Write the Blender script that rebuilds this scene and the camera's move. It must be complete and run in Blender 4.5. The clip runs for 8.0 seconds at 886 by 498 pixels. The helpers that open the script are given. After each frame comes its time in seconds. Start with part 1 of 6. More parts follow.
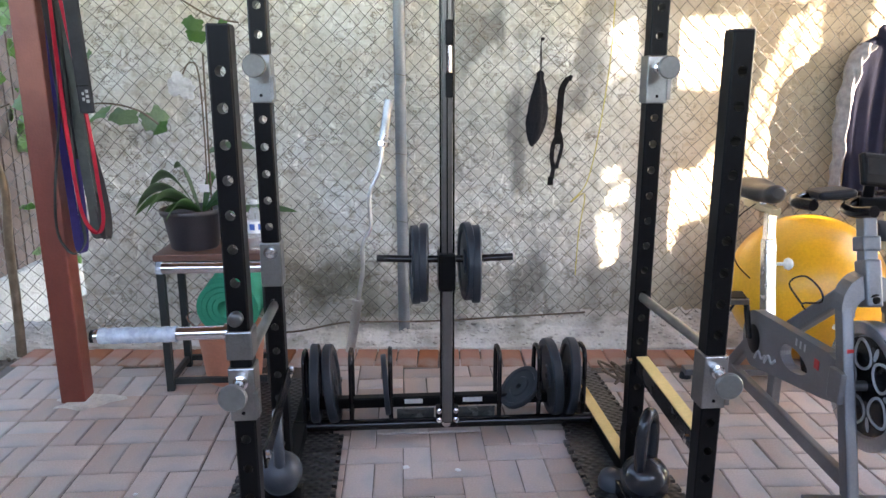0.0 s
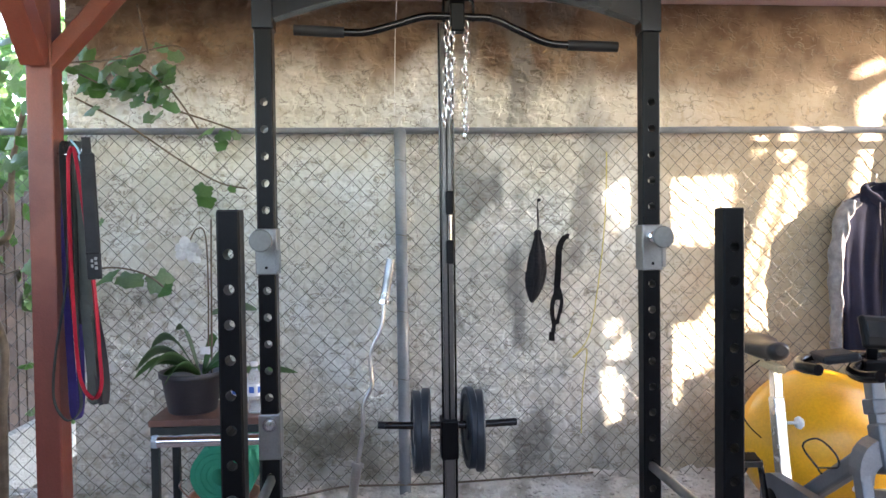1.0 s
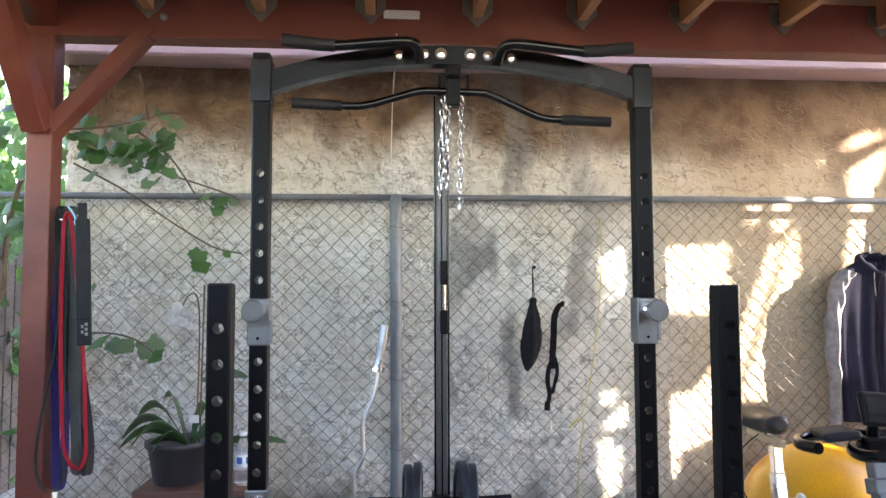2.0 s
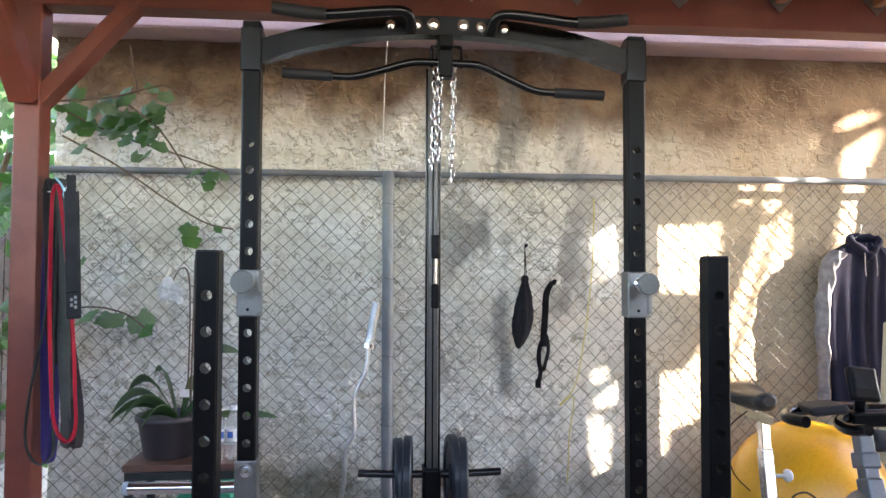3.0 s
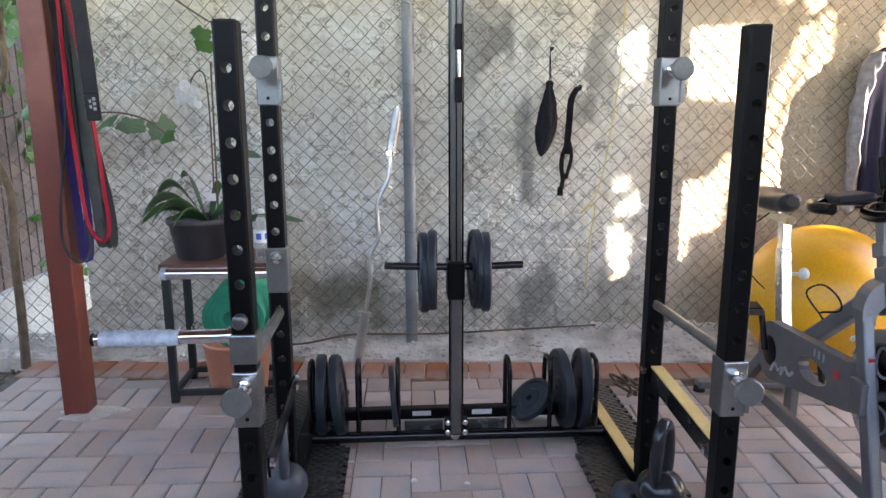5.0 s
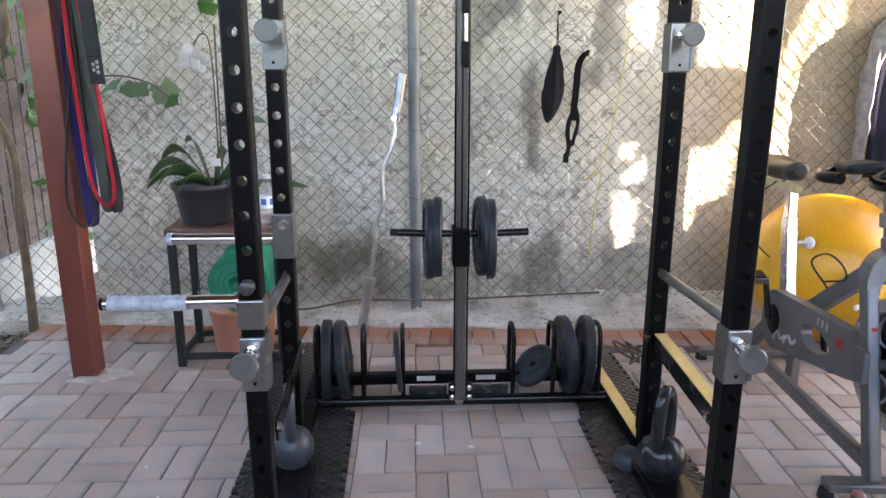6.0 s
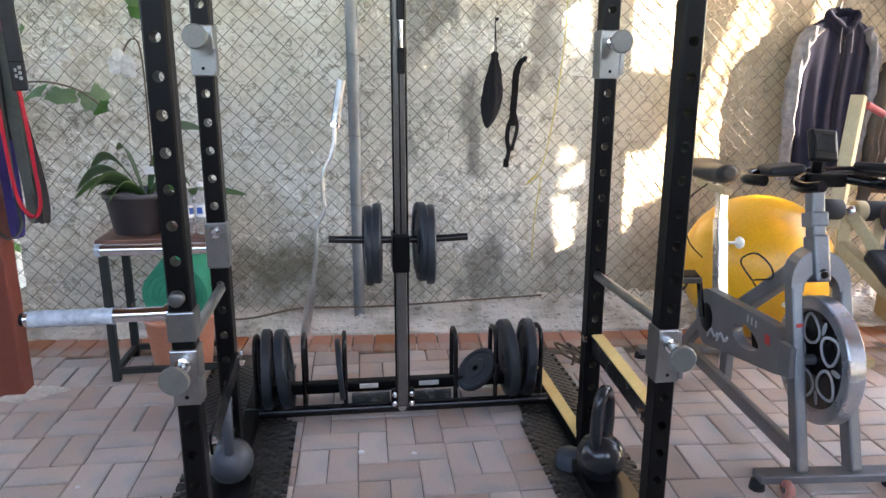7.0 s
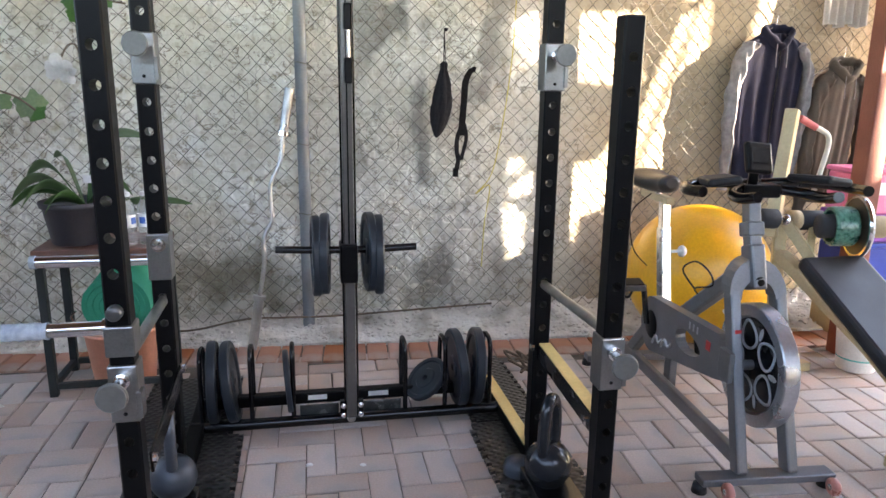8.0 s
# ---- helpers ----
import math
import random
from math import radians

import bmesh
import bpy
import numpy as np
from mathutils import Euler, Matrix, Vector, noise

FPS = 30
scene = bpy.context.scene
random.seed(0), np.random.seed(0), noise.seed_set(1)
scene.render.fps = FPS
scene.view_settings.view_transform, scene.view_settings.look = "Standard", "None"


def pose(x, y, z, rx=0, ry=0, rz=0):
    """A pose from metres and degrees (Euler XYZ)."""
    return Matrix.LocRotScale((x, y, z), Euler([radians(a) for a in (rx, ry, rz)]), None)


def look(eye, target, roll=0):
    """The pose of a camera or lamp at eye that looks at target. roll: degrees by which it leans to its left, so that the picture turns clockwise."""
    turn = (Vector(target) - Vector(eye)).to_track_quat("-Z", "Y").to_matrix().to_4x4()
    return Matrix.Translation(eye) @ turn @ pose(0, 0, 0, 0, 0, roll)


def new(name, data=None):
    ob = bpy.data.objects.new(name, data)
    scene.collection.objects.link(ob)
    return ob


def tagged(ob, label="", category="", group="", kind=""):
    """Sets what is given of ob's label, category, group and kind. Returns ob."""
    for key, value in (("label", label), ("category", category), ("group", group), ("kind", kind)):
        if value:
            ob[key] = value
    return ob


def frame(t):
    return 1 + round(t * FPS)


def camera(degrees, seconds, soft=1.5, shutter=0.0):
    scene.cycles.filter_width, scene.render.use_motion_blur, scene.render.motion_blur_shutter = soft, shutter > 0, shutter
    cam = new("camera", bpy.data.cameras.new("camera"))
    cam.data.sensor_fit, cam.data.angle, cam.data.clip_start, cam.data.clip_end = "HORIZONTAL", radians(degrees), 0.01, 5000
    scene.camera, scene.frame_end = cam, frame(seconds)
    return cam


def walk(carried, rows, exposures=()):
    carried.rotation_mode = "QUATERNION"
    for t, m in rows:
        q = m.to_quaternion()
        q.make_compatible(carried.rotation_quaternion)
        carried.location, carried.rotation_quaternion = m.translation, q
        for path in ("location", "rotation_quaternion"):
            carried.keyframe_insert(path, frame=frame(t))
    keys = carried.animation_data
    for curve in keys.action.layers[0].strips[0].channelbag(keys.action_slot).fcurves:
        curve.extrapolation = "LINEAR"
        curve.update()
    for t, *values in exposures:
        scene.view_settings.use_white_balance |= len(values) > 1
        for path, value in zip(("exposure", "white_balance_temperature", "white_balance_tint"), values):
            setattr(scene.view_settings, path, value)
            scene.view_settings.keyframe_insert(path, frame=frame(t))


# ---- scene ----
cam = camera(64.4, 8.0, soft=1.5)
PATH = [
    (0, (-0.185, -2.322, 1.264), (-0.046, -0.378, 0.815), -0.1),
    (0.5, (-0.185, -2.321, 1.313), (-0.044, -0.341, 1.066), -0.7),
    (1, (-0.188, -2.32, 1.341), (-0.044, -0.326, 1.288), -0.7),
    (1.5, (-0.178, -2.312, 1.371), (-0.036, -0.318, 1.445), -0.5),
    (1.7, (-0.183, -2.313, 1.374), (-0.034, -0.322, 1.490), -0.4),
    (2.8, (-0.170, -2.308, 1.368), (-0.005, -0.318, 1.486), 0.2),
    (3, (-0.172, -2.304, 1.341), (0.001, -0.313, 1.413), 0.2),
    (3.5, (-0.175, -2.298, 1.291), (-0.01, -0.306, 1.223), 0.1),
    (4, (-0.181, -2.297, 1.279), (-0.031, -0.31, 1.098), 0.0),
    (4.5, (-0.183, -2.297, 1.243), (-0.054, -0.322, 0.955), -0.2),
    (5, (-0.188, -2.29, 1.217), (-0.069, -0.333, 0.821), -0.2),
    (5.2, (-0.188, -2.289, 1.217), (-0.078, -0.338, 0.788), -0.1),
    (6.3, (-0.197, -2.290, 1.220), (-0.085, -0.355, 0.727), 0.2),
    (6.5, (-0.187, -2.298, 1.216), (-0.044, -0.363, 0.73), 0.1),
    (7, (-0.164, -2.291, 1.222), (0.089, -0.365, 0.746), 0.1),
    (7.5, (-0.148, -2.289, 1.227), (0.2, -0.374, 0.767), 0.3),
    (8, (-0.149, -2.294, 1.231), (0.236, -0.384, 0.776), 0.8),
]
walk(cam, [(t, look(eye, target, roll)) for t, eye, target, roll in PATH], [(0, 4.34, 7150, 18), (1.0, 4.16, 6950, 18), (1.7, 4.06, 6850, 18), (2.8, 4.06, 6850, 18), (3.5, 4.0, 6800, 18), (4.5, 4.08, 6900, 18), (5.2, 4.17, 7100, 18), (6.5, 4.36, 7350, 17), (8, 4.2, 7400, 17)])

# ---- light ----
SUN_WAY = Vector((-0.785, 0.49, -0.37)).normalized()
world = bpy.data.worlds.new("world")
scene.world = world
world.use_nodes = True
_n = world.node_tree.nodes
_sky = _n.new("ShaderNodeTexSky")
_sky.sky_type, _sky.sun_disc = "NISHITA", False
_sky.sun_elevation = math.asin(-SUN_WAY.z)
_sky.sun_rotation = math.atan2(-SUN_WAY.x, -SUN_WAY.y)
world.node_tree.links.new(_sky.outputs[0], _n["Background"].inputs[0])
_n["Background"].inputs[1].default_value = 0.15
sun = new("sun", bpy.data.lights.new("sun", "SUN"))
sun.data.energy, sun.data.angle, sun.data.color = 5.0, radians(0.5), (1.0, 0.9, 0.74)
sun.matrix_world = look((8, -4, 5), Vector((8, -4, 5)) + SUN_WAY)


# ---- materials ----
def matter(name, c1, c2, scale=6.0, rough=0.6, metal=0.0, bump=0.15, fine=90.0, depth=0.004, coat=0.0, spread=0.0, stain=None, stain_scale=1.3, trans=0.0, spec=0.5):
    """A surface of two colours mixed by broad noise, with grain, relief and, where wanted, stains and a spread from piece to piece."""
    m = bpy.data.materials.new(name)
    m.use_nodes = True
    t = m.node_tree
    p = t.nodes["Principled BSDF"]
    geo = t.nodes.new("ShaderNodeTexCoord")

    def grain(s, detail=6.0):
        n = t.nodes.new("ShaderNodeTexNoise")
        n.inputs["Scale"].default_value, n.inputs["Detail"].default_value = s, detail
        t.links.new(geo.outputs["Object"], n.inputs["Vector"])
        return n

    big, small = grain(scale), grain(fine, 3.0)
    mix = t.nodes.new("ShaderNodeMix")
    mix.data_type = "RGBA"
    mix.inputs[6].default_value, mix.inputs[7].default_value = (*c1, 1), (*c2, 1)
    ramp = t.nodes.new("ShaderNodeMapRange")
    ramp.inputs[1].default_value, ramp.inputs[2].default_value = 0.35, 0.65
    t.links.new(big.outputs[0], ramp.inputs[0])
    t.links.new(ramp.outputs[0], mix.inputs[0])
    colour = mix.outputs[2]
    speck = t.nodes.new("ShaderNodeHueSaturation")
    val = t.nodes.new("ShaderNodeMapRange")
    val.inputs[3].default_value, val.inputs[4].default_value = 0.82, 1.18
    t.links.new(small.outputs[0], val.inputs[0])
    t.links.new(val.outputs[0], speck.inputs["Value"])
    t.links.new(colour, speck.inputs["Color"])
    colour = speck.outputs[0]
    if stain:
        sn = grain(stain_scale, 8.0)
        sr = t.nodes.new("ShaderNodeMapRange")
        sr.inputs[1].default_value, sr.inputs[2].default_value = 0.5, 0.68
        t.links.new(sn.outputs[0], sr.inputs[0])
        sm = t.nodes.new("ShaderNodeMix")
        sm.data_type = "RGBA"
        sm.inputs[7].default_value = (*stain, 1)
        t.links.new(sr.outputs[0], sm.inputs[0])
        t.links.new(colour, sm.inputs[6])
        colour = sm.outputs[2]
    if spread:
        info = t.nodes.new("ShaderNodeObjectInfo")
        isle = t.nodes.new("ShaderNodeNewGeometry")
        add = t.nodes.new("ShaderNodeMath")
        add.operation = "ADD"
        wrap = t.nodes.new("ShaderNodeMath")
        wrap.operation = "FRACT"
        t.links.new(info.outputs["Random"], add.inputs[0])
        t.links.new(isle.outputs["Random Per Island"], add.inputs[1])
        t.links.new(add.outputs[0], wrap.inputs[0])
        hv = t.nodes.new("ShaderNodeHueSaturation")
        mr = t.nodes.new("ShaderNodeMapRange")
        mr.inputs[3].default_value, mr.inputs[4].default_value = 1 - spread, 1 + spread
        ms = t.nodes.new("ShaderNodeMapRange")
        ms.inputs[3].default_value, ms.inputs[4].default_value = 1 + spread * 1.6, 1 - spread * 1.6
        t.links.new(wrap.outputs[0], mr.inputs[0])
        t.links.new(wrap.outputs[0], ms.inputs[0])
        t.links.new(mr.outputs[0], hv.inputs["Value"])
        t.links.new(ms.outputs[0], hv.inputs["Saturation"])
        t.links.new(colour, hv.inputs["Color"])
        colour = hv.outputs[0]
    t.links.new(colour, p.inputs["Base Color"])
    rr = t.nodes.new("ShaderNodeMapRange")
    rr.inputs[3].default_value, rr.inputs[4].default_value = max(0.03, rough - 0.12), min(1, rough + 0.12)
    t.links.new(big.outputs[0], rr.inputs[0])
    t.links.new(rr.outputs[0], p.inputs["Roughness"])
    p.inputs["Metallic"].default_value = metal
    p.inputs["Coat Weight"].default_value = coat
    p.inputs["Specular IOR Level"].default_value = spec
    p.inputs["Transmission Weight"].default_value = trans
    if bump:
        b = t.nodes.new("ShaderNodeBump")
        b.inputs["Strength"].default_value, b.inputs["Distance"].default_value = bump, depth
        t.links.new(small.outputs[0], b.inputs["Height"])
        t.links.new(b.outputs[0], p.inputs["Normal"])
    return m


def leafy(name, c1, c2):
    """Leaf: a thin sheet that lets part of the light through."""
    m = matter(name, c1, c2, 14, 0.45, 0, 0.3, 60, 0.002, spread=0.3)
    t = m.node_tree
    p = t.nodes["Principled BSDF"]
    tr = t.nodes.new("ShaderNodeBsdfTranslucent")
    tr.inputs[0].default_value = (c2[0] * 1.6, c2[1] * 1.6, c2[2], 1)
    mx = t.nodes.new("ShaderNodeMixShader")
    mx.inputs[0].default_value = 0.35
    t.links.new(p.outputs[0], mx.inputs[1])
    t.links.new(tr.outputs[0], mx.inputs[2])
    t.links.new(mx.outputs[0], t.nodes["Material Output"].inputs["Surface"])
    return m


def plaster():
    """Old rough-cast wall: cream paint peeling from grey-brown render, brown bare render above with roof shade put into
    its colour, painted shadow lines at flake edges, grey mould low down and in streaks.
    """
    m = bpy.data.materials.new("rough_plaster")
    m.use_nodes = True
    t = m.node_tree
    N, L = t.nodes.new, t.links.new
    p = t.nodes["Principled BSDF"]
    geo = N("ShaderNodeTexCoord")
    xyz = N("ShaderNodeSeparateXYZ")
    L(geo.outputs["Object"], xyz.inputs[0])

    def noise_at(s, detail, stretch=(1, 1, 1), dist=0.0, kind="FBM"):
        mp = N("ShaderNodeMapping")
        mp.inputs["Scale"].default_value = stretch
        L(geo.outputs["Object"], mp.inputs["Vector"])
        n = N("ShaderNodeTexNoise")
        n.noise_type = kind
        n.inputs["Scale"].default_value, n.inputs["Detail"].default_value, n.inputs["Distortion"].default_value = s, detail, dist
        L(mp.outputs[0], n.inputs["Vector"])
        return n.outputs[0]

    def span(v, a, b, c=0.0, d=1.0):
        r = N("ShaderNodeMapRange")
        r.interpolation_type = "SMOOTHSTEP"
        for i, w in enumerate((a, b, c, d)):
            r.inputs[1 + i].default_value = w
        L(v, r.inputs[0])
        return r.outputs[0]

    def calc(op, a, b):
        c = N("ShaderNodeMath")
        c.operation = op
        for i, w in enumerate((a, b)):
            if isinstance(w, (int, float)):
                c.inputs[i].default_value = w
            else:
                L(w, c.inputs[i])
        return c.outputs[0]

    def mix(f, a, b):
        x = N("ShaderNodeMix")
        x.data_type = "RGBA"
        L(f, x.inputs[0])
        for i, w in ((6, a), (7, b)):
            if isinstance(w, tuple):
                x.inputs[i].default_value = (*w, 1)
            else:
                L(w, x.inputs[i])
        return x.outputs[2]

    cream = mix(span(noise_at(3.0, 6), 0.4, 0.62), (0.66, 0.64, 0.56), (0.76, 0.76, 0.71))
    cream = mix(span(noise_at(24, 4), 0.5, 0.7), cream, (0.54, 0.51, 0.42))
    # brown render, its colour darkened to carry the shade under the roof
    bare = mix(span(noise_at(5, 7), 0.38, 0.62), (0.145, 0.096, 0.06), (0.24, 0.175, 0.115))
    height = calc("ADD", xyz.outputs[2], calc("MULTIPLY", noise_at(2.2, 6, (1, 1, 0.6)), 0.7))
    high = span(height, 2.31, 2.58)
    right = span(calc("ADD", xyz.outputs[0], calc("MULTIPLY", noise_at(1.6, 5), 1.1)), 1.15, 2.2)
    flake = span(noise_at(17, 10, (1, 1, 1.3), 0.4), 0.56, 0.63)
    c = mix(calc("MULTIPLY", flake, 0.3), cream, (0.40, 0.35, 0.26))
    # tan towards the right, deepened to tone down the light on that side
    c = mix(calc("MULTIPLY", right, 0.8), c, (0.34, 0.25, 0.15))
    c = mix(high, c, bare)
    streak = calc("MULTIPLY", span(noise_at(4.2, 8, (1, 1, 0.5), 0.6), 0.47, 0.64), span(calc("ABSOLUTE", calc("SUBTRACT", xyz.outputs[0], 0.5), 0), 0.66, 0.2))
    c = mix(calc("MULTIPLY", streak, 0.82), c, (0.19, 0.185, 0.17))
    low = span(calc("SUBTRACT", xyz.outputs[2], calc("MULTIPLY", noise_at(2.6, 6), 0.62)), 0.17, -0.1)
    c = mix(calc("MULTIPLY", low, 0.3), c, (0.19, 0.18, 0.13))
    spot = calc("MULTIPLY", span(calc("ABSOLUTE", calc("ADD", xyz.outputs[0], 0.5), 0), 0.34, 0.1), span(calc("ABSOLUTE", calc("SUBTRACT", xyz.outputs[2], calc("MULTIPLY", noise_at(4, 5), 0.6)), 0), 0.2, 0.06))
    c = mix(calc("MULTIPLY", spot, 0.7), c, (0.12, 0.12, 0.075))
    lift = noise_at(13, 4, (1, 1, 1.3), 0.5)
    # shadows of the flake edges, painted as thin dark lines
    flake_shade = calc("MULTIPLY", span(calc("ABSOLUTE", calc("SUBTRACT", lift, 0.515), 0), 0.022, 0.006), span(noise_at(6, 3), 0.40, 0.52))
    c = mix(calc("MULTIPLY", flake_shade, 0.7), c, (0.19, 0.16, 0.12))
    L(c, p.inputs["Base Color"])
    p.inputs["Roughness"].default_value = 0.92
    b = N("ShaderNodeBump")
    b.inputs["Strength"].default_value, b.inputs["Distance"].default_value = 0.7, 0.012
    L(calc("ADD", calc("MULTIPLY", noise_at(9, 4, (1, 1, 1.2), 0.5, "RIDGED_MULTIFRACTAL"), 0.55), calc("ADD", calc("MULTIPLY", flake, -0.2), calc("MULTIPLY", span(lift, 0.50, 0.53), 0.35))), b.inputs["Height"])
    L(b.outputs[0], p.inputs["Normal"])
    return m


PLASTER = plaster()
PAVER = matter("clay_paver", (0.48, 0.35, 0.285), (0.42, 0.365, 0.335), 3, 0.7, 0, 0.35, 140, 0.003, spread=0.13, stain=(0.35, 0.315, 0.30), stain_scale=4)
PAVER_RED = matter("red_clay_paver", (0.40, 0.18, 0.11), (0.32, 0.15, 0.10), 5, 0.8, 0, 0.35, 140, 0.003, spread=0.18, stain=(0.36, 0.27, 0.22), stain_scale=5)
SAND = matter("joint_sand", (0.085, 0.07, 0.06), (0.125, 0.105, 0.09), 9, 0.95, 0, 0.5, 200)
CONCRETE = matter("old_concrete", (0.66, 0.62, 0.56), (0.53, 0.50, 0.44), 4, 0.95, 0, 0.7, 60, 0.02, stain=(0.32, 0.29, 0.24), stain_scale=5)
SOIL = matter("soil", (0.07, 0.05, 0.035), (0.12, 0.09, 0.06), 12, 1.0, 0, 0.9, 50, 0.03)
RED_WOOD = matter("red_stained_wood", (0.165, 0.040, 0.026), (0.125, 0.030, 0.021), 3, 0.5, 0, 0.3, 120, stain=(0.22, 0.07, 0.042), stain_scale=3)
RAW_WOOD = matter("orange_joist_wood", (0.42, 0.22, 0.10), (0.34, 0.16, 0.07), 3, 0.65, 0, 0.3, 90)
FENCE_WOOD = matter("weathered_brown_planks", (0.072, 0.043, 0.034), (0.050, 0.030, 0.025), 4, 0.85, 0, 0.5, 70, spread=0.2)
GALV = matter("galvanised_steel", (0.20, 0.215, 0.23), (0.15, 0.165, 0.18), 8, 0.6, 0.4, 0.1, 120)
WIRE = matter("galvanised_wire", (0.105, 0.10, 0.088), (0.07, 0.066, 0.058), 6, 0.5, 0.3, 0.0)
BLACK = matter("black_powder_coat", (0.0025, 0.0025, 0.003), (0.004, 0.004, 0.0045), 6, 0.42, 0, 0.1, 260, 0.0006, spec=0.12)
BLACK_GLOSS = matter("glossy_black_steel", (0.004, 0.004, 0.005), (0.006, 0.006, 0.007), 6, 0.24, 0, 0.05, 200, 0.0006, spec=0.35)
RUBBER = matter("black_rubber", (0.010, 0.010, 0.012), (0.016, 0.016, 0.018), 8, 0.6, 0, 0.25, 200, 0.001, spec=0.3)
GREY_STEEL = matter("brushed_grey_steel", (0.30, 0.30, 0.295), (0.22, 0.22, 0.215), 10, 0.33, 0.95, 0.05, 200, 0.0006)
CHROME = matter("chrome", (0.72, 0.72, 0.73), (0.62, 0.62, 0.63), 6, 0.16, 1.0, 0.0)
IRON = matter("cast_iron_plate", (0.011, 0.015, 0.021), (0.020, 0.026, 0.034), 7, 0.48, 0.0, 0.3, 150, 0.001, spec=0.35)
DISC = matter("grey_disc_paint", (0.17, 0.17, 0.16), (0.13, 0.13, 0.12), 8, 0.45, 0.45, 0.1)
YELLOW_STRIP = matter("yellow_rail_face", (0.74, 0.53, 0.20), (0.66, 0.46, 0.16), 7, 0.5, 0, 0.1)
WHITE_PAPER = matter("white_sticker", (0.75, 0.75, 0.74), (0.68, 0.68, 0.67), 9, 0.6, 0, 0.05)
PINK = matter("pale_pink_paint", (0.50, 0.365, 0.35), (0.44, 0.32, 0.31), 2, 0.6, 0, 0.1)


# ---- mesh tools ----
def box(bm, x0, x1, y0, y1, z0, z1, bevel=0.0, m=None):
    b = bmesh.new()
    bmesh.ops.create_cube(b, size=1)
    for v in b.verts:
        v.co = Vector(((x0 + x1) / 2 + v.co.x * (x1 - x0), (y0 + y1) / 2 + v.co.y * (y1 - y0), (z0 + z1) / 2 + v.co.z * (z1 - z0)))
    if bevel:
        bmesh.ops.bevel(b, geom=b.edges[:], offset=bevel, segments=2, affect="EDGES", profile=0.5)
    merge(bm, b, m)
    return bm


def merge(bm, b, m=None):
    if m is not None:
        b.transform(m)
    names = {}
    for v in b.verts:
        names[v] = bm.verts.new(v.co)
    for f in b.faces:
        try:
            nf = bm.faces.new([names[v] for v in f.verts])
            nf.smooth = f.smooth
        except ValueError:
            pass
    for e in b.edges:
        if not e.smooth:
            ne = bm.edges.get((names[e.verts[0]], names[e.verts[1]]))
            if ne:
                ne.smooth = False
    b.free()


def tube(bm, pts, r, seg=10, closed=False, caps=True, flat=None):
    """A round (or, with flat=(a, b), oval) tube along points. r: one radius or one per point."""
    pts = [Vector(p) for p in pts]
    n = len(pts)
    rs = r if isinstance(r, (list, tuple)) else [r] * n
    rings, up = [], None
    for i, p in enumerate(pts):
        a = pts[(i - 1) % n] if closed or i else pts[0]
        c = pts[(i + 1) % n] if closed or i < n - 1 else pts[-1]
        way = (c - a).normalized()
        if up is None:
            up = way.orthogonal().normalized() if abs(way.z) > 0.9 else (Vector((0, 0, 1)) - way * way.z).normalized()
        up = (up - way * up.dot(way)).normalized()
        side = way.cross(up)
        fa, fb = flat or (1, 1)
        rings.append([bm.verts.new(p + rs[i] * (fa * math.cos(k * math.tau / seg) * side + fb * math.sin(k * math.tau / seg) * up)) for k in range(seg)])
    for i in range(n if closed else n - 1):
        A, B = rings[i], rings[(i + 1) % n]
        for k in range(seg):
            bm.faces.new((A[k], A[(k + 1) % seg], B[(k + 1) % seg], B[k])).smooth = True
    if caps and not closed:
        bm.faces.new(rings[0])
        bm.faces.new(rings[-1][::-1])
        for R in (rings[0], rings[-1]):
            for k in range(seg):
                bm.edges.get((R[k], R[(k + 1) % seg])).smooth = False
    return bm


def lathe(bm, profile, m=None, seg=32, smooth=True, hard=False):
    """Turns (radius, height) pairs about z. hard: a crease at every ring."""
    b = bmesh.new()
    rings = []
    for r, z in profile:
        rings.append([b.verts.new((r * math.cos(k * math.tau / seg), r * math.sin(k * math.tau / seg), z)) for k in range(seg)] if r > 1e-6 else [b.verts.new((0, 0, z))])
    for A, B in zip(rings, rings[1:]):
        for k in range(seg):
            q = [A[k % len(A)], A[(k + 1) % len(A)], B[(k + 1) % len(B)], B[k % len(B)]]
            q = list(dict.fromkeys(q))
            if len(q) > 2:
                b.faces.new(q).smooth = smooth
    for A in rings if hard else ():
        for k in range(len(A)):
            e = b.edges.get((A[k], A[(k + 1) % len(A)])) if len(A) > 1 else None
            if e:
                e.smooth = False
    merge(bm, b, m)
    return bm


def arc(points, step=6):
    """A smooth line through points."""
    P = [Vector(p) for p in points]
    out = []
    for i in range(len(P) - 1):
        a, b, c, d = P[max(i - 1, 0)], P[i], P[i + 1], P[min(i + 2, len(P) - 1)]
        for k in range(step):
            t = k / step
            out.append(0.5 * (2 * b + (c - a) * t + (2 * a - 5 * b + 4 * c - d) * t * t + (3 * b - a - 3 * c + d) * t ** 3))
    return out + [P[-1]]


def mesh_of(name, bm, material):
    me = bpy.data.meshes.new(name)
    bmesh.ops.recalc_face_normals(bm, faces=bm.faces[:])
    bm.to_mesh(me)
    bm.free()
    me.materials.append(material)
    return me


def part(name, bm, material, parent, label=""):
    ob = new(name, mesh_of(name, bm, material))
    ob.parent = parent
    if parent.type == "EMPTY":
        ob.matrix_parent_inverse = parent.matrix_basis.inverted()
    if label:
        tagged(ob, label)
    return ob


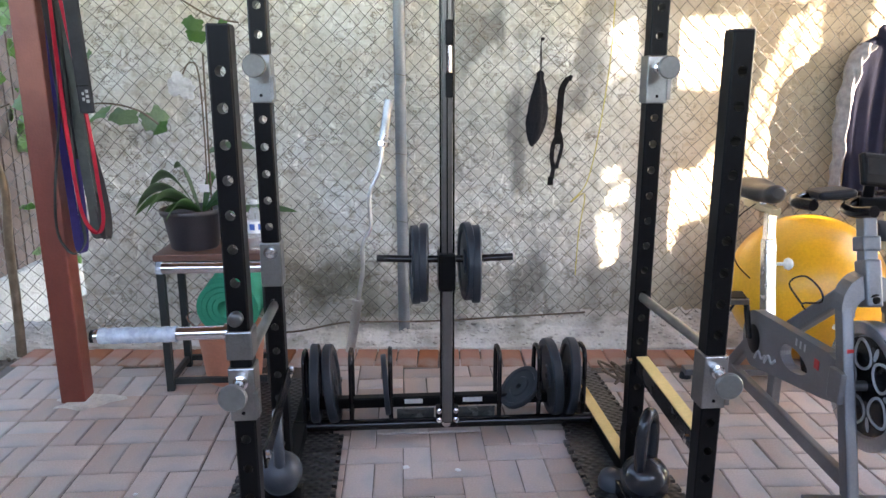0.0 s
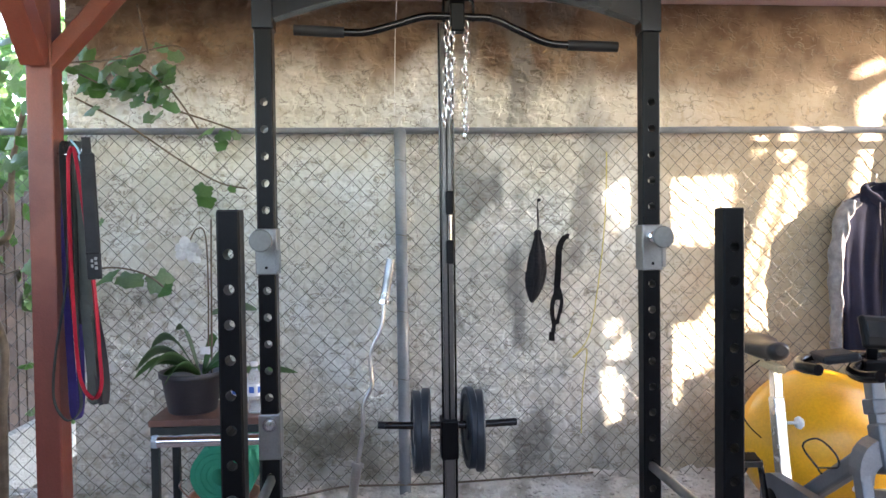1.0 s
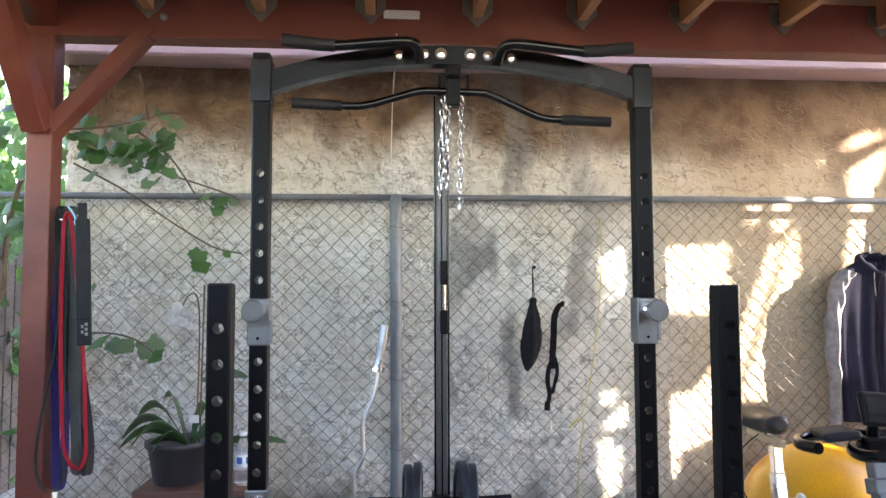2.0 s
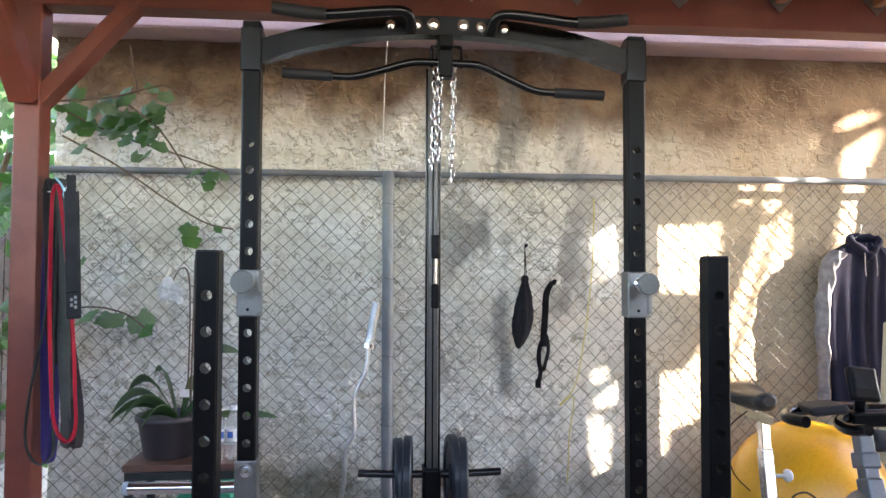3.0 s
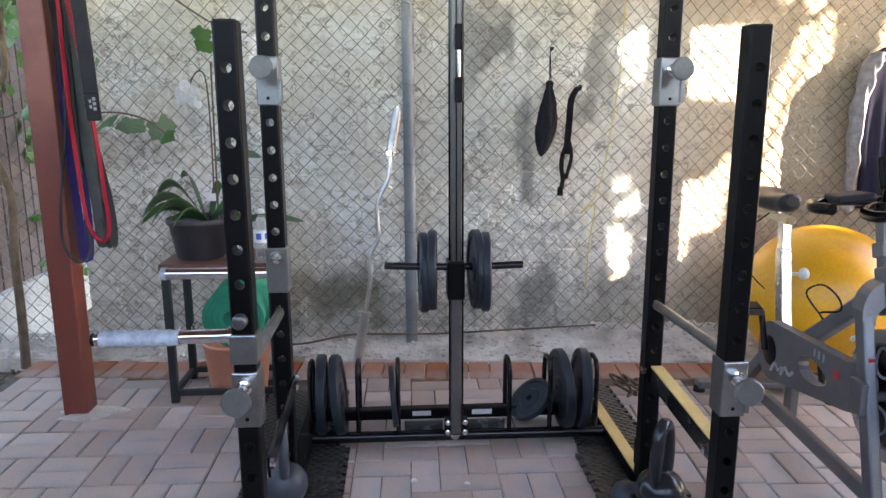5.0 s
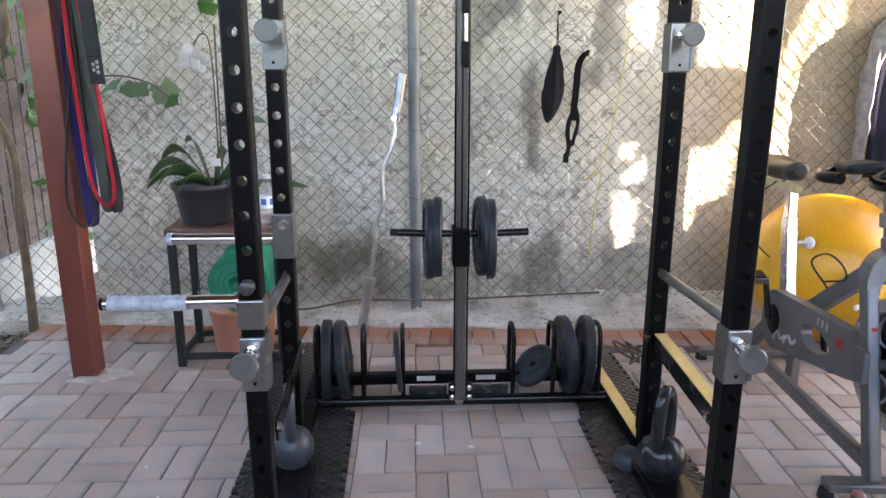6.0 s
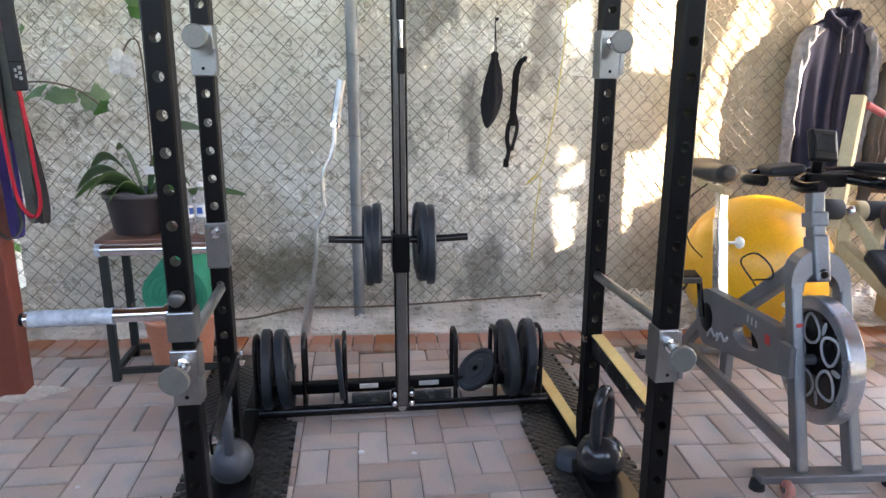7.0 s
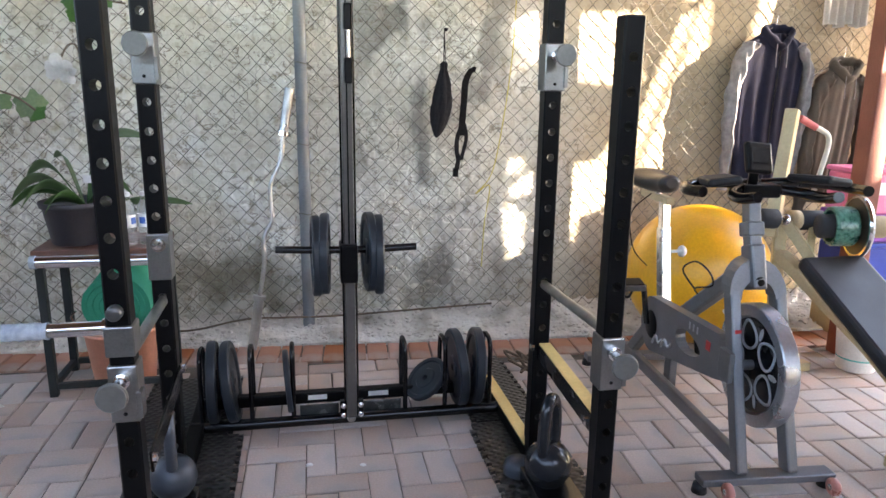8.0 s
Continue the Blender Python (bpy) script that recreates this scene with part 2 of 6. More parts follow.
def thing(name, label, category, at=(0, 0, 0), group="", kind=""):
    ob = new(name)
    ob.empty_display_size = 0.05
    ob.matrix_basis = Matrix.Translation(at)
    return tagged(ob, label, category, group, kind)


def solo(name, bm, material, label, category="", kind="", group=""):
    return tagged(new(name, mesh_of(name, bm, material)), label, category, group, kind)


X90 = pose(0, 0, 0, 90, 0, 0)
Y90 = pose(0, 0, 0, 0, 90, 0)

# ---- setting ----
FENCE_Y, WALL_Y = 1.125, 1.215


def rough_wall():
    """The rough-cast boundary wall: trowelled flakes with ragged edges over broad lumps."""
    nx, nz = 700, 345
    xs, zs = np.linspace(-1.74, 3.4, nx), np.linspace(-0.05, 2.483, nz)

    def step(v, a, b):
        t = min(1.0, max(0.0, (v - a) / (b - a)))
        return t * t * (3 - 2 * t)

    verts = []
    for z in zs:
        for x in xs:
            f = noise.fractal((x * 9 + 0.3 * noise.noise((x * 22, z * 22, 1)), z * 11, 3.1), 0.9, 2.1, 3)
            g = noise.fractal((x * 16, z * 20, 9.4), 0.9, 2.1, 2)
            d = 0.0068 * step(f, 0.0, 0.07) + 0.005 * step(g, 0.16, 0.23) - 0.004 * step(-f, 0.28, 0.36) + 0.0008 * g
            verts.append((x, WALL_Y - d * (1 - 0.88 * step(x, 0.62, 0.86)) - 0.004 * noise.noise((x * 2.1, z * 2.3, 7)), z))
    faces = [(k * nx + i, k * nx + i + 1, (k + 1) * nx + i + 1, (k + 1) * nx + i) for k in range(nz - 1) for i in range(nx - 1)]
    edge = list(range(nx)) + [k * nx + nx - 1 for k in range(1, nz)] + [(nz - 1) * nx + i for i in range(nx - 2, -1, -1)] + [k * nx for k in range(nz - 2, 0, -1)]
    n, first = len(edge), len(verts)
    verts += [(verts[e][0], WALL_Y + 0.16, verts[e][2]) for e in edge]
    faces += [(edge[i], first + i, first + (i + 1) % n, edge[(i + 1) % n]) for i in range(n)]
    faces.append(tuple(range(first, first + n)))
    me = bpy.data.meshes.new("wall_north")
    me.from_pydata(verts, [], faces)
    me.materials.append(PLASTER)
    return tagged(new("wall_north", me), "cream rough-cast wall with peeling paint, mould stains and brown bare render darkened for roof shade", "wall", kind="structure")


rough_wall()
bm = bmesh.new()
box(bm, -1.78, 4, WALL_Y - 0.17, WALL_Y + 0.3, 2.485, 2.60, 0.015)
solo("wall_cap", bm, PINK, "pale pink painted cap along the top of the wall", "wall cap", "structure")

bm = bmesh.new()
box(bm, -400, 400, -400, 400, -0.4, -0.055)
solo("ground", bm, SOIL, "bare brown ground around the yard", "ground", "structure")


def strip_edge(x):
    """The strip's front edge runs slightly out of true with the wall."""
    return 0.943 - 0.078 * x


def strip():
    """Uneven concrete strip at the foot of the wall, rising towards it."""
    bm = bmesh.new()
    xs = np.linspace(-2.4, 3.4, 420)
    rows = []
    for s in np.linspace(0, 1, 34):
        row = []
        for x in xs:
            y0 = strip_edge(x)
            y = y0 + s * (WALL_Y + 0.03 - y0)
            row.append(bm.verts.new((x, y + (0.012 * noise.noise((x * 7, 0, 2)) if s < 0.1 else 0), 0.012 + 0.085 * s ** 0.8 + 0.026 * noise.fractal((x * 13, y * 13, 1), 0.6, 2.2, 5) * min(1, 0.3 + s))))
        rows.append(row)
    for a, b in zip(rows, rows[1:]):
        for i in range(len(a) - 1):
            bm.faces.new((a[i], a[i + 1], b[i + 1], b[i])).smooth = True
    low = [bm.verts.new((v.co.x, v.co.y, -0.06)) for v in rows[0]]
    for i in range(len(low) - 1):
        bm.faces.new((low[i], low[i + 1], rows[0][i + 1], rows[0][i]))
    return solo("concrete_strip", bm, CONCRETE, "crumbling pale concrete strip along the foot of the wall", "concrete strip", "structure")


strip()
bm = bmesh.new()
rnd = random.Random(4)
for i in range(1100):
    x = rnd.uniform(-2.2, 3)
    s = 0.06 + 0.84 * rnd.random() ** 1.3
    y = strip_edge(x) + s * (WALL_Y - strip_edge(x))
    r = rnd.uniform(0.003, 0.016)
    b = bmesh.new()
    bmesh.ops.create_icosphere(b, subdivisions=1, radius=r)
    for v in b.verts:
        v.co *= rnd.uniform(0.7, 1.2)
        v.co.z *= 0.6
    merge(bm, b, pose(x, y, 0.016 + 0.085 * s ** 0.8, 0, 0, rnd.uniform(0, 360)))
solo("gravel", bm, CONCRETE, "loose grey stones and rubble on the concrete strip", "gravel", "stuff")


def chain_link():
    """Diamond mesh: upright zigzag wires that hook into each other."""
    s, r = 0.0385, 0.0021
    verts, faces = [], []
    for i in range(int(5.7 / s)):
        x0 = -2.65 + i * s
        n = int(1.74 / s)
        ring = None
        for k in range(n + 1):
            x = x0 + (s if (k + i) % 2 else 0)
            z = 0.085 + k * s + 0.004 * math.sin(x0 * 3 + k)
            y = FENCE_Y + 0.012 + (0.003 if (k % 2) else -0.003) + 0.01 * math.sin(x0 * 2.3) * math.sin(z * 3)
            c = len(verts)
            verts += [(x - r, y, z), (x, y - r, z - 0.5 * r), (x + r, y, z), (x, y + r, z + 0.5 * r)]
            if k:
                faces += [(c - 4 + j, c - 4 + (j + 1) % 4, c + (j + 1) % 4, c + j) for j in range(4)]
    me = bpy.data.meshes.new("wire_mesh")
    me.from_pydata(verts, [], faces)
    me.materials.append(WIRE)
    ob = tagged(new("wire_mesh", me), kind="stuff")
    return ob


fence = thing("chain_link_fence", "galvanised chain link fence standing close against the rough wall", "fence", (0, FENCE_Y, 0), kind="structure")
mesh = chain_link()
mesh.parent, mesh.matrix_parent_inverse = fence, fence.matrix_basis.inverted()
part("top_rail", tube(bmesh.new(), [(-2.75, FENCE_Y, 1.827), (1.28, FENCE_Y, 1.829)], 0.016, 14), GALV, fence)
part("top_rail", tube(bmesh.new(), [(1.24, FENCE_Y, 1.829), (3.2, FENCE_Y, 1.828)], 0.0175, 14), GALV, fence)
bm = tube(bmesh.new(), [(-0.14, FENCE_Y - 0.02, 0.0), (-0.143, FENCE_Y - 0.02, 1.80)], 0.0285, 18)
post = part("post", bm, GALV, fence)
part("post_cap", lathe(bmesh.new(), [(0.031, 1.77), (0.031, 1.815), (0.02, 1.84), (0, 1.845)], Matrix.Translation((-0.143, FENCE_Y - 0.02, 0)), 18), GALV, fence)
for z in (0.62, 0.95, 1.32, 1.68):
    bm = tube(bmesh.new(), [(-0.14 + 0.031 * math.cos(a), FENCE_Y - 0.02 + 0.031 * math.sin(a), z + 0.004 * math.sin(a * 2)) for a in np.linspace(0, math.tau, 16)[:-1]], 0.0022, 5, True)
    part("tie_wire", bm, WIRE, fence)


def planks():
    f = thing("plank_fence", "weathered brown vertical plank fence beyond the wire", "fence", (-2.25, 2.2, 0), kind="structure")
    part("plinth", box(bmesh.new(), -2.42, -2.2, 1.16, 3.6, -0.06, 0.29, 0.01), matter("weathered_kerb", (0.30, 0.285, 0.26), (0.21, 0.20, 0.185), 5, 0.95, 0, 0.7, 60, 0.02), f, "pale concrete plinth")
    for z in (0.42, 1.45):
        part("rail", box(bmesh.new(), -2.30, -2.262, 0.9, 3.6, z, z + 0.08, 0.004), FENCE_WOOD, f)
    y, i = 1.17, 0
    while y < 3.55:
        w = 0.088 + 0.01 * math.sin(i * 2.3)
        part("plank", box(bmesh.new(), -2.26, -2.24, y, y + w, 0.292, 1.62 + 0.02 * math.sin(i * 1.7), 0.003), FENCE_WOOD, f)
        y += w + 0.012
        i += 1


planks()

# ---- roof of the terrace: post, braces, beam, joists ----
pergola = thing("pergola", "red-stained timber terrace roof with joists in metal hangers", "pergola", (-1.51, 0.54, 0), kind="structure")
WP = (-1.558, -1.462)
part("post", box(bmesh.new(), *WP, 0.452, 0.546, 0.0, 2.366, 0.006), RED_WOOD, pergola)
part("beam", box(bmesh.new(), -3.2, 3.0, 0.47, 0.51, 2.368, 2.58, 0.005), RED_WOOD, pergola)
part("beam", box(bmesh.new(), -3.2, 3.0, 0.52, 0.60, 2.376, 2.58, 0.005), RED_WOOD, pergola)


def brace(a, b, w, d):
    a, b = Vector(a), Vector(b)
    m = look(a, b)
    return box(bmesh.new(), -w / 2, w / 2, -d / 2, d / 2, -(b - a).length, 0, 0.005, m)


part("brace", brace((-1.515, 0.505, 1.965), (-1.11, 0.505, 2.42), 0.088, 0.06), RED_WOOD, pergola)
part("brace", brace((-1.515, 0.455, 2.0), (-1.515, 0.06, 2.50), 0.09, 0.088), RED_WOOD, pergola)
part("side_beam", box(bmesh.new(), -1.56, -1.46, -3.4, 0.468, 2.40, 2.58, 0.005), RED_WOOD, pergola)
part("post", box(bmesh.new(), 2.315, 2.405, 0.41, 0.50, 0.0, 2.366, 0.006), RED_WOOD, pergola)
for i in range(-8, 9):
    x = 0.18 + i * 0.432
    if -3.1 < x < 2.85:
        part("joist", box(bmesh.new(), x - 0.02, x + 0.02, -3.6, 0.466, 2.475, 2.62, 0.003), RAW_WOOD, pergola)
        bm = bmesh.new()
        w = 0.062
        prof = [(-w, 2.565), (-w, 2.50), (0, 2.437), (w, 2.50), (w, 2.565), (0.024, 2.565), (0.024, 2.51), (0, 2.485), (-0.024, 2.51), (-0.024, 2.565)]
        lo = [bm.verts.new((x + a, 0.466, b)) for a, b in prof]
        hi = [bm.verts.new((x + a, 0.460, b)) for a, b in prof]
        bm.faces.new(lo)
        bm.faces.new(hi[::-1])
        for k in range(10):
            bm.faces.new((lo[k], lo[(k + 1) % 10], hi[(k + 1) % 10], hi[k]))
        part("joist_hanger", bm, GREY_STEEL, pergola)
# unseen deck over the joists, run on past the beam to shade the wall
part("roof_deck", box(bmesh.new(), -3.3, 3.2, -3.7, 0.92, 2.622, 2.65), RAW_WOOD, pergola)
# unseen extra piece, added to cut skylight on the right of the floor
part("roof_deck", box(bmesh.new(), 3.204, 4.2, -3.7, -0.7, 2.622, 2.65), RAW_WOOD, pergola)
for x, z in ((-1.49, 2.47), (-1.06, 2.45)):
    part("bolt", lathe(bmesh.new(), [(0, 0.012), (0.010, 0.010), (0.016, 0.003), (0.017, 0)], Matrix.Translation((x, 0.47, z)) @ X90, 14), GREY_STEEL, pergola)
part("label_plate", box(bmesh.new(), -0.20, -0.055, 0.462, 0.469, 2.465, 2.50, 0.002), WHITE_PAPER, pergola)
bm = bmesh.new()
rim = [(-1.47 + (0.12 + 0.035 * math.sin(3 * t + 1) + 0.015 * math.sin(7 * t)) * math.cos(t), 0.47 + (0.085 + 0.02 * math.sin(4 * t)) * math.sin(t)) for t in np.linspace(0, math.tau, 37)[:-1]]
low_ring, top_ring = [bm.verts.new((x, y, 0.0)) for x, y in rim], [bm.verts.new((-1.47 + (x + 1.47) * 0.9, 0.47 + (y - 0.47) * 0.9, 0.006)) for x, y in rim]
for k in range(36):
    bm.faces.new((low_ring[k], low_ring[(k + 1) % 36], top_ring[(k + 1) % 36], top_ring[k])).smooth = True
bm.faces.new(top_ring)
part("post_base", bm, CONCRETE, pergola, "splash of pale mortar round the post")

# ---- power rack ----
FRONT, REAR = -0.813, -0.308


def hex_bolt(at, m=X90, r=0.011):
    bm = lathe(bmesh.new(), [(r * 1.6, 0), (r * 1.6, 0.003), (r, 0.003), (r, 0.010), (0, 0.012)], Matrix.Translation(at) @ m, 12, False)
    return bm


def upright(x0, x1, y0, y1, top, holes, bottom=0.0, r=0.0115):
    """A square steel tube with a row of through holes in its front and back."""
    bm = bmesh.new()
    xc, seg = (x0 + x1) / 2, 12
    c = 0.004

    def face(y, flip):
        loops = []
        for z in holes:
            zc = z
            hole = [bm.verts.new((xc + r * math.cos(k * math.tau / seg), y, zc + r * math.sin(k * math.tau / seg))) for k in range(seg)]
            h = 0.034
            out = []
            for k in range(seg):
                a = k * math.tau / seg
                ca, sa = math.cos(a), math.sin(a)
                s = min(((x1 - x0) / 2 - c) / max(abs(ca), 1e-6), h / max(abs(sa), 1e-6))
                out.append(bm.verts.new((xc + ca * s, y, zc + sa * s)))
            for k in range(seg):
                bm.faces.new((hole[k], hole[(k + 1) % seg], out[(k + 1) % seg], out[k]))
            loops.append(hole)
        zs = sorted(holes)
        gaps = [(bottom, zs[0] - 0.034)] + [(a + 0.034, b - 0.034) for a, b in zip(zs, zs[1:])] + [(zs[-1] + 0.034, top)]
        for a, b in gaps:
            if b - a > 1e-4:
                bm.faces.new([bm.verts.new(p) for p in ((x0 + c, y, a), (x1 - c, y, a), (x1 - c, y, b), (x0 + c, y, b))])
        for z in holes:
            for sx in (1, -1):
                xe = xc + sx * ((x1 - x0) / 2 - c)
                s = ((x1 - x0) / 2 - c)
                for sz in (1, -1):
                    bm.faces.new([bm.verts.new(p) for p in ((xc + sx * 0.5773 * 0.034 if 0.5773 * 0.034 < s else xe, y, z + sz * 0.034), (xe, y, z + sz * 0.034), (xe, y, z + sz * s * 0.577))])
        return loops

    A, B = face(y0, 0), face(y1, 1)
    for p, q in zip(A, B):
        for k in range(seg):
            bm.faces.new((p[k], p[(k + 1) % seg], q[(k + 1) % seg], q[k]))
    ring = [(x0 + c, y0), (x0, y0 + c), (x0, y1 - c), (x0 + c, y1), (x1 - c, y1), (x1, y1 - c), (x1, y0 + c), (x1 - c, y0)]
    lo = [bm.verts.new((x, y, bottom)) for x, y in ring]
    hi = [bm.verts.new((x, y, top)) for x, y in ring]
    for k in (0, 1, 2, 4, 5, 6):
        bm.faces.new((lo[k], lo[k + 1], hi[k + 1], hi[k]))
    bm.faces.new(hi)
    bm.faces.new(lo[::-1])
    return bm


rack = thing("power_rack", "black steel half rack with holed uprights and a high pulley", "power rack", (0, -0.55, 0))
H_FRONT = [1.296 - 0.0748 * i for i in range(16)]
H_REAR = [1.707 - 0.0758 * i for i in range(21)]
FL, FR = (-0.557, -0.508), (0.544, 0.593)
RL, RR = (-0.567, -0.516), (0.546, 0.598)
for xs, y, top, hs in ((FL, FRONT, 1.386, H_FRONT), (FR, FRONT, 1.380, H_FRONT), (RL, REAR, 2.05, H_REAR), (RR, REAR, 2.042, H_REAR)):
    part("upright", upright(xs[0], xs[1], y, y + 0.05, top, hs), BLACK, rack)
    part("end_cap", box(bmesh.new(), xs[0] + 0.002, xs[1] - 0.002, y + 0.002, y + 0.048, top, top + 0.004, 0.001), RUBBER, rack)


def arch():
    """The bowed top beam between the rear uprights."""
    bm = bmesh.new()
    n = 28
    rings = []
    for i in range(n + 1):
        s = i / n
        x = -0.516 + s * 1.064
        u = abs(2 * s - 1)
        k = 1 - u ** 2.2
        lo, hi = 1.940 + 0.092 * k, 2.004 + 0.082 * k
        rings.append([bm.verts.new((x, y, z)) for y, z in ((REAR + 0.002, lo), (REAR + 0.048, lo), (REAR + 0.048, hi), (REAR + 0.002, hi))])
    for a, b in zip(rings, rings[1:]):
        for k in range(4):
            bm.faces.new((a[k], a[(k + 1) % 4], b[(k + 1) % 4], b[k]))
    bm.faces.new(rings[0])
    bm.faces.new(rings[-1][::-1])
    bmesh.ops.bevel(bm, geom=[e for e in bm.edges if len(e.link_faces) == 2 and e.calc_face_angle(0) > 1], offset=0.006, segments=2, affect="EDGES")
    return bm


part("top_beam", arch(), BLACK_GLOSS, rack)
for xs in (RL, RR):
    part("sleeve", box(bmesh.new(), xs[0] - 0.004, xs[1] + 0.004, REAR - 0.004, REAR + 0.054, 1.91, 2.035, 0.004), BLACK_GLOSS, rack)
for s in (-1, 1):
    pts = [(s * 0.115 + 0.022, -0.325, 2.035), (s * 0.12 + 0.022, -0.36, 2.058), (s * 0.14 + 0.022, -0.38, 2.068), (s * 0.20 + 0.022, -0.38, 2.067), (s * 0.34 + 0.022, -0.38, 2.053), (s * 0.40 + 0.022, -0.38, 2.055), (s * 0.490 + 0.022, -0.38, 2.066)]
    bar = part("pull_up_bar", tube(bmesh.new(), arc(pts), 0.0145, 14), BLACK_GLOSS, rack)
    part("grip", tube(bmesh.new(), [(s * 0.35 + 0.022, -0.38, 2.053), (s * 0.40 + 0.022, -0.38, 2.055), (s * 0.495 + 0.022, -0.38, 2.0665)], 0.0175, 14), RUBBER, bar)
for x in (-0.151, -0.076, -0.028, 0.058, 0.110, 0.178):
    part("bolt", hex_bolt((x, REAR + 0.002, 2.062 - 0.15 * abs(x) ** 1.6), X90, 0.009 if abs(x - 0.02) > 0.05 else 0.011), CHROME, rack)
part("mast_arm", box(bmesh.new(), -0.013, 0.031, -0.30, 0.03, 2.0, 2.045, 0.005), BLACK, rack)
part("pulley_post", box(bmesh.new(), -0.010, 0.032, -0.27, -0.23, 1.92, 2.04, 0.004), BLACK, rack)
bm = tube(bmesh.new(), arc([(-0.029, -0.25, 1.952), (-0.029, -0.25, 2.007), (-0.02, -0.25, 2.015), (0.048, -0.25, 2.015), (0.058, -0.25, 2.007), (0.058, -0.25, 1.952)], 4), 0.0042, 8)
part("hook_yoke", bm, BLACK_GLOSS, rack)
# mast: two guide rods with the cable between them
for x in (-0.027, 0.017):
    part("guide_rod", tube(bmesh.new(), [(x, 0.0, 0.09), (x, 0.0, 2.02)], 0.0035, 10), BLACK_GLOSS, rack)
part("mast", box(bmesh.new(), -0.0225, 0.0125, -0.008, 0.03, 0.09, 2.02, 0.004), matter("grey_mast", (0.115, 0.106, 0.10), (0.085, 0.078, 0.074), 5, 0.36, 0.4, 0.05), rack)
part("cable", tube(bmesh.new(), [(-0.005, -0.012, 0.70), (-0.005, -0.012, 1.99)], 0.003, 6), BLACK, rack)
for z in (1.436, 1.275):
    part("pulley_block", box(bmesh.new(), -0.012, 0.014, -0.030, 0.014, z - 0.045, z + 0.035, 0.006), BLACK, rack)
part("turnbuckle", tube(bmesh.new(), [(0.001, -0.02, 1.31), (0.001, -0.02, 1.395)], 0.006, 8), CHROME, rack)
part("mast_foot", box(bmesh.new(), -0.018, 0.010, -0.004, 0.085, 0.085, 0.15, 0.004), BLACK, rack)
for x in (-0.034, 0.026):
    for z in (0.10, 0.135):
        part("bolt", hex_bolt((x, -0.006, z), X90, 0.006), CHROME, rack)
        part("bolt_shank", tube(bmesh.new(), [(x, 0.012, z), (x, -0.022, z)], 0.0045, 10), CHROME, rack)
part("mast_bracket", box(bmesh.new(), -0.045, 0.037, 0.0055, 0.03, 0.09, 0.145, 0.003), BLACK, rack)
part("bolt", hex_bolt((-0.002, 0.078, 0.045), X90, 0.010), CHROME, rack)

# carriage with plates on the mast
part("carriage", box(bmesh.new(), -0.036, 0.022, -0.035, 0.055, 0.585, 0.715, 0.006), BLACK, rack)
part("carriage_pin", tube(bmesh.new(), [(-0.244, 0.0, 0.700), (-0.11, 0, 0.694), (0.08, 0, 0.692), (0.22, 0.0, 0.697)], 0.0125, 14), BLACK_GLOSS, rack)


def plate_mesh(radius, thick):
    """A cast plate about z: raised rim, dished face and hub."""
    t = thick / 2
    pr = [(0.013, -t * 0.9), (0.04, -t * 0.9), (0.045, -t * 0.5), (radius * 0.78, -t * 0.45), (radius * 0.83, -t * 0.95), (radius * 0.96, -t), (radius, -t * 0.7)]
    return lathe(bmesh.new(), pr + [(r, -z) for r, z in pr[::-1]] + [pr[0]], None, 40, True, True)


def weight_plate(radius, thick, m, label, group="weight plates"):
    bm = plate_mesh(radius, thick)
    ob = solo("weight_plate", bm, IRON, label, "weight plate", "", group)
    ob.matrix_basis = m
    return ob


for x, y, z, rz in ((-0.084, -0.004, 0.683, 4), (-0.114, 0.004, 0.674, -2), (0.062, 0.004, 0.683, -3), (0.093, -0.004, 0.675, 4)):
    weight_plate(0.134, 0.029, pose(x, y, z, 0, 90, 0) @ pose(0, 0, 0, rz, 0, 0), "dark cast iron weight plate loaded on the pulley carriage", "plates on the carriage")


# cups, pegs and safety bars
def collar(xs, y, z0, z1, name="collar"):
    bm = box(bmesh.new(), xs[0] - 0.005, xs[1] + 0.005, y - 0.006, y + 0.056, z0, z1, 0.0035)
    return part(name, bm, GREY_STEEL, rack, "brushed grey steel collar")


def cup(xs, y, z0, z1, dx, drop, out=0.085):
    c = collar(xs, y, z0, z1, "j_cup")
    xc = (xs[0] + xs[1]) / 2
    zp = z1 - drop
    part("pin", tube(bmesh.new(), [(xc, y, zp), (xc + dx * 0.6, y - out * 0.8, zp)], 0.0115, 14), CHROME, c)
    way = Vector((dx * 0.6, -out, 0)).normalized()
    m = Matrix.Translation((xc + dx, y - out, zp)) @ way.to_track_quat("Z", "Y").to_matrix().to_4x4()
    part("stop_disc", lathe(bmesh.new(), [(0, -0.006), (0.027, -0.006), (0.031, -0.003), (0.031, 0.003), (0.028, 0.006), (0, 0.006)], m, 28, True, True), DISC, c)
    part("nut", lathe(bmesh.new(), [(0.017, 0), (0.017, 0.012), (0.012, 0.014), (0, 0.014)], Matrix.Translation((xc, y - 0.006, zp)) @ X90, 12, False), CHROME, c)
    part("lock_hole", lathe(bmesh.new(), [(0, 0.0012), (0.0045, 0.001), (0.0045, 0)], Matrix.Translation((xc, y - 0.006, z0 + 0.02)) @ X90, 10), BLACK, c)
    part("hook", box(bmesh.new(), xs[1] + 0.0, xs[1] + 0.012, y - 0.012, y + 0.02, z0 + 0.01, z0 + 0.07, 0.002), GREY_STEEL, c)


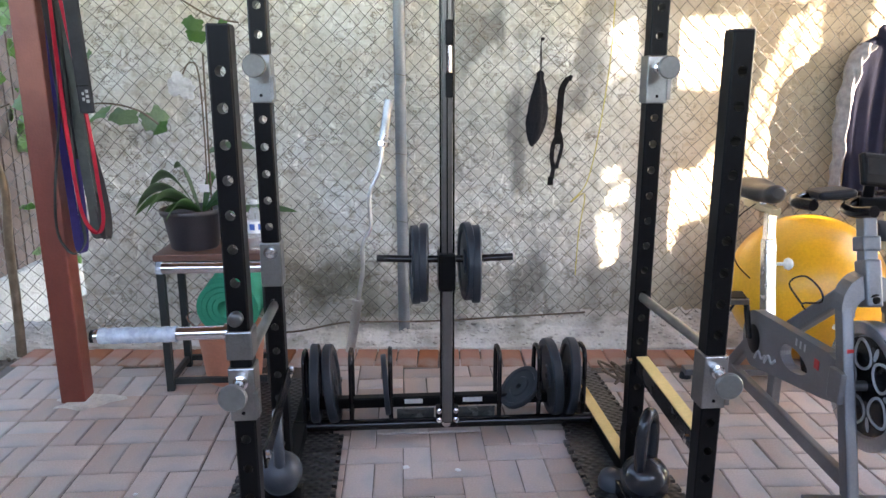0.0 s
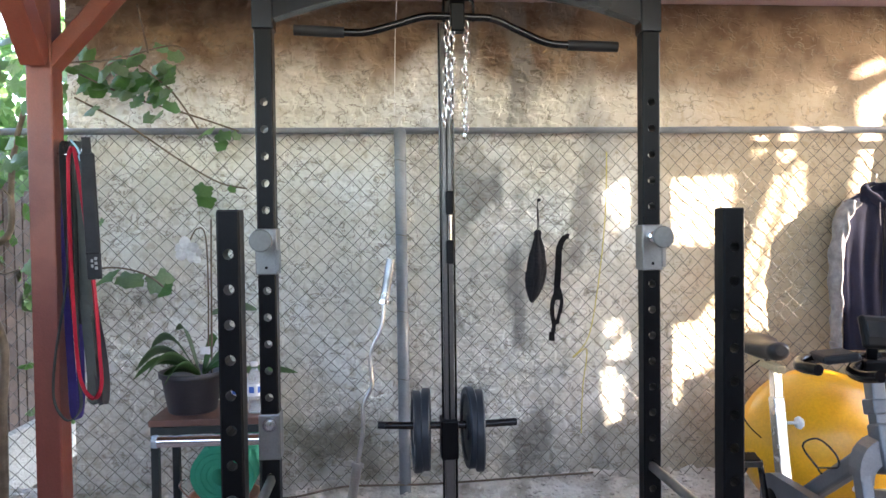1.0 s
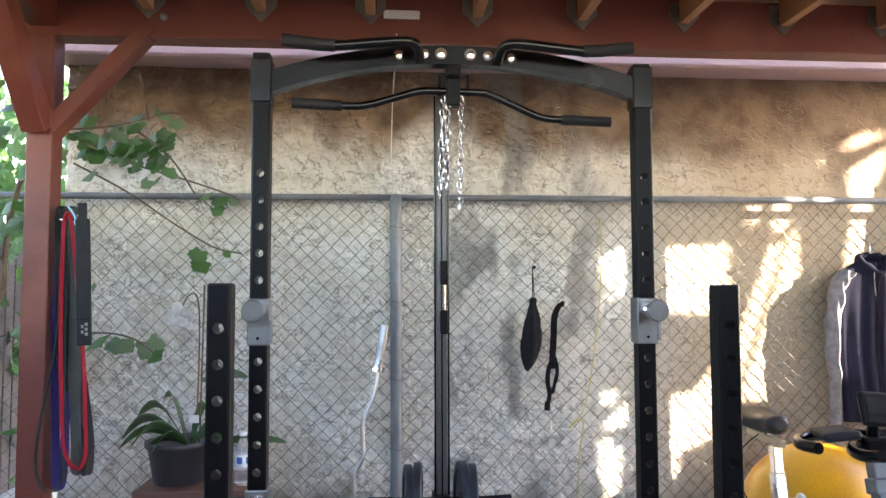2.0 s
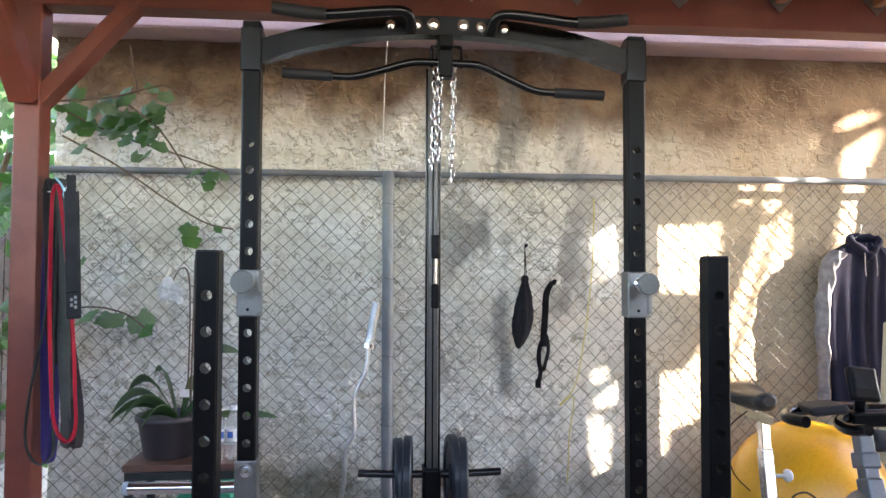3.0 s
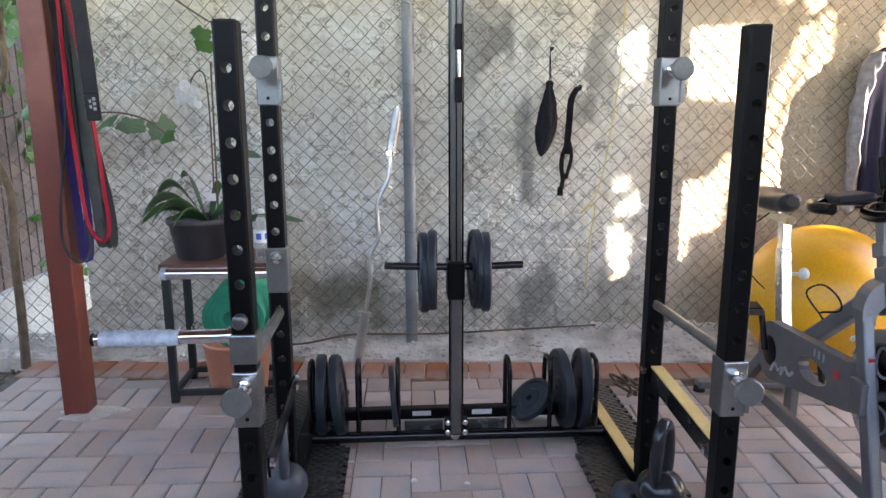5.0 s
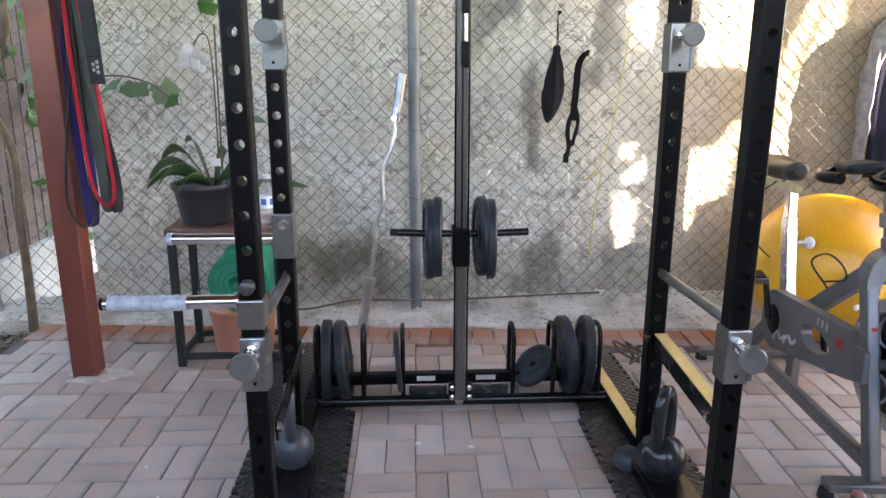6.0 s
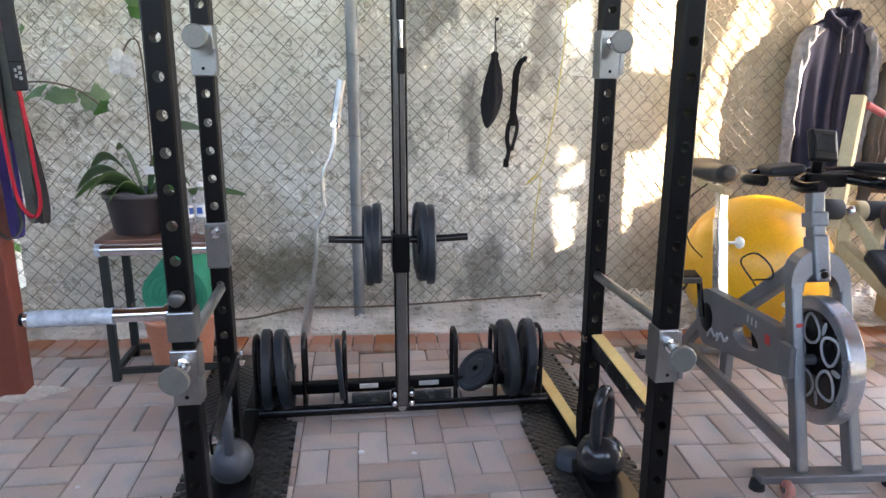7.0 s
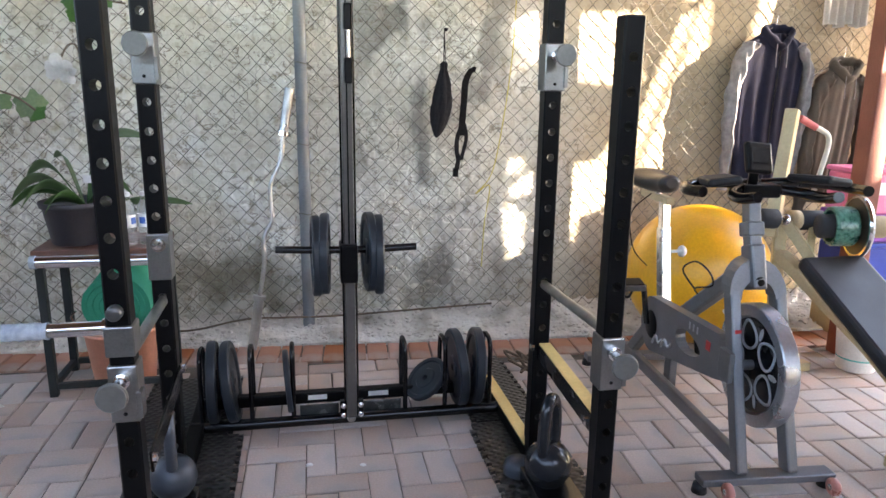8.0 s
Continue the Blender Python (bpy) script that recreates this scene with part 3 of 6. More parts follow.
cup(RL, REAR, 1.222, 1.352, 0.0, 0.033)
cup(RR, REAR, 1.217, 1.350, 0.0, 0.035)
cup(FL, FRONT, 0.522, 0.650, 0.0, 0.03, 0.095)
cup(FR, FRONT, 0.513, 0.646, -0.012, 0.035, 0.095)
c = collar(RL, REAR, 0.696, 0.826)
part("nut", hex_bolt((-0.541, REAR - 0.006, 0.797), X90, 0.013), CHROME, c)
CLEAR = matter("clear_wrap", (0.44, 0.49, 0.54), (0.30, 0.34, 0.39), 60, 0.2, 0.0, 0.8, 50, 0.004)
part("peg", tube(bmesh.new(), [(-0.86, REAR + 0.02, 0.752), (-0.57, REAR + 0.02, 0.75)], 0.0165, 18), CHROME, c)
part("peg_cap", tube(bmesh.new(), [(-0.872, REAR + 0.02, 0.752), (-0.858, REAR + 0.02, 0.752)], 0.0185, 18), CLEAR, c)
c = collar(FL, FRONT, 0.669, 0.736)
part("peg", tube(bmesh.new(), [(-0.85, FRONT + 0.02, 0.726), (-0.56, FRONT + 0.02, 0.728)], 0.0155, 18), CHROME, c)
bm = tube(bmesh.new(), [(-0.84 + 0.0105 * i, FRONT + 0.02, 0.7265) for i in range(17)], [0.018 + 0.0012 * math.sin(i * 2.4) for i in range(17)], 18)
part("plastic_wrap", bm, CLEAR, c, "crinkled clear plastic wrap")
part("peg_cap", tube(bmesh.new(), [(-0.858, FRONT + 0.02, 0.726), (-0.848, FRONT + 0.02, 0.726)], 0.0145, 18), BLACK, c)
part("peg_flange", tube(bmesh.new(), [(-0.566, FRONT + 0.02, 0.728), (-0.558, FRONT + 0.02, 0.728)], 0.021, 18), CHROME, c)
part("knob", lathe(bmesh.new(), [(0.014, 0), (0.016, 0.004), (0.016, 0.022), (0.012, 0.025), (0, 0.025)], Matrix.Translation((-0.534, FRONT, 0.769)) @ X90, 16), matter("dark_steel_knob", (0.12, 0.12, 0.12), (0.09, 0.09, 0.09), 9, 0.4, 0.7, 0.1), rack)
for xs in ((FL, RL), (FR, RR)):
    xf, xr = sum(xs[0]) / 2, sum(xs[1]) / 2
    part("safety_bar", tube(bmesh.new(), [(xf, FRONT + 0.04, 0.648), (xr, REAR + 0.01, 0.634)], 0.0135, 14), GREY_STEEL, rack)
for s, xf, xr in ((-1, -0.503, -0.508), (1, 0.556, 0.562)):
    bm = bmesh.new()
    w = 0.035
    pf, pr = Vector((xf, FRONT + 0.051, 0.418)), Vector((xr, REAR - 0.001, 0.444))
    m = look(pf, pr)
    box(bm, -0.004, 0.004, -0.052, 0.0, -(pr - pf).length, 0, 0.002, m)
    rail = part("side_rail", bm, BLACK_GLOSS, rack)
    # only the right-hand rail has a yellow top face
    if s > 0:
        part("rail_top", box(bmesh.new(), -0.003, 0.033, 0.001, 0.006, -(pr - pf).length + 0.012, -0.01, 0.001, m), YELLOW_STRIP, rail, "yellow top face")
    for p in (pf, pr):
        part("bolt", lathe(bmesh.new(), [(0.012, 0), (0.012, 0.01), (0, 0.013)], Matrix.Translation(p + Vector((-s * (0.004 if s < 0 else 0.016), 0, -0.012))) @ pose(0, 0, 0, 0, -s * 90, 0), 10, False), CHROME, rail)
for s, xs in ((-1, RL), (1, RR)):
    xc = sum(xs) / 2
    part("base_rail", box(bmesh.new(), xc - 0.025, xc + 0.025, REAR + 0.05, 0.36, 0.0135, 0.058, 0.004), BLACK, rack)
    part("base_plate", box(bmesh.new(), xc - 0.075, xc + 0.062, FRONT + 0.05, REAR, 0.0135, 0.056, 0.003), BLACK_GLOSS, rack)
    if s > 0:
        part("base_rail_top", box(bmesh.new(), xc - 0.022, xc + 0.022, REAR + 0.06, 0.34, 0.059, 0.063, 0.001), YELLOW_STRIP, rack, "yellow top face")
    part("gusset", box(bmesh.new(), xc - 0.004, xc + 0.004, REAR + 0.05, REAR + 0.12, 0.058, 0.15, 0.002), BLACK, rack)

# plate tray joining the two sides
part("tray_front_tube", tube(bmesh.new(), [(-0.565, 0.10, 0.04), (0.575, 0.09, 0.04)], 0.02, 16), BLACK_GLOSS, rack)
part("tray_back_tube", box(bmesh.new(), -0.54, 0.55, 0.185, 0.225, 0.062, 0.104, 0.005), BLACK, rack)
part("tray_floor_bar", box(bmesh.new(), -0.54, 0.55, 0.26, 0.30, 0.03, 0.06, 0.004), BLACK, rack)
for x in (-0.555, 0.565):
    part("bolt", lathe(bmesh.new(), [(0.012, 0), (0.012, 0.01), (0, 0.013)], Matrix.Translation((x, 0.07, 0.04)) @ X90, 10, False), CHROME, rack)
for x in (-0.522, -0.352, -0.207, 0.199, 0.349, 0.521):
    pts = arc([(x, 0.105, 0.05), (x, 0.105, 0.24), (x, 0.115, 0.29), (x, 0.14, 0.305), (x, 0.18, 0.305), (x, 0.205, 0.29), (x, 0.215, 0.24), (x, 0.215, 0.09)], 4)
    part("plate_hoop", tube(bmesh.new(), pts, 0.0085, 10), BLACK_GLOSS, rack)


def tread(x0, x1):
    bm = box(bmesh.new(), x0, x1, 0.118, 0.124, 0.045, 0.088, 0.002)
    k = 0
    x = x0 + 0.015
    while x < x1 - 0.01:
        box(bm, -0.012, 0.012, -0.005, 0.0, -0.0028, 0.0028, 0.0012, pose(x, 0.119, 0.057 + 0.02 * (k % 2), 0, 45 if k % 2 else -45, 0))
        x += 0.02
        k += 1
    return bm


TREAD = matter("worn_black_tread", (0.035, 0.038, 0.037), (0.055, 0.058, 0.056), 20, 0.26, 0, 0.2, 120, 0.001)
part("tread_plate", tread(-0.185, -0.045), TREAD, rack, "black diamond tread plate")
part("tread_plate", tread(0.045, 0.185), TREAD, rack, "black diamond tread plate")
for x0, x1 in ((-0.155, -0.085), (0.07, 0.145)):
    part("sticker", box(bmesh.new(), x0, x1, 0.182, 0.1845, 0.078, 0.096, 0.0005), WHITE_PAPER, rack, "white paper sticker")
# stored plates
LYING = "black weight plate standing in the plate tray of the rack"
weight_plate(0.147, 0.034, pose(-0.485, 0.165, 0.182, 0, 90, 3), LYING)
weight_plate(0.147, 0.034, pose(-0.425, 0.165, 0.180, 0, 84, 0), LYING)
weight_plate(0.115, 0.020, pose(-0.225, 0.165, 0.168, 0, 86, 2), "thin black weight plate standing against a hoop")
weight_plate(0.147, 0.036, pose(0.405, 0.165, 0.182, 0, 87, 2), LYING)
weight_plate(0.147, 0.036, pose(0.478, 0.165, 0.182, 0, 93, -4), LYING)
weight_plate(0.092, 0.022, Matrix.Translation((0.290, 0.175, 0.135)) @ Vector((-0.66, -0.24, 0.72)).to_track_quat("Z", "Y").to_matrix().to_4x4(), "small black weight plate leaning at a slant in the tray")

# lat bar with chains
lat = thing("lat_bar", "bent black lat pulldown bar with rubber grips hanging from the rack", "lat bar", (0.01, -0.25, 1.952))
pts = [(-0.459, -0.25, 1.924), (-0.32, -0.25, 1.918), (-0.25, -0.25, 1.920), (-0.16, -0.25, 1.945), (-0.09, -0.25, 1.965), (-0.03, -0.25, 1.967), (0.06, -0.25, 1.965), (0.12, -0.25, 1.960), (0.20, -0.25, 1.925), (0.275, -0.25, 1.893), (0.34, -0.25, 1.886), (0.487, -0.25, 1.881)]
part("bar", tube(bmesh.new(), arc(pts, 4), 0.0115, 12), BLACK_GLOSS, lat)
part("grip", tube(bmesh.new(), [(-0.462, -0.25, 1.924), (-0.318, -0.25, 1.918)], 0.0155, 14), RUBBER, lat)
part("grip", tube(bmesh.new(), [(0.34, -0.25, 1.886), (0.49, -0.25, 1.881)], 0.0155, 14), RUBBER, lat)
part("eye_ring", tube(bmesh.new(), [(0.014 + 0.014 * math.cos(a), -0.262, 1.945 + 0.018 * math.sin(a)) for a in np.linspace(0, math.tau, 16)[:-1]], 0.004, 8, True), CHROME, lat)


def chain(top, bottom, label):
    ch = thing("chain", label, "chain", top, "chains on the pulley")
    a, b = Vector(top), Vector(bottom)
    n = max(2, int((b - a).length / 0.021))
    ring = [(0.0065 * math.cos(t), 0, 0.0135 * math.sin(t)) for t in np.linspace(0, math.tau, 13)[:-1]]
    me = mesh_of("link", tube(bmesh.new(), ring, 0.0021, 6, True), CHROME)
    for i in range(n + 1):
        p = a.lerp(b, i / n) + Vector((0.004 * math.sin(i * 1.9), 0.003 * math.cos(i * 1.3), 0))
        ob = new("link", me)
        ob.parent, ob.matrix_parent_inverse = ch, ch.matrix_basis.inverted()
        ob.matrix_basis = Matrix.Translation(p) @ pose(0, 0, 0, 6 * math.sin(i), 10 * math.sin(i * 2.1), 90 * (i % 2) + 20)
    return ch


chain((-0.018, -0.262, 1.94), (-0.028, -0.255, 1.655), "bright steel chain hanging folded from the pulley hook")
chain((-0.004, -0.27, 1.92), (-0.012, -0.268, 1.68), "bright steel chain hanging folded from the pulley hook")
chain((0.036, -0.262, 1.94), (0.03, -0.255, 1.62), "bright steel chain hanging from the pulley hook")


# ---- rubber mats ----
def mat_rubber():
    """Dull black rubber with a raised diamond pattern."""
    m = matter("patterned_mat_rubber", (0.022, 0.021, 0.020), (0.040, 0.038, 0.036), 7, 0.42, 0, 0.3, 120, 0.002)
    t = m.node_tree
    p = t.nodes["Principled BSDF"]
    co = t.nodes.new("ShaderNodeTexCoord")
    waves = []
    for turn in (45, -45):
        mp = t.nodes.new("ShaderNodeMapping")
        mp.inputs["Rotation"].default_value = (0, 0, math.radians(turn))
        w = t.nodes.new("ShaderNodeTexWave")
        w.inputs["Scale"].default_value = 12.0
        t.links.new(co.outputs["Object"], mp.inputs["Vector"])
        t.links.new(mp.outputs[0], w.inputs["Vector"])
        waves.append(w.outputs["Fac"])
    mul = t.nodes.new("ShaderNodeMath")
    mul.operation = "MULTIPLY"
    for i, w in enumerate(waves):
        t.links.new(w, mul.inputs[i])
    b = t.nodes.new("ShaderNodeBump")
    b.inputs["Strength"].default_value, b.inputs["Distance"].default_value = 0.8, 0.006
    t.links.new(mul.outputs[0], b.inputs["Height"])
    t.links.new(b.outputs[0], p.inputs["Normal"])
    return m


MAT_RUBBER = mat_rubber()


def puzzle_mat(x0, x1, y0, y1, teeth_left, teeth_right):
    """A foam mat with jigsaw teeth along its long sides."""
    bm = bmesh.new()
    ol = []
    pitch = 0.052

    def side(x, sign, up):
        n = int((y1 - y0) / pitch)
        out = []
        for i in range(n):
            a = y0 + i * pitch
            out += [(x, a), (x, a + 0.018), (x + sign * 0.017, a + 0.012), (x + sign * 0.017, a + 0.046), (x, a + 0.040)]
        out.append((x, y1))
        return out

    R = side(x1, 1, True) if teeth_right else [(x1, y0), (x1, y1)]
    Lft = side(x0, -1, True) if teeth_left else [(x0, y0), (x0, y1)]
    loop = R + Lft[::-1]
    lo = [bm.verts.new((x, y, 0.0)) for x, y in loop]
    hi = [bm.verts.new((x, y, 0.012)) for x, y in loop]
    n = len(loop)
    for i in range(n):
        bm.faces.new((lo[i], lo[(i + 1) % n], hi[(i + 1) % n], hi[i]))
    e = [bm.edges.get((hi[i], hi[(i + 1) % n])) for i in range(n)]
    bmesh.ops.triangle_fill(bm, edges=e, use_beauty=True)
    # small raised bars
    k = 0
    y = y0 + 0.012
    while y < y1 - 0.01:
        x = x0 + 0.012 + 0.01 * (k % 2)
        j = 0
        while x < x1 - 0.01:
            a = 45 if (j + k) % 2 else -45
            c, s = 0.0075 * math.cos(radians(a)), 0.0075 * math.sin(radians(a))
            q = [(x - c - s * 0.25, y - s + c * 0.25), (x - c + s * 0.25, y - s - c * 0.25), (x + c + s * 0.25, y + s - c * 0.25), (x + c - s * 0.25, y + s + c * 0.25)]
            bm.faces.new([bm.verts.new((p, r, 0.0135)) for p, r in q])
            x += 0.0165
            j += 1
        y += 0.0165
        k += 1
    return solo("foam_mat", bm, MAT_RUBBER, "black puzzle-edged rubber mat lying on the pavers under the rack", "floor mat", "", "floor mats")


puzzle_mat(-0.70, -0.40, -0.95, 0.09, True, True)
puzzle_mat(-0.76, -0.44, 0.10, 0.62, True, True)
puzzle_mat(0.435, 0.70, -0.95, 0.03, True, True)
puzzle_mat(0.46, 0.70, 0.04, 0.66, True, True)


# ---- kettlebells ----
def kettlebell(x, y, z, r, turn, material, label):
    kb = thing("kettlebell", label, "kettlebell", (x, y, z), "kettlebells")
    m = pose(x, y, z, 0, 0, turn)
    pr = [(0, 0), (r * 0.62, 0), (r * 0.70, r * 0.06)]
    for i in range(1, 16):
        a = -0.78 + i * (math.pi / 2 + 0.78) / 15
        pr.append((r * math.cos(a), r * 0.80 + r * math.sin(a) * 0.98))
    part("ball", lathe(bmesh.new(), pr, m, 36), material, kb)
    loop = ((-0.52, 1.35), (-0.64, 2.0), (-0.62, 2.8), (-0.40, 3.45), (0, 3.68), (0.40, 3.45), (0.62, 2.8), (0.64, 2.0), (0.52, 1.35))
    part("handle", tube(bmesh.new(), arc([m @ Vector((u * r, 0, w * r)) for u, w in loop], 5), [r * (0.30 if k in range(8, 33) else 0.25) * (0.82 if k in range(8, 33) else 1.0) for k in range(41)], 16), material, kb)
    part("seam", tube(bmesh.new(), [m @ Vector((r * 0.62 * math.cos(t), r * 0.62 * math.sin(t), 0.008 * r)) for t in np.linspace(0, math.tau, 25)[:-1]], 0.003, 6, True), material, kb)
    return kb


KB_GREY = matter("grey_enamel", (0.055, 0.065, 0.08), (0.045, 0.052, 0.065), 8, 0.4, 0.1, 0.2, 120, 0.001)
KB_DARK = matter("dark_glossy_enamel", (0.016, 0.018, 0.022), (0.024, 0.026, 0.03), 7, 0.22, 0.2, 0.25, 100, 0.001)
kettlebell(-0.545, -0.335, 0.056, 0.067, 98, KB_GREY, "grey cast iron kettlebell with a tall handle on the mat")
kettlebell(0.556, -0.46, 0.056, 0.073, 48, KB_DARK, "dark glossy iron kettlebell standing at the rack's foot")
part("base_foot", lathe(bmesh.new(), [(0.048, 0.0135), (0.05, 0.03), (0.042, 0.055), (0.02, 0.068), (0, 0.07)], Matrix.Translation((0.505, -0.33, 0)), 24), KB_GREY, rack, "round grey foot")


# ---- unseen screens added to shape and block the light ----
def sun_patch_screen():
    """An unseen screen added beside the yard; its holes cut the low sun into patches."""
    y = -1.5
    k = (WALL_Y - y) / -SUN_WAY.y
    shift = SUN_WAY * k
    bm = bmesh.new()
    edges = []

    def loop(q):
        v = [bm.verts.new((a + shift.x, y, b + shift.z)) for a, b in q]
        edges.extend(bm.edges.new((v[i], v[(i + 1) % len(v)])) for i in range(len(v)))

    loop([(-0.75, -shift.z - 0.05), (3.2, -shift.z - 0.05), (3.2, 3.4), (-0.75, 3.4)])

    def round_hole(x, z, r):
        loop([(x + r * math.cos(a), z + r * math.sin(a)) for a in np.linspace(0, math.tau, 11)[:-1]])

    # holes traced back along the sun from the bright patches on the plaster
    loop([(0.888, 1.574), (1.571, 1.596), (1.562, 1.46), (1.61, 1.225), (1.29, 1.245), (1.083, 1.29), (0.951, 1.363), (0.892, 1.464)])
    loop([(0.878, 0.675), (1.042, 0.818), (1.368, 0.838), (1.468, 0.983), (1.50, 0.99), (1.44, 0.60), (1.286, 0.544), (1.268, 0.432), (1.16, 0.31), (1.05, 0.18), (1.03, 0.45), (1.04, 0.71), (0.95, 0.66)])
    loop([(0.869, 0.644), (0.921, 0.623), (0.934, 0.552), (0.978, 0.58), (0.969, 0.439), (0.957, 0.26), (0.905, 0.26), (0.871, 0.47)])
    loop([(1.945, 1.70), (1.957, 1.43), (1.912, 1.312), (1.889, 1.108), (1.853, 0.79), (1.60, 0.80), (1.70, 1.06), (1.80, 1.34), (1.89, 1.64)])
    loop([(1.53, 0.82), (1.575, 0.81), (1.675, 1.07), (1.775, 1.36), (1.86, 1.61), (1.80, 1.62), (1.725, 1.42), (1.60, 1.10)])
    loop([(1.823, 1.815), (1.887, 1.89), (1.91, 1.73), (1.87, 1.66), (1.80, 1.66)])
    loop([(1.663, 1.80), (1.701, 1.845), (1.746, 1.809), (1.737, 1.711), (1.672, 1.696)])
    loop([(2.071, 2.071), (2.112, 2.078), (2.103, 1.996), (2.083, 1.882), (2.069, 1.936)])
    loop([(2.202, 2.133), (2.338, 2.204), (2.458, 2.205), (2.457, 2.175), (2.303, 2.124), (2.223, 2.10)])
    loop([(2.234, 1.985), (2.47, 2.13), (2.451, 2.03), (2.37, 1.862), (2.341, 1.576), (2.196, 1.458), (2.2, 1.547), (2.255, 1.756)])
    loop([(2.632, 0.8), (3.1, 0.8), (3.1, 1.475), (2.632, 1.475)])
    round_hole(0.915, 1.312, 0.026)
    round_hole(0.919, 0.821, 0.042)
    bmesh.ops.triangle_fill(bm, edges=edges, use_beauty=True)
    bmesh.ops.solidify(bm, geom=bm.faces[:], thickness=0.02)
    return solo("wall_side", bm, CONCRETE, "unseen plastered screen with holes that shape the sun patches", "wall", "structure")


sun_patch_screen()
# unseen, added to stop the sun from the east; dark to limit bounce
bm = bmesh.new()
box(bm, 4.28, 4.42, -8.0, -1.5, -0.05, 5.2, 0.01)
solo("wall_east", bm, FENCE_WOOD, "unseen dark screen added to block the low sun", "wall", "structure")
# unseen, added behind the camera; height set by the skylight it lets in
bm = bmesh.new()
box(bm, -4.2, 2.6, -4.45, -4.3, -0.05, 1.95, 0.01)
solo("wall_south", bm, matter("beige_screen_paint", (0.34, 0.30, 0.25), (0.30, 0.27, 0.22), 3, 0.85, 0, 0.3), "unseen beige screen added to darken reflections and limit skylight", "wall", "structure")
# unseen, added to hold back low skylight on the left
bm = bmesh.new()
box(bm, -2.85, -2.78, -4.3, 0.9, -0.05, 1.75, 0.01)
solo("wall_west", bm, FENCE_WOOD, "unseen brown screen added to cut skylight from the left", "wall", "structure")


# ---- left corner: table, orchid, bottles, bin, mat ----
TABLE_WOOD = matter("dark_brown_board", (0.14, 0.065, 0.045), (0.10, 0.045, 0.032), 5, 0.5, 0, 0.3, 90)
DARK_STEEL = matter("dark_green_black_steel", (0.012, 0.018, 0.018), (0.02, 0.026, 0.026), 8, 0.5, 0.2, 0.2, 120)
table = thing("side_table", "small black steel side table with a dark brown board top", "table", (-0.94, 0.68, 0))
part("tabletop", box(bmesh.new(), -1.165, -0.70, 0.53, 0.85, 0.572, 0.60, 0.004), TABLE_WOOD, table, "dark brown wooden board")
for x in (-1.16, -0.735):
    for y in (0.54, 0.81):
        part("leg", box(bmesh.new(), x, x + 0.03, y, y + 0.03, 0, 0.535, 0.002), DARK_STEEL, table)
for y in (0.54, 0.81):
    part("apron", box(bmesh.new(), -1.16, -0.705, y, y + 0.03, 0.537, 0.568, 0.002), DARK_STEEL, table)
    part("stretcher", box(bmesh.new(), -1.128, -0.737, y + 0.004, y + 0.026, 0.03, 0.055, 0.002), DARK_STEEL, table)
for x in (-1.16, -0.735):
    part("apron", box(bmesh.new(), x, x + 0.03, 0.572, 0.808, 0.537, 0.568, 0.002), DARK_STEEL, table)
    part("stretcher", box(bmesh.new(), x + 0.004, x + 0.026, 0.572, 0.808, 0.03, 0.055, 0.002), DARK_STEEL, table)

POT = matter("dark_grey_plastic", (0.035, 0.033, 0.04), (0.05, 0.047, 0.055), 6, 0.55, 0, 0.15, 120)
LEAF = leafy("orchid_leaf", (0.035, 0.085, 0.035), (0.06, 0.12, 0.045))
VINE = leafy("vine_leaf", (0.045, 0.11, 0.045), (0.075, 0.155, 0.055))
PETAL = matter("white_petal", (0.86, 0.86, 0.84), (0.80, 0.80, 0.80), 20, 0.5, 0, 0.1)
BARK = matter("vine_bark", (0.10, 0.075, 0.05), (0.16, 0.12, 0.085), 20, 0.9, 0, 0.6, 90, 0.004)
orchid = thing("orchid", "potted orchid with dark strap leaves and one white bloom", "potted plant", (-1.03, 0.68, 0.60))
pm = Matrix.Translation((-1.03, 0.68, 0.60))
part("pot", lathe(bmesh.new(), [(0, 0.004), (0.092, 0), (0.098, 0.006), (0.122, 0.145), (0.132, 0.147), (0.134, 0.168), (0.128, 0.170), (0.122, 0.15), (0, 0.146)], pm, 36), POT, orchid, "dark grey plastic pot")


def strap_leaf(base, way, length, width, rise, droop, tilt=0.75):
    """A long keeled leaf that rises and bows over."""
    bm = bmesh.new()
    w = Vector(way).normalized()
    side = Vector((-w.y, w.x, 0)) * math.cos(tilt) + Vector((0, 0, math.sin(tilt)))
    rows = []
    n = 12
    for i in range(n + 1):
        s = i / n
        p = Vector(base) + w * (length * (s ** 0.9)) + Vector((0, 0, rise * math.sin(min(s * 1.25, 1) * 1.6) - droop * s ** 2.4))
        h = width * (math.sin(math.pi * min(0.06 + s * 0.94, 1)) ** 0.55) * 0.5
        rows.append([bm.verts.new(p + side * h * k + Vector((0, 0, 0.25 * h * abs(k)))) for k in (-1, -0.5, 0, 0.5, 1)])
    for a, b in zip(rows, rows[1:]):
        for k in range(4):
            bm.faces.new((a[k], a[k + 1], b[k + 1], b[k])).smooth = True
    bmesh.ops.remove_doubles(bm, verts=bm.verts[:], dist=1e-5)
    bmesh.ops.solidify(bm, geom=bm.faces[:], thickness=0.0022)
    return bm


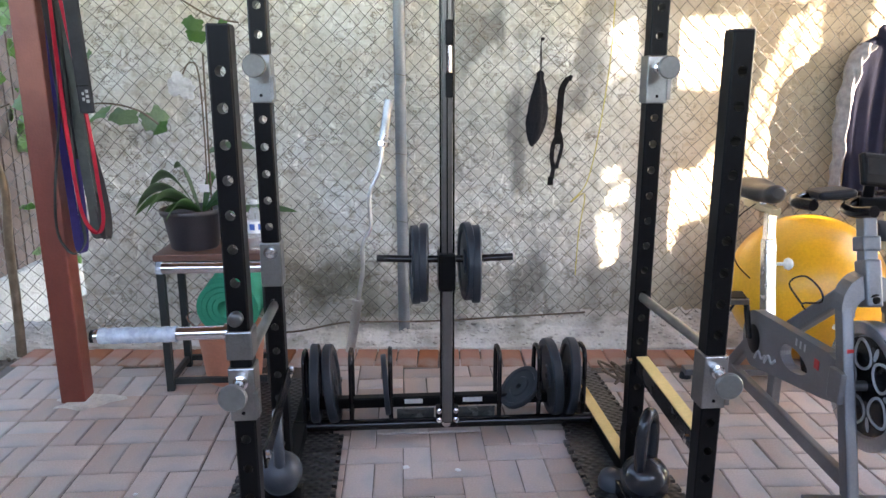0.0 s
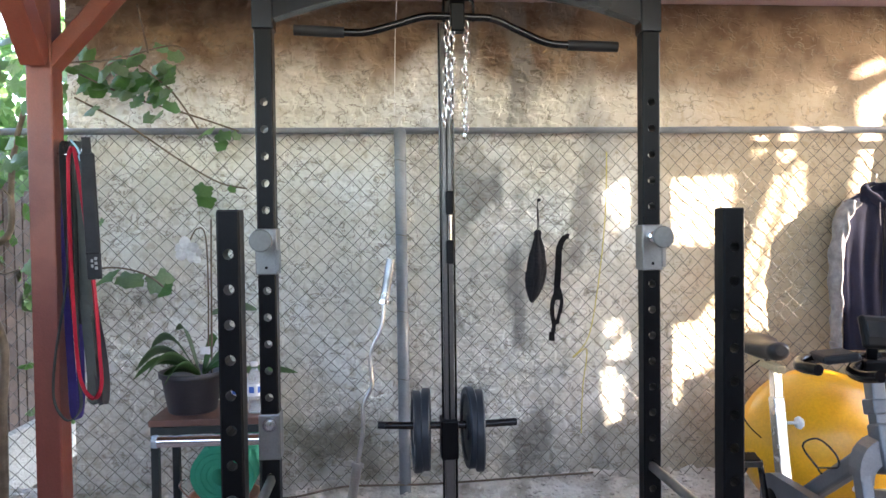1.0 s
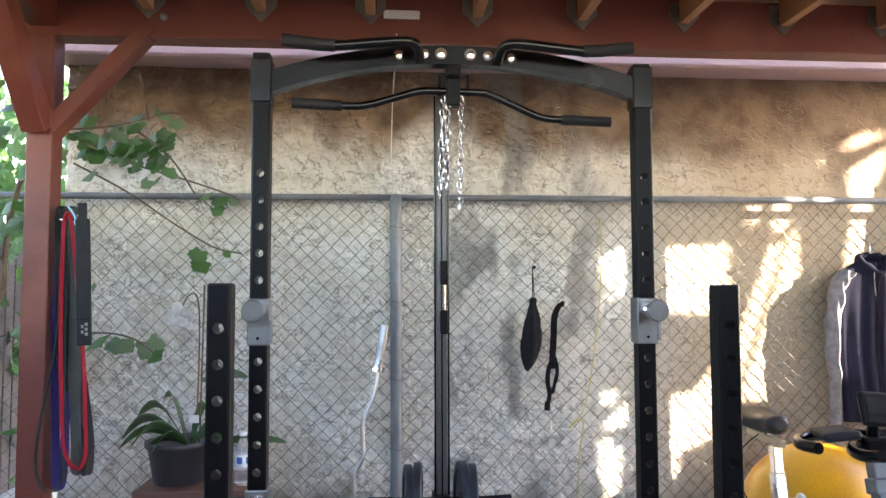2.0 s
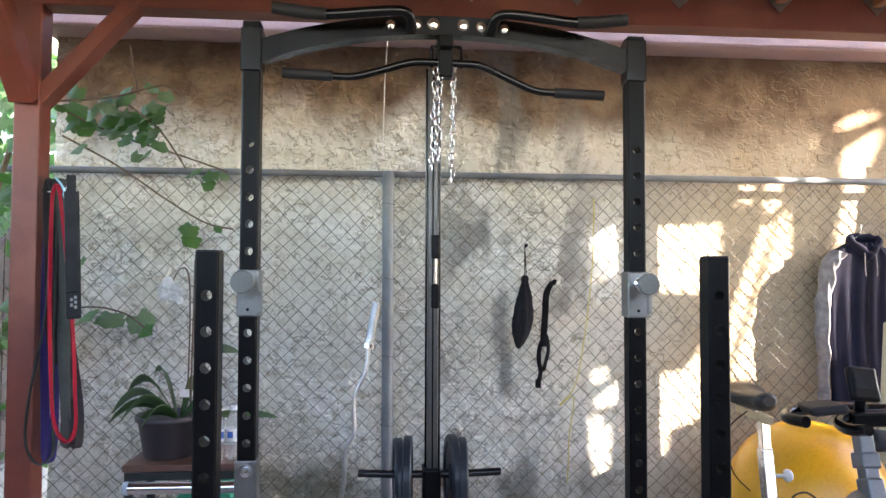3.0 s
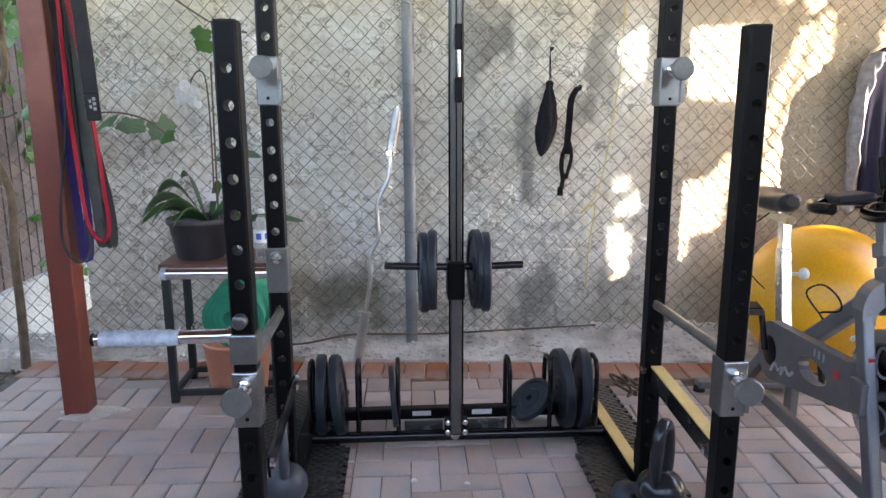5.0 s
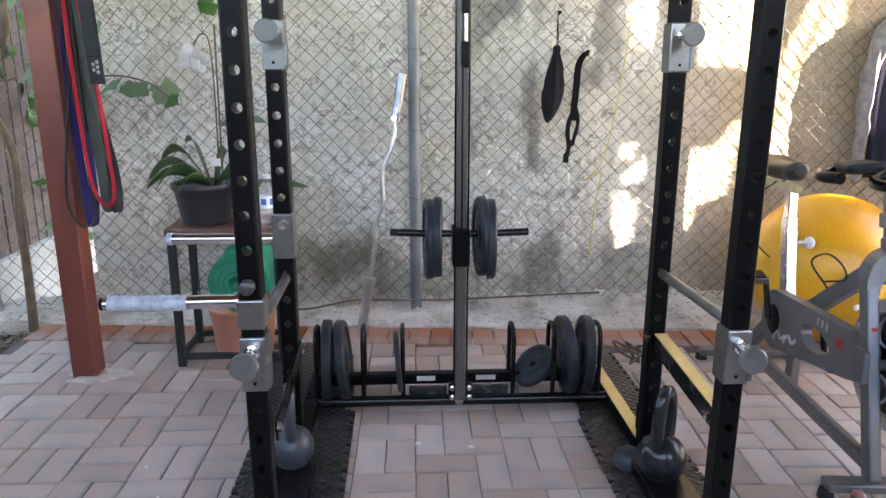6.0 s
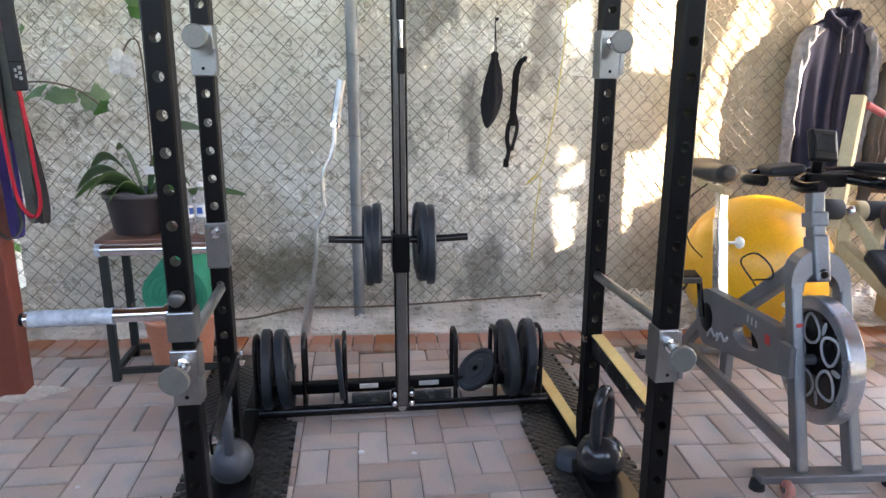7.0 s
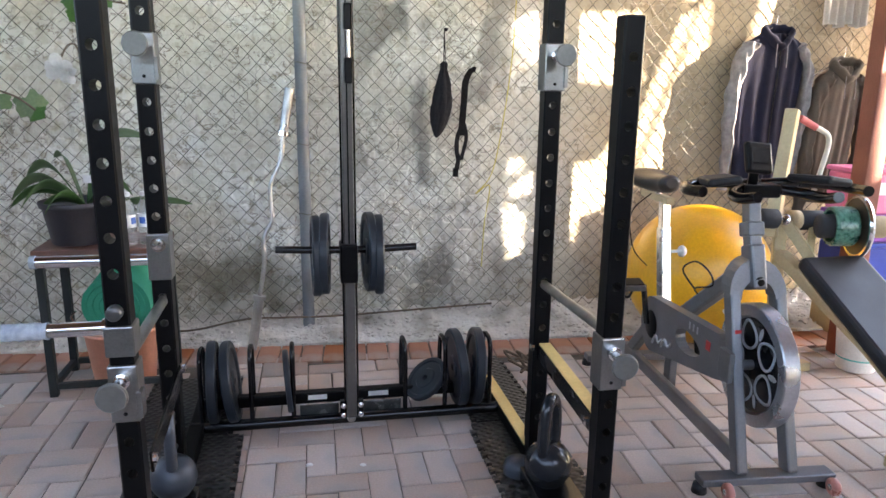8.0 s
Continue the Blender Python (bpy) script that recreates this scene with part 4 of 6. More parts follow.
for ang, ln, rise, droop, w in ((178, 0.26, 0.15, 0.13, 0.06), (170, 0.21, 0.19, 0.08, 0.058), (195, 0.25, 0.10, 0.10, 0.062), (150, 0.13, 0.21, 0.03, 0.044), (215, 0.22, 0.13, 0.12, 0.06), (235, 0.17, 0.08, 0.09, 0.05), (10, 0.16, 0.13, 0.10, 0.048), (340, 0.16, 0.08, 0.09, 0.048), (60, 0.10, 0.17, 0.05, 0.044), (185, 0.15, 0.04, 0.05, 0.05)):
    a = radians(ang)
    part("leaf", strap_leaf((-0.99 + 0.01 * math.cos(a), 0.67 + 0.01 * math.sin(a), 0.75), (math.cos(a), math.sin(a), 0), ln, w, rise, droop), LEAF, orchid)
part("leaf", strap_leaf((-0.955, 0.71, 1.00), (1, 0.1, 0), 0.19, 0.05, 0.03, 0.02), LEAF, orchid)
part("leaf", strap_leaf((-0.93, 0.71, 0.74), (1, 0.15, 0), 0.33, 0.04, 0.02, 0.03), LEAF, orchid)
part("stake", tube(bmesh.new(), [(-0.955, 0.70, 0.74), (-0.95, 0.72, 1.40)], 0.004, 8), BARK, orchid)
part("flower_stem", tube(bmesh.new(), arc([(-0.97, 0.70, 0.75), (-0.965, 0.71, 1.1), (-0.975, 0.72, 1.33), (-1.01, 0.72, 1.36), (-1.045, 0.72, 1.30)]), 0.0035, 8), BARK, orchid)


def bloom(at, r, seed):
    bm = bmesh.new()
    rr = random.Random(seed)
    for k in range(5):
        a = k * math.tau / 5 + rr.uniform(-0.2, 0.2)
        m = Matrix.Translation(at) @ Euler((radians(90), a, rr.uniform(-0.3, 0.3))).to_matrix().to_4x4()
        ring = [m @ Vector((r * 0.42 * math.sin(t), r * 0.5 - r * 0.5 * math.cos(t), 0.006 * math.cos(3 * t))) for t in np.linspace(0, math.tau, 11)[:-1]]
        c = bm.verts.new(m @ Vector((0, r * 0.55, 0.008)))
        vs = [bm.verts.new(p) for p in ring]
        for i in range(10):
            bm.faces.new((vs[i], vs[(i + 1) % 10], c)).smooth = True
    bmesh.ops.solidify(bm, geom=bm.faces[:], thickness=0.001)
    return bm


part("flower", bloom((-1.050, 0.70, 1.275), 0.056, 1), PETAL, orchid, "white bloom")
part("flower", bloom((-1.02, 0.712, 1.25), 0.04, 2), PETAL, orchid, "white bloom")
part("plant_label", box(bmesh.new(), -0.985, -0.945, 0.64, 0.643, 0.84, 0.872, 0.001), WHITE_PAPER, orchid, "small white plant label")

PLASTIC = bpy.data.materials.new("clear_bottle")
PLASTIC.use_nodes = True
_p = PLASTIC.node_tree.nodes["Principled BSDF"]
_p.inputs["Base Color"].default_value, _p.inputs["Roughness"].default_value = (0.93, 0.96, 0.98, 1), 0.12
_p.inputs["Transmission Weight"].default_value, _p.inputs["IOR"].default_value = 0.85, 1.2
BLUE = matter("blue_label", (0.04, 0.13, 0.45), (0.03, 0.10, 0.36), 12, 0.5, 0, 0.1)
for x, y, c in ((-0.825, 0.60, 0.58), (-0.762, 0.615, 0.5)):
    bo = thing("water_bottle", "clear plastic water bottle with a blue and white label", "bottle", (x, y, 0.60), "water bottles")
    m = Matrix.Translation((x, y, 0.60))
    ribs = [(0.030 - 0.0022 * (i % 2), 0.008 + 0.009 * i) for i in range(14)]
    part("bottle", lathe(bmesh.new(), [(0, 0.004), (0.024, 0)] + ribs + [(0.030, 0.14), (0.024, 0.163), (0.0125, 0.180), (0.0125, 0.195)], m, 24), PLASTIC, bo)
    lb = part("label", lathe(bmesh.new(), [(0.0312, 0.072), (0.0312, 0.122)], m, 24), WHITE_PAPER, bo, "white paper band")
    for a0 in (-2.2, -1.0, 0.4):
        bm = bmesh.new()
        q = [(0.0318 * math.cos(a0 + t), 0.0318 * math.sin(a0 + t)) for t in np.linspace(0, 0.75, 7)]
        for (xa, ya), (xb, yb) in zip(q, q[1:]):
            bm.faces.new([bm.verts.new(m @ Vector(v)) for v in ((xa, ya, 0.086), (xb, yb, 0.086), (xb, yb, 0.112), (xa, ya, 0.112))])
        bmesh.ops.remove_doubles(bm, verts=bm.verts[:], dist=1e-6)
        part("print", bm, BLUE, lb, "blue printed patch")
    part("cap", lathe(bmesh.new(), [(0.0145, 0.192), (0.0145, 0.207), (0.013, 0.209), (0, 0.209)], m, 20, True, True), WHITE_PAPER, bo)

TERRA = matter("salmon_plastic", (0.62, 0.27, 0.18), (0.55, 0.23, 0.15), 4, 0.55, 0, 0.1)
GREEN = matter("green_foam", (0.012, 0.26, 0.155), (0.010, 0.22, 0.13), 6, 0.75, 0, 0.3, 160, 0.001)
bin_ = thing("waste_bin", "salmon pink plastic bin standing under the side table", "bin", (-0.905, 0.70, 0))
bm = lathe(bmesh.new(), [(0, 0.004), (0.112, 0), (0.118, 0.008), (0.143, 0.225), (0.151, 0.227), (0.151, 0.24), (0.139, 0.24), (0.114, 0.012), (0, 0.012)], Matrix.Translation((-0.905, 0.68, 0.0)), 36)
part("tub", bm, TERRA, bin_)
part("handle", tube(bmesh.new(), arc([(-1.045, 0.66, 0.232), (-1.075, 0.62, 0.30), (-1.05, 0.60, 0.335)]), 0.004, 8), CHROME, bin_, "thin wire handle")


def rolled_mat():
    """A foam mat rolled into a spiral, lying with one end to the front."""
    bm = bmesh.new()
    turns, n = 4.3, 150
    outer = []
    for i in range(n + 1):
        a = i / n * turns * math.tau
        r = 0.026 + 0.0225 * a / math.tau
        outer.append((a, r))
    th = 0.0185
    rings = []
    for a, r in outer:
        c, s = math.cos(a), math.sin(a)
        row = []
        for rr, y in ((r, 0), (r + th, 0), (r + th, 0.34), (r, 0.34)):
            row.append(bm.verts.new((rr * c, y + 0.004 * math.sin(a * 0.7), rr * s)))
        rings.append(row)
    for p, q in zip(rings, rings[1:]):
        for k in range(4):
            bm.faces.new((p[k], p[(k + 1) % 4], q[(k + 1) % 4], q[k])).smooth = k in (1, 3)
    bm.faces.new(rings[0])
    bm.faces.new(rings[-1][::-1])
    return bm


mat_ob = solo("rolled_mat", rolled_mat(), GREEN, "green foam exercise mat rolled up in the bin", "exercise mat")
mat_ob.matrix_basis = pose(-0.882, 0.515, 0.372, 9, 0, -4)

# ---- resistance bands on the post ----
BAND_RED = matter("red_latex", (0.32, 0.012, 0.03), (0.26, 0.010, 0.025), 9, 0.5, 0, 0.1, spec=0.15)
BAND_BLACK = matter("black_latex", (0.016, 0.017, 0.02), (0.024, 0.025, 0.028), 9, 0.55, 0, 0.15, spec=0.15)
BAND_PURPLE = matter("purple_latex", (0.036, 0.027, 0.13), (0.03, 0.022, 0.10), 9, 0.5, 0, 0.1, spec=0.15)
BAND_GREEN = matter("grey_green_latex", (0.045, 0.055, 0.055), (0.03, 0.04, 0.04), 9, 0.55, 0, 0.1, spec=0.15)


def band(points, width, material, label, turn=0.0, thick=0.0022):
    """A closed latex loop along points; turn: degrees by which its flat side faces the terrace."""
    P = [Vector(p) for p in points]
    n = len(P)
    fine = []
    for i in range(n):
        a, b, c, d = P[i - 1], P[i], P[(i + 1) % n], P[(i + 2) % n]
        for k in range(7):
            t = k / 7
            fine.append(0.5 * (2 * b + (c - a) * t + (2 * a - 5 * b + 4 * c - d) * t * t + (3 * b - a - 3 * c + d) * t ** 3))
    bm = bmesh.new()
    m = len(fine)
    rings = []
    for i, p in enumerate(fine):
        way = (fine[(i + 1) % m] - fine[i - 1]).normalized()
        ang = radians(turn + 14 * math.sin(i * 0.31))
        flat = Vector((math.sin(ang), math.cos(ang), 0))
        flat = (flat - way * flat.dot(way)).normalized()
        out = way.cross(flat)
        rings.append([bm.verts.new(p + out * thick * sx + flat * width / 2 * sy) for sx, sy in ((-1, -1), (1, -1), (1, 1), (-1, 1))])
    for i in range(m):
        A, B_ = rings[i], rings[(i + 1) % m]
        for k in range(4):
            bm.faces.new((A[k], A[(k + 1) % 4], B_[(k + 1) % 4], B_[k]))
    return solo("resistance_band", bm, material, label, "resistance band", "", "resistance bands")


band([(-1.430, 0.50, 1.655), (-1.446, 0.50, 1.45), (-1.448, 0.50, 1.1), (-1.438, 0.50, 0.80), (-1.430, 0.495, 0.648), (-1.408, 0.495, 0.65), (-1.404, 0.50, 0.80), (-1.41, 0.50, 1.1), (-1.42, 0.50, 1.45), (-1.418, 0.50, 1.655)], 0.03, BAND_PURPLE, "purple latex resistance band hanging on the red post", 50)
band([(-1.405, 0.455, 1.66), (-1.409, 0.45, 1.456), (-1.425, 0.45, 1.172), (-1.470, 0.45, 0.90), (-1.482, 0.45, 0.715), (-1.435, 0.445, 0.633), (-1.386, 0.45, 0.675), (-1.388, 0.45, 0.80), (-1.392, 0.455, 1.10), (-1.395, 0.46, 1.45), (-1.397, 0.46, 1.66)], 0.014, BAND_GREEN, "thin grey latex resistance band hanging on the red post", 10)
band([(-1.378, 0.475, 1.66), (-1.372, 0.475, 1.45), (-1.368, 0.47, 1.27), (-1.366, 0.47, 1.04), (-1.350, 0.47, 0.80), (-1.348, 0.465, 0.712), (-1.336, 0.475, 0.714), (-1.336, 0.485, 0.82), (-1.352, 0.485, 1.1), (-1.360, 0.485, 1.45), (-1.366, 0.485, 1.66)], 0.034, BAND_GREEN, "wide grey-green latex resistance band hanging on the post", 62)
band([(-1.400, 0.445, 1.655), (-1.405, 0.44, 1.574), (-1.405, 0.44, 1.275), (-1.399, 0.44, 1.067), (-1.381, 0.44, 0.80), (-1.336, 0.44, 0.716), (-1.305, 0.445, 0.765), (-1.312, 0.45, 0.915), (-1.328, 0.455, 1.15), (-1.36, 0.455, 1.45), (-1.385, 0.45, 1.655)], 0.013, BAND_RED, "narrow red latex resistance band hanging on the post", 55, 0.0045)
band([(-1.415, 0.49, 1.655), (-1.40, 0.49, 1.4), (-1.385, 0.485, 1.1), (-1.33, 0.48, 0.80), (-1.318, 0.475, 0.70), (-1.304, 0.48, 0.71), (-1.312, 0.49, 0.85), (-1.36, 0.49, 1.2), (-1.385, 0.49, 1.655)], 0.03, BAND_BLACK, "black latex resistance band hanging on the red post", 55)
band([(-1.44, 0.48, 1.66), (-1.43, 0.48, 1.4), (-1.415, 0.475, 1.1), (-1.40, 0.475, 1.0), (-1.388, 0.48, 1.1), (-1.40, 0.485, 1.4), (-1.42, 0.485, 1.66)], 0.03, BAND_BLACK, "short black latex resistance band hanging on the post", 40)
sleeve = thing("strap_sleeve", "black padded strap sleeve hanging among the bands", "strap", (-1.335, 0.45, 1.2))
SM = pose(-1.326, 0.442, 1.40, 0, -2.2, 6)
part("sleeve", box(bmesh.new(), -0.026, 0.026, -0.010, 0.010, -0.23, 0.25, 0.007, SM), BAND_BLACK, sleeve)
part("seam", box(bmesh.new(), -0.0245, 0.0245, -0.0115, -0.0095, -0.132, -0.128, 0, SM), BLACK, sleeve)
bm = bmesh.new()
for k, (u, w, z) in enumerate(((0.010, 0.005, -0.15), (0.010, 0.005, -0.168), (0.010, 0.005, -0.186), (-0.004, 0.004, -0.158), (-0.004, 0.004, -0.178))):
    box(bm, u - w, u + w, -0.0125, -0.0105, z - 0.006, z + 0.006, 0, SM)
part("print", bm, GREY_STEEL, sleeve, "pale worn print")
part("strap_end", box(bmesh.new(), -0.016, 0.016, -0.006, 0.006, 0.24, 0.31, 0.003, SM), BAND_BLACK, sleeve)
part("hook", tube(bmesh.new(), arc([(-1.470, 0.49, 1.655), (-1.42, 0.475, 1.648), (-1.37, 0.46, 1.65), (-1.355, 0.455, 1.67)]), 0.006, 8), CHROME, pergola)
part("cord", tube(bmesh.new(), arc([(-1.395, 0.445, 1.70), (-1.365, 0.44, 1.66), (-1.35, 0.435, 1.60), (-1.362, 0.437, 1.64)]), 0.004, 6), matter("pale_blue_cord", (0.30, 0.55, 0.68), (0.25, 0.48, 0.6), 9, 0.6, 0, 0.1), sleeve)


# ---- vine ----
def leaf_mesh(size, seed):
    """A lobed, folded leaf lying in x-y, stalk at the origin."""
    r = random.Random(seed)
    bm = bmesh.new()
    n = 22
    ring = []
    for i in range(n):
        a = i / n * math.tau
        lob = 0.82 + 0.08 * math.cos(5 * a) + 0.05 * math.cos(11 * a + seed)
        if abs(a - math.pi) < 0.35:
            lob *= 0.55
        x, y = size * 0.5 * (lob * math.cos(a) + 0.55), size * 0.5 * lob * math.sin(a)
        ring.append(bm.verts.new((x, y, -0.35 * abs(y) * r.uniform(0.6, 1.2) - 0.5 * max(0, x - size * 0.5) ** 2 / size + r.uniform(-0.003, 0.003))))
    mid = bm.verts.new((size * 0.3, 0, 0.004))
    for i in range(n):
        bm.faces.new((ring[i], ring[(i + 1) % n], mid)).smooth = True
    return bm


LEAVES = [mesh_of("leaf", leaf_mesh(1.0, s), VINE) for s in range(7)]
vine = thing("grape_vine", "climbing vine with green lobed leaves winding round the post", "climbing plant", (-2.01, 1.0, 0))
rv = random.Random(5)


def hang(p, size, face=-1):
    ob = new("leaf", LEAVES[rv.randrange(7)])
    ob.parent, ob.matrix_parent_inverse = vine, vine.matrix_basis.inverted()
    ob.matrix_basis = Matrix.Translation(p) @ pose(0, 0, 0, rv.uniform(35, 80), rv.uniform(-25, 25), rv.uniform(-50, 50)) @ pose(0, 0, 0, 0, 0, -90 + rv.uniform(-50, 50)) @ Matrix.Diagonal((size, size, size, 1))


part("trunk", tube(bmesh.new(), arc([(-1.99, 1.02, 0.0), (-1.97, 1.0, 0.25), (-1.95, 0.97, 0.55), (-1.92, 0.94, 0.85), (-1.97, 0.92, 1.05), (-1.95, 0.88, 1.25), (-1.83, 0.84, 1.36), (-1.80, 0.80, 1.55), (-1.74, 0.74, 1.75), (-1.62, 0.66, 1.95), (-1.48, 0.62, 2.03)], 6), [0.022 - 0.00022 * i for i in range(61)], 10), BARK, vine)
for pts in ([(-1.48, 0.62, 2.03), (-1.30, 0.70, 2.07), (-1.12, 0.80, 2.15), (-1.06, 0.84, 2.12)], [(-1.46, 0.64, 2.0), (-1.3, 0.8, 1.93), (-1.1, 0.95, 1.88), (-0.90, 1.07, 1.82)], [(-1.47, 0.66, 1.90), (-1.3, 0.8, 1.80), (-1.15, 0.95, 1.68), (-1.0, 1.07, 1.58), (-0.87, 1.08, 1.55)], [(-1.55, 0.7, 1.15), (-1.4, 0.75, 1.20), (-1.25, 0.78, 1.17), (-1.14, 0.79, 1.08)], [(-1.20, 0.74, 2.10), (-1.22, 0.73, 2.22), (-1.235, 0.72, 2.30)], [(-1.25, 0.72, 2.06), (-1.12, 0.78, 1.95), (-1.03, 0.85, 1.80)], [(-1.8, 0.8, 1.5), (-1.9, 0.7, 1.7), (-1.95, 0.6, 2.0), (-1.85, 0.55, 2.2)], [(-1.95, 0.88, 1.25), (-1.85, 0.8, 1.18), (-1.75, 0.75, 1.2)], [(-1.92, 0.94, 0.85), (-2.0, 0.8, 1.0), (-1.9, 0.75, 1.15)]):
    part("branch", tube(bmesh.new(), arc(pts, 6), 0.0042, 6), BARK, vine)
for i in range(50):
    s = rv.random()
    hang((-1.52 + 0.41 * s + rv.uniform(-0.04, 0.04), 0.66 + 0.16 * s + rv.uniform(-0.05, 0.05), 2.02 - 0.02 * s + rv.gauss(0, 0.075)), rv.uniform(0.065, 0.115))
for p, z in (((-1.02, 1.02, 1.83), 0.12), ((-0.96, 1.04, 1.82), 0.1), ((-0.90, 1.05, 1.81), 0.06), ((-0.99, 1.03, 1.77), 0.08), ((-1.05, 1.05, 1.57), 0.11), ((-1.03, 1.04, 1.52), 0.11), ((-0.93, 1.06, 1.56), 0.05), ((-1.38, 0.77, 1.19), 0.15), ((-1.30, 0.78, 1.18), 0.14), ((-1.21, 0.79, 1.17), 0.14), ((-1.16, 0.79, 1.13), 0.10), ((-1.36, 0.6, 1.40), 0.05)):
    hang(p, z)
for i in range(48):
    hang((rv.uniform(-2.25, -1.62), rv.uniform(0.55, 1.0), 1.08 + 1.15 * rv.random() ** 0.8), rv.uniform(0.07, 0.13))
for i in range(40):
    hang((rv.uniform(-2.3, -1.55), rv.uniform(0.45, 0.9), rv.uniform(1.65, 2.35)), rv.uniform(0.08, 0.13))
hedge = thing("hedge", "sunny green leaves of a hedge beyond the fence", "hedge", (-2.6, 2.4, 0), kind="stuff")
verts, faces = [], []
for i in range(2600):
    me = LEAVES[i % 7]
    p = Vector((rv.uniform(-3.6, -1.95), rv.uniform(1.5, 3.2), 0.1 + 2.7 * rv.random() ** 0.7))
    m = Matrix.Translation(p) @ Euler((rv.uniform(0, 6), rv.uniform(0, 6), rv.uniform(0, 6))).to_matrix().to_4x4() @ Matrix.Diagonal((*[rv.uniform(0.08, 0.14)] * 3, 1))
    k = len(verts)
    verts.extend((m @ v.co)[:] for v in me.vertices)
    faces.extend([tuple(k + j for j in q.vertices) for q in me.polygons])
me = bpy.data.meshes.new("foliage")
me.from_pydata(verts, [], faces)
me.materials.append(VINE)
fol = tagged(new("foliage", me), kind="stuff")
fol.parent, fol.matrix_parent_inverse = hedge, hedge.matrix_basis.inverted()

bm = bmesh.new()
for i in range(260):
    p = (rv.uniform(-2.6, -1.9), rv.uniform(0.55, 1.1), -0.045)
    box(bm, -0.012, 0.012, -0.008, 0.008, -0.004, 0.010, 0.003, Matrix.Translation(p) @ pose(0, 0, 0, rv.uniform(-30, 30), rv.uniform(-30, 30), rv.uniform(0, 360)))
solo("leaf_litter", bm, BARK, "dry leaves and clods lying on the soil bed", "leaf litter", "stuff")

# ---- bar and small things on the fence ----
ez = thing("curl_bar", "zigzag chrome curl bar leaning on the fence", "curl bar", (-0.40, 0.90, 0))
E0, E1 = Vector((-0.405, 0.90, 0.02)), Vector((-0.195, 1.05, 1.205))


def along(s, off=0.0):
    p = E0.lerp(E1, s)
    return p + Vector((off, 0, -off * 0.15))


DULL = matter("dull_grey_steel", (0.46, 0.45, 0.44), (0.34, 0.33, 0.32), 14, 0.34, 0.9, 0.1, 160, 0.001)
BRIGHT = matter("satin_bright_steel", (0.30, 0.30, 0.31), (0.22, 0.22, 0.23), 12, 0.3, 0.85, 0.05)
bar = part("shaft", tube(bmesh.new(), arc([along(0.20), along(0.33), along(0.43, -0.018), along(0.50, 0.006), along(0.565, -0.010), along(0.64, -0.022), along(0.73, 0.006), along(0.825)], 6), 0.0105, 12), DULL, ez)
part("sleeve", tube(bmesh.new(), [along(0.0), along(0.195)], 0.0225, 20), DULL, ez)
part("sleeve", tube(bmesh.new(), [along(0.835), along(1.0)], 0.0225, 20), BRIGHT, ez)
part("collar", tube(bmesh.new(), [along(0.822), along(0.838)], 0.030, 20), CHROME, ez)
part("collar", tube(bmesh.new(), [along(0.195), along(0.21)], 0.030, 20), DULL, ez)

CLOTH_BLACK = matter("black_cloth", (0.008, 0.008, 0.010), (0.014, 0.0135, 0.016), 14, 0.85, 0, 0.7, 60, 0.008, spec=0.2)
pouch = thing("drawstring_pouch", "black cloth drawstring pouch hanging from the chain link", "pouch", (0.53, 1.10, 1.5))
bm = bmesh.new()
prof = [(0.010, 0.012), (0.016, 0), (0.014, -0.02), (0.022, -0.045), (0.034, -0.09), (0.043, -0.15), (0.047, -0.20), (0.046, -0.235), (0.038, -0.275), (0.026, -0.310), (0.012, -0.335), (0.002, -0.345)]
b = bmesh.new()
lathe(b, prof, None, 48)
for v in b.verts:
    a = math.atan2(v.co.y, v.co.x)
    k = 1 + 0.26 * math.sin(6 * a + v.co.z * 14) * max(0.25, 1 + v.co.z / 0.35) + 0.08 * math.sin(13 * a - v.co.z * 30)
    v.co = Vector((v.co.x * k - 0.12 * (v.co.z / 0.36) ** 2 * 0.3, v.co.y * k * 0.45, v.co.z))
merge(bm, b, Matrix.Translation((0.525, 1.085, 1.325)))
part("bag", bm, CLOTH_BLACK, pouch)
part("cord", tube(bmesh.new(), [(0.525, 1.09, 1.32), (0.528, 1.11, 1.45), (0.535, 1.12, 1.49)], 0.0025, 6), CLOTH_BLACK, pouch)
part("cord", tube(bmesh.new(), [(0.533, 1.09, 1.32), (0.533, 1.11, 1.40), (0.531, 1.12, 1.49)], 0.0025, 6), CLOTH_BLACK, pouch)
part("knot", lathe(bmesh.new(), [(0, -0.01), (0.010, -0.004), (0.010, 0.006), (0, 0.01)], Matrix.Translation((0.537, 1.112, 1.485)), 10), CLOTH_BLACK, pouch)


def ribbon(pts, w, material, name, parent):
    bm = bmesh.new()
    rows = []
    for i, p in enumerate(pts):
        p = Vector(p)
        t = 0.5 + 0.5 * math.sin(i * 1.1)
        rows.append([bm.verts.new(p + Vector((-w / 2, -0.004 * t, 0))), bm.verts.new(p + Vector((w / 2, 0.004 * t, 0)))])
    for a, b in zip(rows, rows[1:]):
        bm.faces.new((a[0], a[1], b[1], b[0])).smooth = True
    bmesh.ops.solidify(bm, geom=bm.faces[:], thickness=0.003)
    return part(name, bm, material, parent)


